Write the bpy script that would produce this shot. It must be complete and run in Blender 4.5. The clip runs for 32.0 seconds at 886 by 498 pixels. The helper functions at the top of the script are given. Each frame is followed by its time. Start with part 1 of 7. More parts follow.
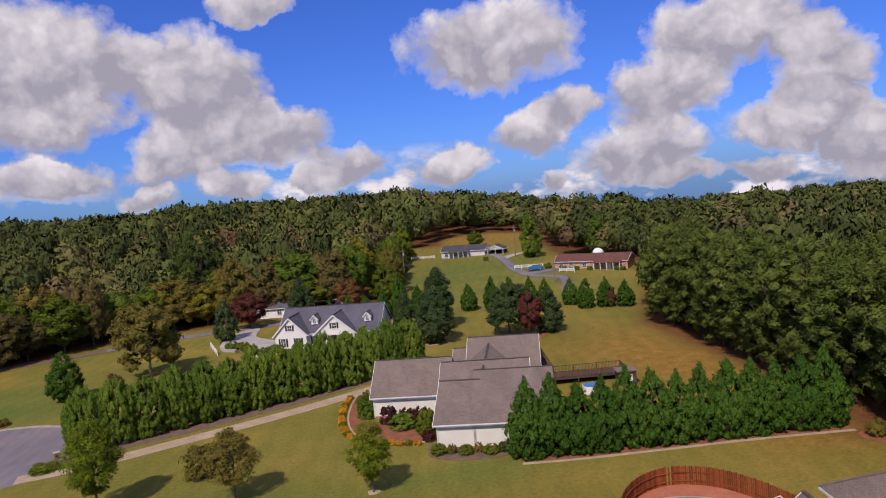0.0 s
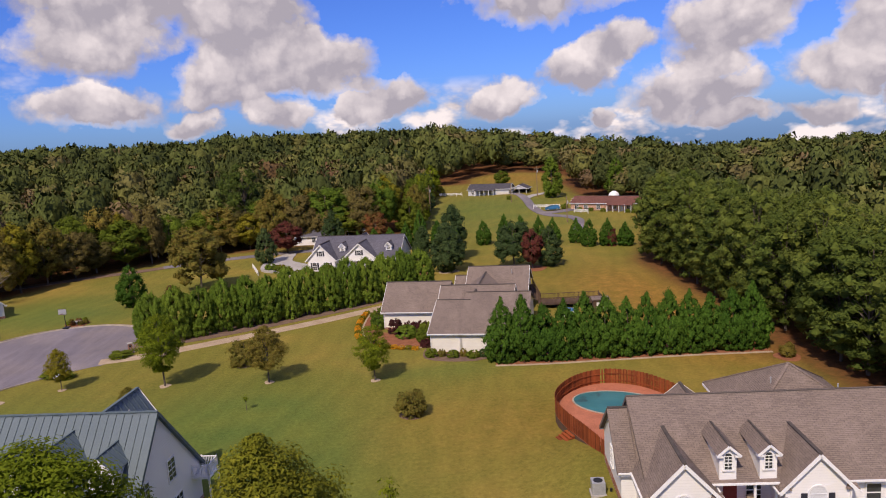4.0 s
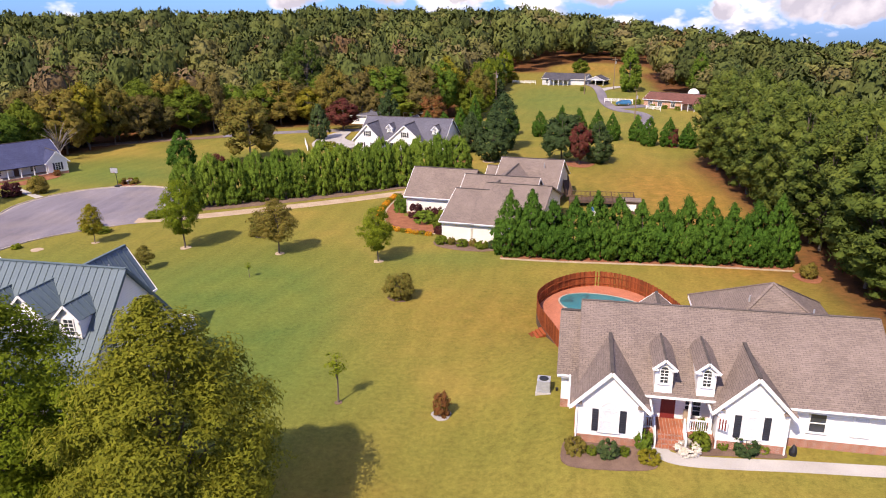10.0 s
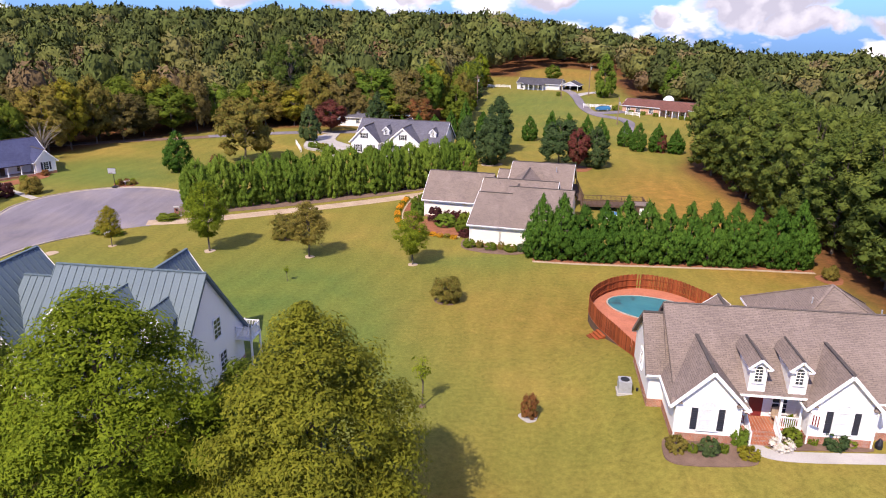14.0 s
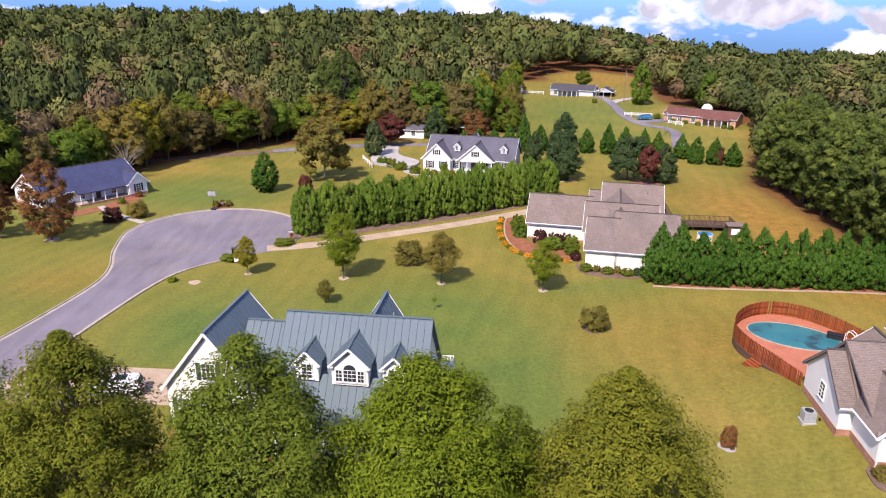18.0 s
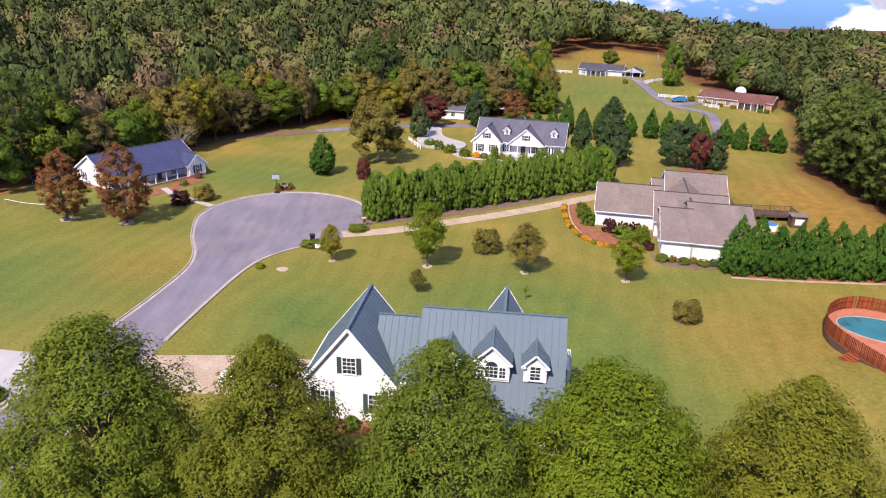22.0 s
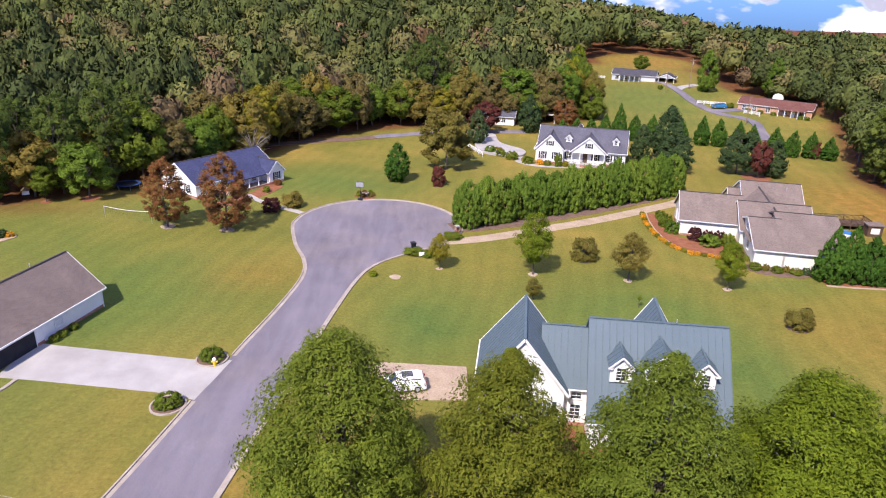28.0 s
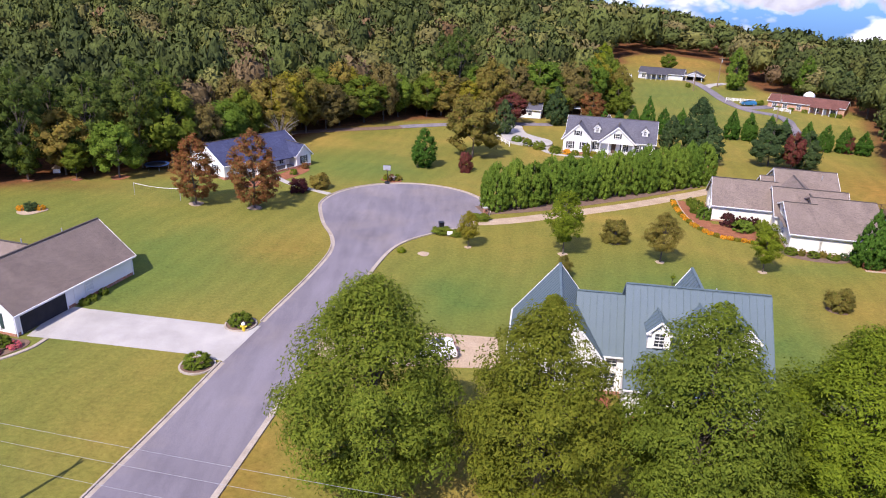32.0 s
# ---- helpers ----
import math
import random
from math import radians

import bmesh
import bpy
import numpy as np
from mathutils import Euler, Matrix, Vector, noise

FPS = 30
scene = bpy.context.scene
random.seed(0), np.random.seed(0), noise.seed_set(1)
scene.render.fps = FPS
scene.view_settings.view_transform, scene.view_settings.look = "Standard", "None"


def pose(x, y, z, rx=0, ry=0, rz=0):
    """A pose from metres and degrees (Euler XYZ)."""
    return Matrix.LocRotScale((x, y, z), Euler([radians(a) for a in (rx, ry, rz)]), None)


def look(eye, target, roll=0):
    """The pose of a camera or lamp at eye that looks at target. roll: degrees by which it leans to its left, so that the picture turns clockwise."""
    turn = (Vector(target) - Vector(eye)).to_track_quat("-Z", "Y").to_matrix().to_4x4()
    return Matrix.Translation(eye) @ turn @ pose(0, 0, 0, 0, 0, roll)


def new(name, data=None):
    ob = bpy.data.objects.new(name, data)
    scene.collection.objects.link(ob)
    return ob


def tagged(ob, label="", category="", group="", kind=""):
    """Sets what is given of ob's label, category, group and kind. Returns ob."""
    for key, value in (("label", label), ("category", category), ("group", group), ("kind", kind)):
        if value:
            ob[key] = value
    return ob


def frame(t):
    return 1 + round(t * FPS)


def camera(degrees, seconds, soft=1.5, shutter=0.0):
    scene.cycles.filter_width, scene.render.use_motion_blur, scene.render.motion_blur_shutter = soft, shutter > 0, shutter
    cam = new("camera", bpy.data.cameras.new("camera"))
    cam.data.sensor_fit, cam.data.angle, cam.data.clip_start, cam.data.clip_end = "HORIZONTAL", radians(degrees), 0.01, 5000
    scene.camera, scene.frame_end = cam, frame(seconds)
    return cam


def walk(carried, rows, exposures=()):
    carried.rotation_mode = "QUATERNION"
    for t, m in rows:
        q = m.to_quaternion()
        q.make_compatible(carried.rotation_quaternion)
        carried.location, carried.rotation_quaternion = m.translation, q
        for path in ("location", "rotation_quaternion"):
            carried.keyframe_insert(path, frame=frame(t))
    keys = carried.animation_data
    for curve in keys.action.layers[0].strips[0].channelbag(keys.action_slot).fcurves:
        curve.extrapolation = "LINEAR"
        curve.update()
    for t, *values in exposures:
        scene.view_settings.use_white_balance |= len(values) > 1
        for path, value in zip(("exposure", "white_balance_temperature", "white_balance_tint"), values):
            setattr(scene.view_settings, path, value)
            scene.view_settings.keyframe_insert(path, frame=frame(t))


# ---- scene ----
cam = camera(65.43, 32.0, soft=1.05)
PATH = [
    (0, -3.98, 17.14, 27.68, -6.82, -4.65, -5.13),
    (0.5, -3.4, 15.31, 27.94, -6.61, -4.53, -5.02),
    (1, -2.79, 13.31, 28.29, -6.39, -4.44, -4.81),
    (1.5, -2.2, 11.15, 28.66, -6, -4.32, -4.64),
    (2, -1.51, 8.97, 28.97, -5.55, -4.16, -4.46),
    (2.5, -1.11, 6.84, 29.14, -5.11, -3.94, -4.23),
    (4.5, 0.16, -0.01, 29.56, -2.1, -13.13, -3.33),
    (5, 0.19, -0.25, 30.14, -1.21, -15.84, -2.97),
    (5.5, 0.1, -0.21, 30.07, -0.64, -16.32, -2.52),
    (6, 0, 0, 30.27, -0, -20.96, -2.19),
    (6.5, -0.05, -0.07, 30.09, 0.39, -20.69, -1.74),
    (7, -0.22, -0.23, 29.94, 0.72, -20.32, -1.36),
    (7.5, -0.02, -0.17, 30.09, 0.9, -20.24, -1.26),
    (8, 1.13, 0.14, 29.98, 1.5, -19.94, -1.3),
    (8.5, 2.74, 0.57, 29.71, 2.18, -19.56, -1.33),
    (9, 4.93, 1.09, 29.39, 3.16, -19.19, -1.21),
    (9.5, 7.47, 1.61, 28.95, 4.06, -18.86, -1.02),
    (10, 9.68, 2.11, 28.64, 4.81, -18.72, -0.76),
    (10.5, 10.61, 2.54, 28.38, 5.29, -18.57, -0.55),
    (11, 10.56, 2.74, 28.28, 4.84, -18.55, -0.32),
    (11.5, 9.71, 2.83, 28.21, 4, -18.49, 0.01),
    (12, 8.08, 2.65, 28.31, 3.29, -18.54, 0.2),
    (12.5, 6.14, 2.34, 28.42, 2.53, -18.53, 0.44),
    (13, 3.83, 2.01, 28.58, 1.45, -18.54, 0.54),
    (13.5, 1.53, 1.71, 28.69, 0.72, -18.53, 0.63),
    (15.5, -9.52, -0.75, 30.24, -0.65, -18.76, 0.75),
    (16, -12.53, -1.15, 30.57, -0.83, -18.82, 0.69),
    (16.5, -15.5, -1.52, 30.95, -1.01, -18.89, 0.68),
    (17, -18.34, -1.85, 31.6, -1.17, -18.96, 0.63),
    (17.5, -19.17, -1.84, 33.22, -0.91, -19.08, 0.57),
    (18, -19.09, -1.79, 34.57, -0.74, -19.17, 0.48),
    (18.5, -19.44, -1.81, 34.95, -0.77, -19.18, 0.56),
    (19, -20.64, -1.87, 35.18, -0.93, -19.19, 0.66),
    (19.5, -21.92, -1.82, 35.47, -0.96, -21.16, 0.76),
    (20, -23.44, -1.86, 35.74, -0.95, -21.2, 0.87),
    (20.5, -24.97, -1.88, 36.05, -0.97, -21.25, 1),
    (21, -26.78, -1.87, 36.35, -1.01, -21.26, 1.13),
    (21.5, -28.71, -2.14, 36.8, -1.05, -21.37, 1.23),
    (22, -31.12, -2.33, 37.08, -1.21, -21.45, 1.29),
    (22.5, -33.47, -2.54, 37.4, -1.26, -21.52, 1.31),
    (23, -35.61, -2.83, 37.91, -1.09, -21.55, 1.23),
    (23.5, -36.59, -3.06, 38.3, -0.73, -21.56, 1.34),
    (24, -37.61, -3.29, 38.42, -0.86, -21.54, 1.39),
    (24.5, -38.48, -3.44, 38.49, -0.95, -21.54, 1.36),
    (25, -39.29, -3.6, 38.62, -1.03, -21.58, 1.38),
    (25.5, -40.24, -3.66, 38.73, -1.19, -21.62, 1.43),
    (27.5, -45.7, -4.36, 39.03, -1.74, -21.53, 1.7),
    (28, -47.09, -4.6, 39.16, -1.77, -21.53, 1.67),
    (28.5, -47.61, -4.7, 39.22, -1.72, -21.48, 1.64),
    (29, -47.75, -4.83, 39.18, -1.67, -21.47, 1.61),
    (29.5, -47.87, -4.89, 38.71, -1.26, -21.39, 1.6),
    (30, -48.06, -5.03, 37.99, -0.87, -21.33, 1.64),
    (30.5, -48.17, -5.1, 37.13, -0.53, -21.25, 1.7),
    (31, -48.47, -5.29, 36.35, 0.94, -21.23, 2.02),
    (31.5, -48.67, -5.44, 35.49, 3, -21.21, 2.32),
    (32, -48.4, -5.18, 34.9, -0.1, -20.99, 2.07),
]
walk(cam, [(r[0], pose(r[1], r[2], r[3], 0, 0, r[4]) @ pose(0, 0, 0, 90 + r[5]) @ pose(0, 0, 0, 0, 0, r[6])) for r in PATH],
     exposures=[(0, -0.3, 6800, 20), (2.5, -0.22, 6900, 20), (4.5, -0.12, 7500, 20), (5.0, -0.08, 7600, 20), (5.6, 0.2, 7600, 20), (6.5, 0.5, 7500, 20), (9, 0.65, 7300, 20), (12, 0.65, 7000, 20), (16, 0.65, 6700, 20), (24, 0.65, 6450, 20), (32, 0.65, 6350, 20)])

# ---- world, sun ----
SUN_WAY = Vector((1.75, 3.2, -4.1)).normalized()

HEAPS = [
    (-0.385, 0.215, 0.159, 0.086), (-0.204, 0.172, 0.125, 0.094), (-0.1, 0.1, 0.096, 0.048), (-0.389, 0.132, 0.109, 0.045),
    (-0.392, 0.059, 0.104, 0.039), (-0.229, 0.081, 0.092, 0.045), (-0.153, 0.037, 0.065, 0.028), (-0.27, 0.03, 0.052, 0.023),
    (-0.002, 0.053, 0.079, 0.033), (0.142, 0.034, 0.075, 0.038), (-0.111, 0.272, 0.079, 0.028), (0.206, 0.198, 0.163, 0.082),
    (0.309, 0.104, 0.063, 0.029), (0.446, 0.106, 0.1, 0.057), (0.251, 0.074, 0.071, 0.038), (0.404, 0.03, 0.117, 0.046),
    (0.282, 0.01, 0.028, 0.021), (0.528, 0.184, 0.138, 0.07), (0.635, 0.121, 0.071, 0.064), (0.62, 0.048, 0.125, 0.051),
    (0.559, -0.008, 0.059, 0.021), (0.685, 0.002, 0.059, 0.045), (0.461, -0.007, 0.055, 0.018), (-0.052, 0.035, 0.037, 0.023),
]


def make_world():
    world = bpy.data.worlds.new("sky")
    scene.world = world
    world.use_nodes = True
    nt = world.node_tree
    nd, ln = nt.nodes, nt.links
    bg = nd["Background"]
    sky = nd.new("ShaderNodeTexSky")
    sky.sky_type = "NISHITA"
    sky.sun_disc = False
    sky.sun_elevation = math.asin(-SUN_WAY.z)
    sky.sun_rotation = math.atan2(-SUN_WAY.x, -SUN_WAY.y)
    sky.air_density, sky.dust_density, sky.ozone_density = 1.0, 0.4, 3.0
    tc = nd.new("ShaderNodeTexCoord")
    sep = nd.new("ShaderNodeSeparateXYZ")
    ln.new(tc.outputs["Generated"], sep.inputs[0])

    def m(op, a, b=None, clamp=False):
        n = nd.new("ShaderNodeMath")
        n.operation, n.use_clamp = op, clamp
        for i, v in enumerate((a, b)):
            if v is None:
                continue
            if isinstance(v, (int, float)):
                n.inputs[i].default_value = v
            else:
                ln.new(v, n.inputs[i])
        return n.outputs[0]

    up = sep.outputs[2]
    az = m("SUBTRACT", m("ARCTAN2", sep.outputs[0], sep.outputs[1]), 0.2)

    def field(scale, dv, seed):
        """Heaped cloud at one size: broad noise, broken into rounded billows."""
        comb = nd.new("ShaderNodeCombineXYZ")
        ln.new(m("MULTIPLY", az, scale), comb.inputs[0])
        ln.new(m("MULTIPLY", m("ADD", up, dv), scale * 1.9), comb.inputs[1])
        comb.inputs[2].default_value = seed
        no = nd.new("ShaderNodeTexNoise")
        no.inputs["Scale"].default_value = 1.0
        no.inputs["Detail"].default_value = 7
        no.inputs["Roughness"].default_value = 0.52
        ln.new(comb.outputs[0], no.inputs["Vector"])
        vo = nd.new("ShaderNodeTexVoronoi")
        vo.feature = "SMOOTH_F1"
        vo.inputs["Scale"].default_value = 3.0
        vo.inputs["Detail"].default_value = 3
        vo.inputs["Roughness"].default_value = 0.6
        vo.inputs["Smoothness"].default_value = 0.3
        ln.new(comb.outputs[0], vo.inputs["Vector"])
        return m("SUBTRACT", no.outputs["Fac"], m("MULTIPLY", vo.outputs["Distance"], 0.13))

    def both(dv):
        # small clouds near the skyline, large ones overhead
        k = nd.new("ShaderNodeMapRange")
        k.interpolation_type = "SMOOTHSTEP"
        k.inputs["From Min"].default_value, k.inputs["From Max"].default_value = 0.07, 0.15
        ln.new(up, k.inputs["Value"])
        near, far = field(2.5, dv, 5.7), field(5.2, dv * 0.6, 1.9)
        return m("ADD", far, m("MULTIPLY", k.outputs[0], m("SUBTRACT", near, far)))

    # heaped clouds ahead: bearing, height, half width, half height
    comb = nd.new("ShaderNodeCombineXYZ")
    ln.new(m("ARCTAN2", sep.outputs[0], sep.outputs[1]), comb.inputs[0])
    ln.new(up, comb.inputs[1])

    def v(op, a, b=None, c=None):
        n = nd.new("ShaderNodeVectorMath")
        n.operation = op
        for k, w in enumerate((a, b, c)):
            if w is None:
                continue
            if isinstance(w, tuple):
                n.inputs[k].default_value = w
            else:
                ln.new(w, n.inputs[k])
        return n.outputs["Value"] if op == "DOT_PRODUCT" else n.outputs[0]

    def wobble(scale, detail):
        no = nd.new("ShaderNodeTexNoise")
        no.inputs["Scale"].default_value, no.inputs["Detail"].default_value = scale, detail
        no.inputs["Roughness"].default_value = 0.6
        ln.new(comb.outputs[0], no.inputs["Vector"])
        return no

    spread = v("MULTIPLY_ADD", wobble(9.0, 5).outputs["Color"], (0.10, 0.075, 0.0), (-0.05, -0.0375, 0.0))
    here2 = v("ADD", comb.outputs[0], spread)
    heap, lean = 0.0, 0.0
    for ca, ce, wa, we in HEAPS:
        q = v("MULTIPLY_ADD", here2, (1 / wa, 1 / we, 0.0), (-ca / wa, -ce / we, 0.0))
        w = m("SUBTRACT", 1.0, v("DOT_PRODUCT", q, q), True)
        rise = nd.new("ShaderNodeSeparateXYZ")
        ln.new(q, rise.inputs[0])
        heap = m("ADD", w, heap)
        lean = m("ADD", m("MULTIPLY", w, rise.outputs[1]), lean)
    lean = m("DIVIDE", lean, m("ADD", heap, 0.05))
    fine = wobble(26.0, 6).outputs["Fac"]
    billow = nd.new("ShaderNodeTexVoronoi")
    billow.feature = "SMOOTH_F1"
    billow.inputs["Scale"].default_value, billow.inputs["Smoothness"].default_value = 19.0, 0.35
    billow.inputs["Detail"].default_value, billow.inputs["Roughness"].default_value = 2, 0.6
    ln.new(here2, billow.inputs["Vector"])
    puff = m("SUBTRACT", 0.55, billow.outputs["Distance"])
    ragged = m("ADD", heap, m("ADD", m("MULTIPLY", m("SUBTRACT", fine, 0.5), 0.75), m("MULTIPLY", puff, 0.3)))
    ahead = m("MULTIPLY", m("SUBTRACT", ragged, 0.14), 2.8, True)
    # the same kind of sky all round and overhead
    aside = m("MULTIPLY", m("SUBTRACT", m("ABSOLUTE", m("SUBTRACT", az, -0.02)), 0.62), 12.0, True)
    over = m("MULTIPLY", m("SUBTRACT", up, 0.36), 12.0, True)
    low = m("MULTIPLY", m("SUBTRACT", 0.075, up), 30.0, True)
    rest = m("MAXIMUM", m("MAXIMUM", aside, over), low)
    here, above = both(0.0), both(0.045)
    round_cover = m("MULTIPLY", m("MULTIPLY", m("SUBTRACT", here, 0.348), 11.0, True), rest)
    cover = m("MAXIMUM", ahead, round_cover)
    lit_far = m("ADD", m("MULTIPLY", m("SUBTRACT", here, above), 5.5), 0.50, True)
    lit_near = m("ADD", m("ADD", m("MULTIPLY", lean, 0.55), 0.60), m("ADD", m("MULTIPLY", puff, 0.75), m("MULTIPLY", m("SUBTRACT", fine, 0.5), 0.9)), True)
    pick = nd.new("ShaderNodeMixRGB")
    ln.new(ahead, pick.inputs[0])
    ln.new(lit_far, pick.inputs[1])
    ln.new(lit_near, pick.inputs[2])
    shade = nd.new("ShaderNodeMixRGB")
    ln.new(pick.outputs[0], shade.inputs[0])
    shade.inputs[1].default_value = (4.0, 4.1, 5.0, 1)
    shade.inputs[2].default_value = (9.4, 9.4, 9.9, 1)
    deep = nd.new("ShaderNodeMixRGB")
    deep.blend_type = "MULTIPLY"
    deep.inputs[0].default_value = 1.0
    ln.new(sky.outputs[0], deep.inputs[1])
    deep.inputs[2].default_value = (0.30, 0.62, 1.5, 1)
    mix = nd.new("ShaderNodeMixRGB")
    ln.new(cover, mix.inputs[0])
    ln.new(deep.outputs[0], mix.inputs[1])
    ln.new(shade.outputs[0], mix.inputs[2])
    ln.new(mix.outputs[0], bg.inputs[0])
    bg.inputs[1].default_value = 0.105


make_world()
sun_data = bpy.data.lights.new("sun", "SUN")
sun_data.energy, sun_data.angle, sun_data.color = 4.4, radians(0.5), (1.0, 0.93, 0.80)
sun = new("sun", sun_data)
sun.matrix_world = look((0, 0, 60), Vector((0, 0, 60)) + SUN_WAY)


# ---- materials ----
class Nodes:
    """A small builder for procedural materials."""

    def __init__(self, name, rough=0.7, metal=0.0, spec=0.3):
        self.mat = bpy.data.materials.new(name)
        self.mat.use_nodes = True
        self.nt = self.mat.node_tree
        self.bsdf = self.nt.nodes["Principled BSDF"]
        self.bsdf.inputs["Roughness"].default_value = rough
        self.bsdf.inputs["Metallic"].default_value = metal
        self.bsdf.inputs["Specular IOR Level"].default_value = spec
        self.tc = self.nt.nodes.new("ShaderNodeTexCoord")

    def put(self, socket, value):
        if hasattr(value, "is_output"):
            self.nt.links.new(value, socket)
        elif isinstance(value, tuple) and len(value) == 3:
            socket.default_value = (*value, 1)
        else:
            socket.default_value = value

    def noise(self, scale, detail=4, rough=0.55, stretch=(1, 1, 1), coord="Object"):
        mp = self.nt.nodes.new("ShaderNodeMapping")
        mp.inputs["Scale"].default_value = stretch
        self.nt.links.new(self.tc.outputs[coord], mp.inputs[0])
        no = self.nt.nodes.new("ShaderNodeTexNoise")
        no.inputs["Scale"].default_value, no.inputs["Detail"].default_value = scale, detail
        no.inputs["Roughness"].default_value = rough
        self.nt.links.new(mp.outputs[0], no.inputs["Vector"])
        return no.outputs["Fac"]

    def ramp(self, fac, *stops):
        r = self.nt.nodes.new("ShaderNodeValToRGB")
        while len(r.color_ramp.elements) < len(stops):
            r.color_ramp.elements.new(0.5)
        for e, (p, c) in zip(r.color_ramp.elements, stops):
            e.position = p
            e.color = (*c, 1) if isinstance(c, tuple) else (c, c, c, 1)
        self.nt.links.new(fac, r.inputs[0])
        return r.outputs[0]

    def mix(self, fac, a, b, kind="MIX"):
        n = self.nt.nodes.new("ShaderNodeMixRGB")
        n.blend_type = kind
        for s, v in zip(n.inputs, (fac, a, b)):
            self.put(s, v)
        return n.outputs[0]

    def attr(self, name):
        n = self.nt.nodes.new("ShaderNodeAttribute")
        n.attribute_name = name
        return n.outputs["Fac"]

    def rnd(self, island=False):
        if island:
            return self.nt.nodes.new("ShaderNodeNewGeometry").outputs["Random Per Island"]
        return self.nt.nodes.new("ShaderNodeObjectInfo").outputs["Random"]

    def bump(self, height, strength=0.3, dist=0.02):
        n = self.nt.nodes.new("ShaderNodeBump")
        n.inputs["Strength"].default_value, n.inputs["Distance"].default_value = strength, dist
        self.nt.links.new(height, n.inputs["Height"])
        self.nt.links.new(n.outputs[0], self.bsdf.inputs["Normal"])

    def color(self, value):
        self.put(self.bsdf.inputs["Base Color"], value)
        return self


def plain(name, a, b, scale=3.0, rough=0.7, metal=0.0, fine=40.0, bump=0.2, spec=0.3, stretch=(1, 1, 1)):
    """Two tones by a broad noise, speckle by a fine one, and a little relief."""
    n = Nodes(name, rough, metal, spec)
    broad = n.ramp(n.noise(scale, 5, stretch=stretch), (0.3, a), (0.7, b))
    speck = n.ramp(n.noise(fine, 3), (0.35, 0.8), (0.65, 1.1))
    n.color(n.mix(1.0, broad, speck, "MULTIPLY"))
    n.bump(n.noise(fine, 3), bump, 0.01)
    return n.mat


def shingle_mat(name, a, b, c):
    n = Nodes(name, 0.9, 0, 0.15)
    br = n.nt.nodes.new("ShaderNodeTexBrick")
    n.nt.links.new(n.tc.outputs["Object"], br.inputs[0])
    for k, v in (("Color1", a), ("Color2", b), ("Mortar", tuple(x * 0.6 for x in a))):
        br.inputs[k].default_value = (*v, 1)
    for k, v in (("Scale", 1.0), ("Brick Width", 0.42), ("Row Height", 0.16), ("Mortar Size", 0.012), ("Bias", 0.1)):
        br.inputs[k].default_value = v
    streak = n.ramp(n.noise(0.35, 5, stretch=(1, 0.5, 1)), (0.35, 0.82), (0.7, 1.12))
    col = n.mix(1.0, br.outputs[0], streak, "MULTIPLY")
    grit = n.noise(6.0, 5, 0.7)
    n.color(n.mix(n.ramp(grit, (0.5, 0.0), (0.75, 0.7)), col, c))
    n.bump(br.outputs[1], 0.5, 0.02)
    return n.mat


def siding_mat(name, a, b):
    n = Nodes(name, 0.55, 0, 0.35)
    w = n.nt.nodes.new("ShaderNodeTexWave")
    w.bands_direction, w.wave_profile = "Z", "SAW"
    w.inputs["Scale"].default_value = 1.55
    n.nt.links.new(n.tc.outputs["Object"], w.inputs[0])
    lines = n.ramp(w.outputs[1], (0.0, 0.80), (0.14, 1.0))
    tone = n.ramp(n.noise(0.5, 5), (0.3, a), (0.7, b))
    n.color(n.mix(1.0, tone, lines, "MULTIPLY"))
    n.bump(w.outputs[1], 0.35, 0.02)
    return n.mat


def brick_mat(name, a, b, mortar):
    n = Nodes(name, 0.85, 0, 0.2)
    mp = n.nt.nodes.new("ShaderNodeMapping")
    mp.inputs["Rotation"].default_value = (radians(90), 0, 0)
    n.nt.links.new(n.tc.outputs["Object"], mp.inputs[0])
    br = n.nt.nodes.new("ShaderNodeTexBrick")
    n.nt.links.new(mp.outputs[0], br.inputs[0])
    for k, v in (("Color1", a), ("Color2", b), ("Mortar", mortar)):
        br.inputs[k].default_value = (*v, 1)
    for k, v in (("Scale", 1.0), ("Brick Width", 0.22), ("Row Height", 0.08), ("Mortar Size", 0.012)):
        br.inputs[k].default_value = v
    n.color(n.mix(1.0, br.outputs[0], n.ramp(n.noise(1.2, 4), (0.3, 0.75), (0.7, 1.2)), "MULTIPLY"))
    n.bump(br.outputs[1], 0.5, 0.01)
    return n.mat


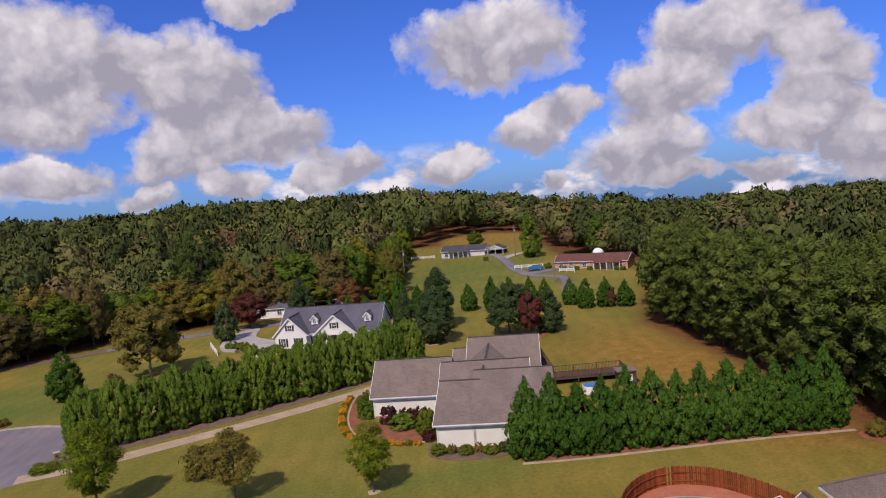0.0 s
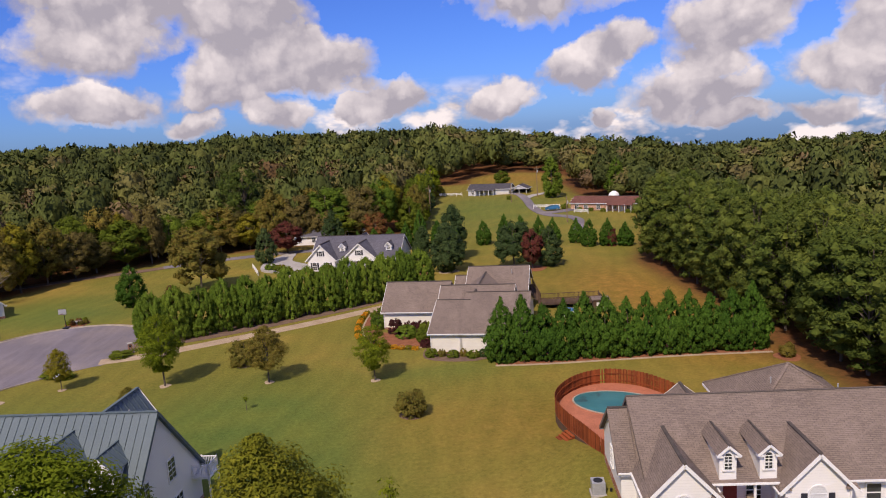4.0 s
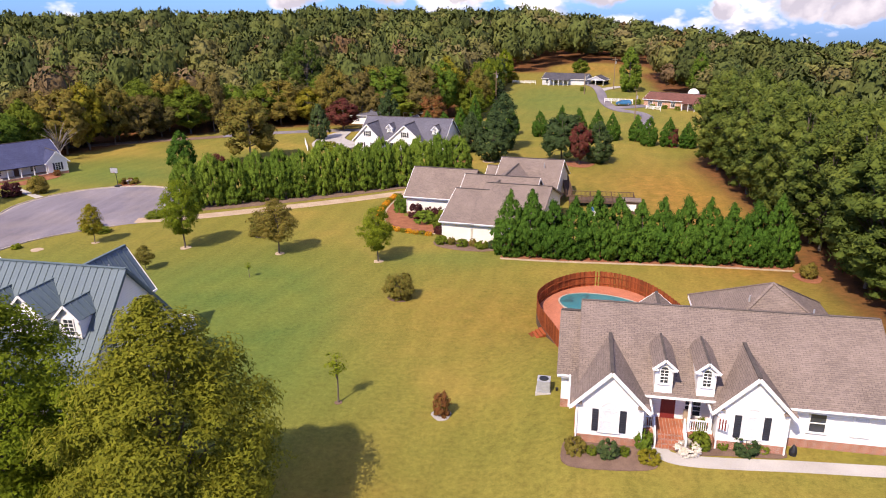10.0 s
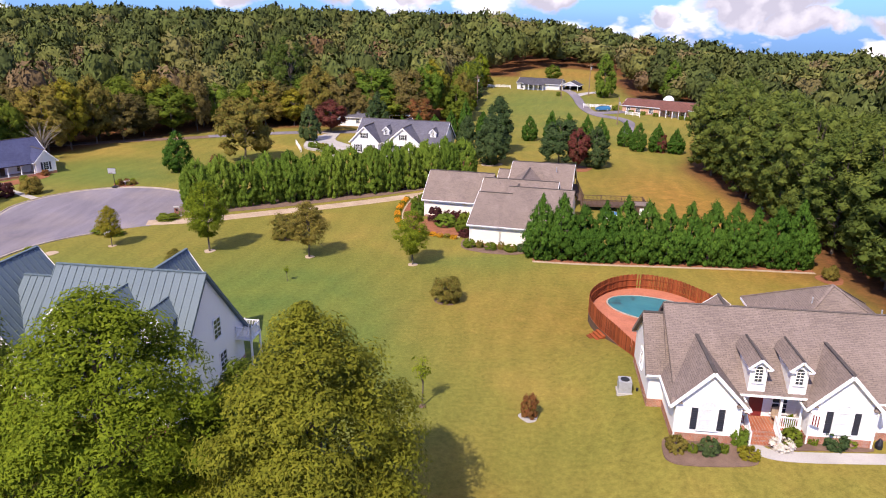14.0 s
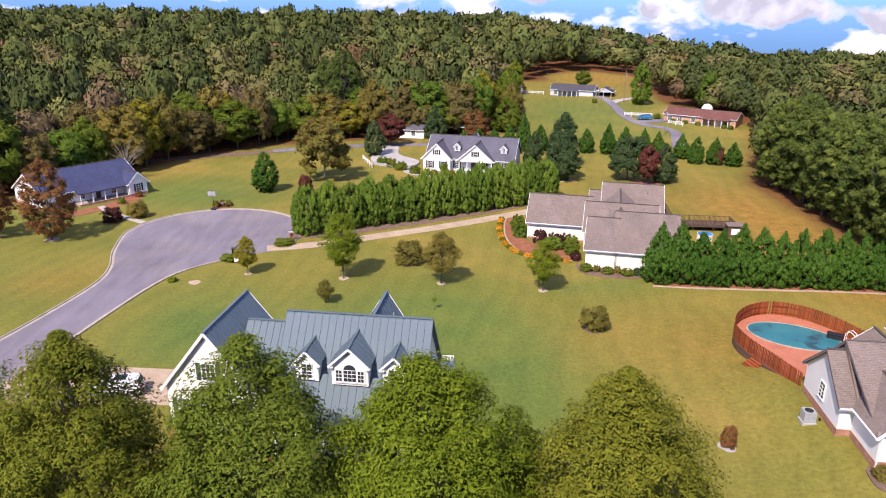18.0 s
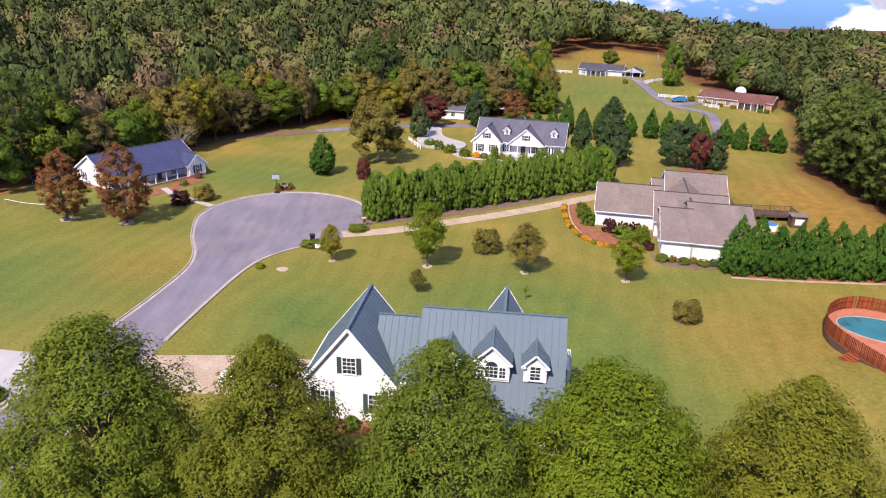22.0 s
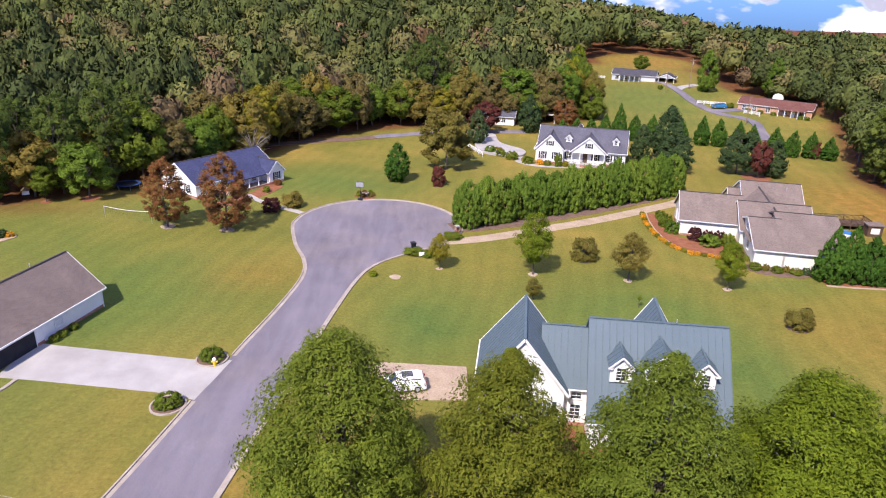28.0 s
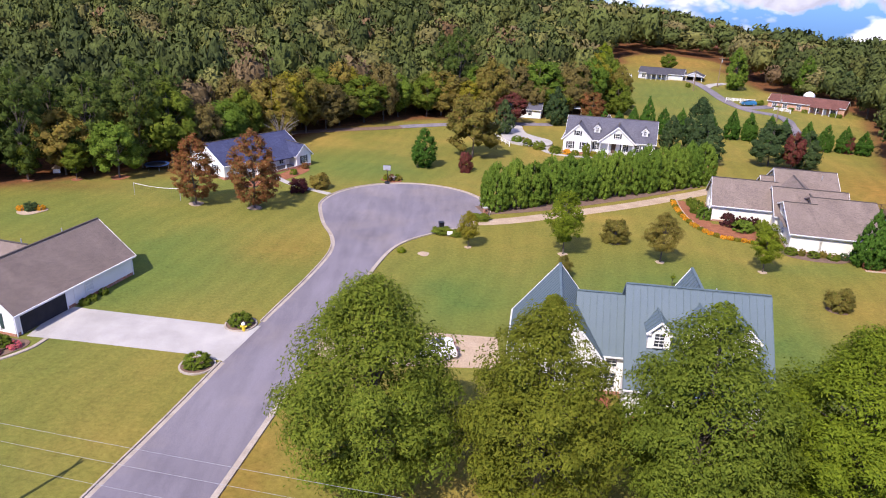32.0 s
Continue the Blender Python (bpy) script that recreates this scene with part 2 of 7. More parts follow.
def leaf_mat(name, a, b, c, glow=0.35):
    """Leaves: three tones, mixed per leaf, per tree and by a broad noise, with some light passing through."""
    n = Nodes(name, 0.75, 0, 0.06)
    a, b, c = [tuple(w * (0.7 * v + 0.3 * u) for v, u, w in zip(k, b, (1.52, 1.36, 1.45))) for k in (a, b, c)]
    per_leaf = n.ramp(n.rnd(True), (0.0, a), (0.55, b), (1.0, c))
    broad = n.ramp(n.noise(0.35, 3), (0.3, 0.75), (0.7, 1.2))
    tree = n.ramp(n.rnd(), (0.0, (0.8, 0.85, 0.8)), (1.0, (1.2, 1.12, 1.05)))
    sprig = n.ramp(n.noise(9.0, 3, 0.7), (0.32, 0.72), (0.68, 1.25))
    col = n.mix(1.0, n.mix(1.0, n.mix(1.0, per_leaf, broad, "MULTIPLY"), sprig, "MULTIPLY"), tree, "MULTIPLY")
    n.color(col)
    tr = n.nt.nodes.new("ShaderNodeBsdfTranslucent")
    n.nt.links.new(col, tr.inputs[0])
    mx = n.nt.nodes.new("ShaderNodeMixShader")
    mx.inputs[0].default_value = glow
    n.nt.links.new(n.bsdf.outputs[0], mx.inputs[1])
    n.nt.links.new(tr.outputs[0], mx.inputs[2])
    n.nt.links.new(mx.outputs[0], n.nt.nodes["Material Output"].inputs[0])
    return n.mat


def woods_mat(name):
    """Far woods: each tree takes its tone from its own attribute."""
    n = Nodes(name, 0.8, 0, 0.04)
    tone = n.ramp(n.attr("tone"), (0.0, (0.046, 0.060, 0.020)), (0.3, (0.078, 0.096, 0.026)), (0.5, (0.112, 0.116, 0.032)),
                  (0.68, (0.132, 0.122, 0.042)), (0.8, (0.142, 0.108, 0.052)), (0.9, (0.150, 0.086, 0.048)), (1.0, (0.190, 0.165, 0.040)))
    leaf = n.ramp(n.rnd(True), (0.0, 0.80), (1.0, 1.22))
    broad = n.ramp(n.noise(0.22, 4, 0.6), (0.3, 0.80), (0.7, 1.22))
    sprig = n.ramp(n.noise(2.4, 4, 0.7), (0.32, 0.66), (0.68, 1.20))
    col = n.mix(1.0, n.mix(1.0, tone, leaf, "MULTIPLY"), broad, "MULTIPLY")
    n.color(n.mix(1.0, n.mix(1.0, col, sprig, "MULTIPLY"), n.ramp(n.attr("depth"), (0.0, 0.80), (1.0, 1.15)), "MULTIPLY"))
    n.bump(n.noise(1.6, 3, 0.6), 0.35, 0.3)
    return n.mat


def lawn_mat():
    n = Nodes("lawn", 0.95, 0, 0.08)
    patch = n.noise(0.055, 6, 0.6)
    grass = n.ramp(patch, (0.28, (0.130, 0.136, 0.026)), (0.5, (0.190, 0.165, 0.034)), (0.72, (0.29, 0.200, 0.048)))
    lush = n.ramp(n.noise(0.12, 5, 0.6), (0.3, (0.086, 0.132, 0.030)), (0.75, (0.145, 0.166, 0.034)))
    grass = n.mix(n.attr("lush"), grass, lush)
    dry = n.ramp(n.noise(0.5, 6, 0.7), (0.35, (0.19, 0.12, 0.022)), (0.65, (0.34, 0.18, 0.045)))
    grass = n.mix(n.attr("dry"), grass, dry)
    mp = n.nt.nodes.new("ShaderNodeMapping")
    mp.inputs["Rotation"].default_value = (0, 0, radians(12))
    n.nt.links.new(n.tc.outputs["Object"], mp.inputs[0])
    wave = n.nt.nodes.new("ShaderNodeTexWave")
    wave.inputs["Scale"].default_value, wave.inputs["Distortion"].default_value = 0.10, 9.0
    wave.inputs["Detail Scale"].default_value = 0.6
    n.nt.links.new(mp.outputs[0], wave.inputs[0])
    grass = n.mix(0.5, grass, n.mix(1.0, grass, n.ramp(wave.outputs[1], (0.2, 0.93), (0.8, 1.06)), "MULTIPLY"))
    tuft = n.ramp(n.noise(2.2, 6, 0.75), (0.3, 0.72), (0.7, 1.24))
    blade = n.ramp(n.noise(14.0, 4, 0.75), (0.3, 0.72), (0.7, 1.25))
    grass = n.mix(1.0, n.mix(1.0, grass, tuft, "MULTIPLY"), blade, "MULTIPLY")
    litter = n.ramp(n.noise(0.7, 6, 0.75), (0.3, (0.06, 0.034, 0.016)), (0.55, (0.15, 0.062, 0.025)), (0.75, (0.24, 0.10, 0.042)))
    n.color(n.mix(n.attr("litter"), grass, litter))
    n.bump(n.noise(9.0, 5, 0.8), 0.6, 0.06)
    return n.mat


LAWN = lawn_mat()
WOODS = woods_mat("far_woods")


def asphalt_mat():
    """Worn asphalt: broad tone, tan dust in drifts, fine stone, darker mended streaks."""
    n = Nodes("asphalt", 0.92, 0, 0.15)
    base = n.ramp(n.noise(0.09, 5), (0.3, (0.158, 0.142, 0.165)), (0.7, (0.210, 0.190, 0.216)))
    dust = n.ramp(n.noise(0.055, 6, 0.65), (0.48, 0.0), (0.72, 0.55))
    base = n.mix(dust, base, (0.31, 0.255, 0.215))
    streak = n.ramp(n.noise(0.5, 5, 0.6, stretch=(1.0, 0.16, 1.0)), (0.36, 0.84), (0.62, 1.06))
    stone = n.ramp(n.noise(30.0, 3), (0.35, 0.80), (0.65, 1.15))
    n.color(n.mix(1.0, n.mix(1.0, base, streak, "MULTIPLY"), stone, "MULTIPLY"))
    n.bump(n.noise(40.0, 3), 0.25, 0.01)
    return n.mat


ASPHALT = asphalt_mat()
CONCRETE = plain("concrete", (0.33, 0.31, 0.29), (0.44, 0.415, 0.39), 0.3, 0.9, 0, 40.0, 0.1)
GRAVEL = plain("gravel", (0.34, 0.25, 0.17), (0.45, 0.35, 0.25), 0.5, 0.95, 0, 5.0, 0.5)
KERB = plain("kerb_concrete", (0.30, 0.25, 0.20), (0.43, 0.37, 0.31), 0.6, 0.9, 0, 8.0, 0.3)
MULCH = plain("mulch", (0.13, 0.082, 0.06), (0.20, 0.13, 0.095), 1.2, 0.98, 0, 12.0, 0.7)
RED_MULCH = plain("red_mulch", (0.20, 0.072, 0.035), (0.30, 0.12, 0.06), 1.2, 0.98, 0, 12.0, 0.7)
SIDING = siding_mat("white_siding", (0.74, 0.73, 0.71), (0.82, 0.81, 0.79))
CREAM = siding_mat("cream_siding", (0.70, 0.67, 0.59), (0.78, 0.75, 0.67))
GREY_SIDING = siding_mat("grey_siding", (0.50, 0.52, 0.56), (0.58, 0.60, 0.64))
TRIM = plain("white_trim", (0.74, 0.74, 0.74), (0.82, 0.82, 0.81), 0.8, 0.5, 0, 30, 0.05)
BRICK = brick_mat("red_brick", (0.30, 0.095, 0.05), (0.38, 0.14, 0.075), (0.38, 0.31, 0.26))
PALE_BRICK = brick_mat("orange_brick", (0.46, 0.20, 0.10), (0.55, 0.27, 0.15), (0.5, 0.4, 0.32))
SHINGLE = shingle_mat("brown_shingle", (0.175, 0.137, 0.118), (0.225, 0.176, 0.152), (0.29, 0.23, 0.19))
NAVY = shingle_mat("navy_shingle", (0.042, 0.050, 0.105), (0.060, 0.068, 0.135), (0.08, 0.085, 0.15))
SLATE = shingle_mat("slate_shingle", (0.095, 0.095, 0.120), (0.125, 0.122, 0.150), (0.15, 0.14, 0.165))
RED_ROOF = shingle_mat("red_shingle", (0.13, 0.058, 0.048), (0.18, 0.078, 0.062), (0.22, 0.11, 0.09))
DARK_ROOF = shingle_mat("charcoal_shingle", (0.060, 0.058, 0.070), (0.085, 0.082, 0.095), (0.11, 0.105, 0.12))
RIDGE = plain("ridge_cap", (0.060, 0.050, 0.047), (0.095, 0.08, 0.07), 2, 0.9)
METAL = plain("teal_metal", (0.092, 0.130, 0.156), (0.112, 0.152, 0.180), 0.15, 0.62, 0.0, 60.0, 0.02, 0.3)
SEAM = plain("teal_seam", (0.085, 0.124, 0.140), (0.105, 0.146, 0.164), 0.5, 0.6, 0.0, 5, 0.05, 0.3)
SHUTTER = plain("dark_shutter", (0.022, 0.024, 0.034), (0.035, 0.037, 0.05), 2, 0.5)
GREEN_SHUTTER = plain("green_shutter", (0.035, 0.06, 0.055), (0.05, 0.08, 0.07), 2, 0.5)


def board_mat():
    n = Nodes("redwood", 0.75, 0, 0.2)
    grain = n.ramp(n.noise(3.0, 5, stretch=(4, 4, 0.3)), (0.3, (0.17, 0.040, 0.014)), (0.7, (0.30, 0.075, 0.024)))
    n.color(n.mix(1.0, grain, n.ramp(n.rnd(), (0.0, 0.6), (1.0, 1.3)), "MULTIPLY"))
    n.bump(n.noise(12, 4, stretch=(3, 3, 0.2)), 0.4, 0.01)
    return n.mat


REDWOOD = board_mat()
DECK = plain("deck_stain", (0.36, 0.125, 0.07), (0.46, 0.165, 0.095), 0.7, 0.75, 0, 10, 0.3)
BROWN_WOOD = plain("brown_wood", (0.075, 0.045, 0.03), (0.12, 0.075, 0.05), 1, 0.8)
POLE_WOOD = plain("pole_wood", (0.20, 0.14, 0.09), (0.28, 0.20, 0.13), 1, 0.85)
BARK = plain("bark", (0.085, 0.068, 0.052), (0.15, 0.125, 0.10), 2, 0.95, 0, 15, 0.8, stretch=(1, 1, 0.25))
PALE_BARK = plain("pale_bark", (0.20, 0.17, 0.14), (0.30, 0.26, 0.22), 2, 0.95, 0, 15, 0.6, stretch=(1, 1, 0.25))
DOOR_RED = plain("door_red", (0.16, 0.02, 0.02), (0.20, 0.03, 0.025), 2, 0.45)
# near-black colour that stands in for shade inside the garages and carport
INTERIOR_SHADE = plain("interior_shade", (0.018, 0.018, 0.022), (0.03, 0.03, 0.034), 1, 0.9)
BLACK = plain("black_plastic", (0.012, 0.013, 0.016), (0.022, 0.023, 0.026), 3, 0.5)
STEEL = plain("grey_steel", (0.36, 0.37, 0.39), (0.46, 0.47, 0.49), 3, 0.4, 0.3)
CAR_PAINT = plain("white_car_paint", (0.72, 0.72, 0.73), (0.78, 0.78, 0.79), 1, 0.2, 0, 30, 0.0, 0.6)
BLUE_PAINT = plain("blue_car_paint", (0.02, 0.12, 0.24), (0.03, 0.15, 0.28), 1, 0.25, 0, 30, 0.0, 0.6)
YELLOW = plain("yellow_paint", (0.62, 0.42, 0.02), (0.7, 0.5, 0.04), 2, 0.5)
WHITE_STONE = plain("white_stone", (0.55, 0.52, 0.47), (0.68, 0.65, 0.6), 3, 0.9, 0, 8, 0.4)
BLUE_PAD = plain("blue_pad", (0.025, 0.06, 0.17), (0.035, 0.08, 0.2), 2, 0.5)


def glass_mat():
    n = Nodes("window_glass", 0.06, 0, 0.9)
    n.color(n.ramp(n.noise(0.8, 3), (0.35, (0.018, 0.022, 0.03)), (0.7, (0.06, 0.068, 0.08))))
    return n.mat


def cover_mat():
    n = Nodes("pool_cover", 0.4, 0, 0.4)
    base = n.ramp(n.noise(0.25, 4), (0.35, (0.020, 0.125, 0.14)), (0.65, (0.036, 0.175, 0.185)))
    dirt = n.ramp(n.noise(0.38, 5, 0.6), (0.55, 0.0), (0.64, 0.85))
    n.color(n.mix(dirt, base, (0.022, 0.04, 0.045)))
    n.bump(n.noise(1.2, 4), 0.4, 0.06)
    return n.mat


GLASS = glass_mat()
COVER = cover_mat()
POOL_BLUE = plain("pool_blue", (0.04, 0.16, 0.36), (0.06, 0.22, 0.45), 1, 0.2)
BLIND = plain("pale_blind", (0.58, 0.60, 0.62), (0.68, 0.69, 0.70), 1, 0.4, 0, 20, 0.05)
LEAF_OAK = leaf_mat("willow_oak_leaf", (0.070, 0.108, 0.008), (0.112, 0.165, 0.012), (0.165, 0.215, 0.016), 0.40)
LEAF_OLIVE = leaf_mat("olive_oak_leaf", (0.080, 0.098, 0.010), (0.120, 0.145, 0.015), (0.165, 0.175, 0.020), 0.38)
LEAF_DEEP = leaf_mat("deep_green_leaf", (0.052, 0.085, 0.010), (0.090, 0.135, 0.015), (0.13, 0.175, 0.022), 0.38)
LEAF_HEDGE = leaf_mat("hedge_leaf", (0.046, 0.092, 0.011), (0.080, 0.142, 0.017), (0.118, 0.188, 0.025))
LEAF_CYPRESS = leaf_mat("cypress_leaf", (0.020, 0.056, 0.008), (0.034, 0.088, 0.011), (0.062, 0.13, 0.016), 0.25)
# pine needles twice: the first has shade in its colour, the second is lit
LEAF_PINE_SHADED = leaf_mat("pine_needle", (0.026, 0.046, 0.010), (0.044, 0.074, 0.014), (0.070, 0.102, 0.02), 0.25)
LEAF_PINE_LIT = leaf_mat("pine_needle_lit", (0.040, 0.066, 0.014), (0.068, 0.102, 0.019), (0.100, 0.136, 0.026), 0.25)
LEAF_CEDAR = leaf_mat("cedar_leaf", (0.022, 0.045, 0.017), (0.036, 0.066, 0.022), (0.055, 0.085, 0.03), 0.25)
LEAF_RED = leaf_mat("red_maple_leaf", (0.135, 0.046, 0.021), (0.155, 0.078, 0.028), (0.082, 0.110, 0.025))
LEAF_BRONZE = leaf_mat("bronze_leaf", (0.10, 0.084, 0.020), (0.15, 0.132, 0.028), (0.12, 0.145, 0.028))
LEAF_UMBER = leaf_mat("umber_leaf", (0.072, 0.066, 0.022), (0.100, 0.094, 0.030), (0.115, 0.112, 0.032))
LEAF_YELLOW = leaf_mat("yellow_leaf", (0.12, 0.125, 0.012), (0.16, 0.155, 0.016), (0.11, 0.15, 0.016))
LEAF_CRIMSON = leaf_mat("crimson_leaf", (0.080, 0.026, 0.022), (0.11, 0.034, 0.028), (0.06, 0.058, 0.022))
LEAF_PURPLE = leaf_mat("purple_leaf", (0.035, 0.012, 0.014), (0.06, 0.02, 0.022), (0.05, 0.035, 0.02))
LEAF_WHITE = leaf_mat("white_blossom", (0.42, 0.46, 0.42), (0.46, 0.50, 0.46), (0.28, 0.36, 0.2))
LEAF_ORANGE = leaf_mat("orange_blossom", (0.42, 0.17, 0.015), (0.5, 0.28, 0.02), (0.16, 0.16, 0.02))
LEAF_PINK = leaf_mat("pink_blossom", (0.38, 0.06, 0.10), (0.45, 0.12, 0.15), (0.14, 0.15, 0.04))


# ---- mesh helpers ----
class Solid:
    """Collects boxes, beams and prisms into one mesh."""

    def __init__(self):
        self.v, self.f = [], []

    def add(self, verts, faces):
        n = len(self.v)
        self.v += [tuple(p) for p in verts]
        self.f += [tuple(i + n for i in f) for f in faces]
        return self

    def box(self, x0, x1, y0, y1, z0, z1):
        return self.add([(x0, y0, z0), (x1, y0, z0), (x1, y1, z0), (x0, y1, z0), (x0, y0, z1), (x1, y0, z1), (x1, y1, z1), (x0, y1, z1)],
                        [(3, 2, 1, 0), (4, 5, 6, 7), (0, 1, 5, 4), (1, 2, 6, 5), (2, 3, 7, 6), (3, 0, 4, 7)])

    def beam(self, p, q, w, h, up=(0, 0, 1)):
        p, q = Vector(p), Vector(q)
        d = (q - p).normalized()
        side = d.cross(Vector(up))
        side = side.normalized() if side.length > 1e-4 else Vector((1, 0, 0))
        top = side.cross(d).normalized()
        c = [s * side * w / 2 + t * top * h / 2 for s, t in ((-1, -1), (1, -1), (1, 1), (-1, 1))]
        return self.add([p + o for o in c] + [q + o for o in c], [(0, 1, 2, 3)[::-1], (4, 5, 6, 7), (0, 1, 5, 4), (1, 2, 6, 5), (2, 3, 7, 6), (3, 0, 4, 7)])

    def prism(self, pts, z0, z1):
        n = len(pts)
        if sum(pts[i - 1][0] * pts[i][1] - pts[i][0] * pts[i - 1][1] for i in range(n)) < 0:
            pts = pts[::-1]
        return self.add([(x, y, z0) for x, y in pts] + [(x, y, z1) for x, y in pts],
                        [tuple(range(n))[::-1], tuple(range(n, 2 * n))] + [(i, (i + 1) % n, n + (i + 1) % n, n + i) for i in range(n)])

    def tube(self, pts, radii, sides=7):
        rings = []
        for i, (p, r) in enumerate(zip(pts, radii)):
            a, b = Vector(pts[max(0, i - 1)]), Vector(pts[min(len(pts) - 1, i + 1)])
            d = (b - a).normalized()
            u = d.orthogonal().normalized() if abs(d.z) < 0.9 else Vector((1, 0, 0))
            u = (u - d * u.dot(d)).normalized()
            w = d.cross(u)
            rings.append([Vector(p) + r * (math.cos(k * 2 * math.pi / sides) * u + math.sin(k * 2 * math.pi / sides) * w) for k in range(sides)])
        n = len(rings)
        faces = [(i * sides + k, i * sides + (k + 1) % sides, (i + 1) * sides + (k + 1) % sides, (i + 1) * sides + k) for i in range(n - 1) for k in range(sides)]
        faces += [tuple(range(sides))[::-1], tuple((n - 1) * sides + k for k in range(sides))]
        return self.add([p for r in rings for p in r], faces)

    def mesh(self, name, material):
        me = bpy.data.meshes.new(name)
        me.from_pydata(self.v, [], self.f)
        me.materials.append(material)
        me.update()
        return me


def part(name, solid, material, parent, label="", m=None):
    ob = new(name, solid.mesh(name, material) if isinstance(solid, Solid) else solid)
    ob.parent = parent
    if m is not None:
        ob.matrix_local = m
    return tagged(ob, label=label)


def thing(name, label, category, m=None, group="", kind=""):
    ob = new(name)
    ob.empty_display_size = 0.3
    if m is not None:
        ob.matrix_basis = m
    return tagged(ob, label, category, group, kind)


def single(name, solid, material, label, category, m=None, group="", kind=""):
    ob = new(name, solid.mesh(name, material) if isinstance(solid, Solid) else solid)
    if m is not None:
        ob.matrix_basis = m
    return tagged(ob, label, category, group, kind)


# ---- ground ----
def smooth(a, b, x):
    t = np.clip((np.asarray(x, float) - a) / (b - a), 0.0, 1.0)
    return t * t * (3 - 2 * t)


def height(x, y):
    """The lie of the land: level round the houses, rising to a wooded ridge behind."""
    x, y = np.asarray(x, float), np.asarray(y, float)
    ridge = 13.4 - 10.6 * smooth(-60, 260, x)
    knoll = 1.2 * smooth(8, 15, x) * smooth(90, 60, x) * smooth(30, 39.5, y) * smooth(64, 55, y)
    away = 130 * np.maximum(smooth(620, 1000, y), np.maximum(smooth(420, 1300, x - 0.35 * y), smooth(420, 1300, -x - 0.35 * y)))
    return ridge * smooth(140, 500, y) - away + 1.2 * smooth(150, 220, y) * smooth(20, 50, x) * smooth(150, 90, x) + knoll - 15 * smooth(70, 220, x) * smooth(230, 470, y)


def ground_z(x, y):
    return float(height(x, y))


WOOD_EDGE = [(-210, 40), (-140, 98), (-117, 112), (-108, 119), (-100, 126), (-86, 148), (-76, 166), (-63, 178), (-50, 183), (-38, 186), (-20, 190), (0, 196), (5, 240), (12, 284)]


def in_woods(x, y):
    """True where the woods stand."""
    x, y = np.asarray(x, float), np.asarray(y, float)
    ex, ey = np.array(WOOD_EDGE).T
    left = (y > np.interp(x, ex, ey)) & (x < 12)
    back = (y > 296 + 10 * np.sin(x * 0.06)) & (x > -5)
    rx = np.interp(y, [20, 60, 140, 165, 205, 225, 245, 300], [47, 45.5, 47, 58, 77, 74, 63, 66])
    right = (x > rx) & (y > 25)
    glade = ((x + 62) / 16) ** 2 + ((y - 300) / 20) ** 2 < 1
    glade |= ((x - 52) / 22) ** 2 + ((y - 312) / 22) ** 2 < 1
    return (left | back | right) & ~glade


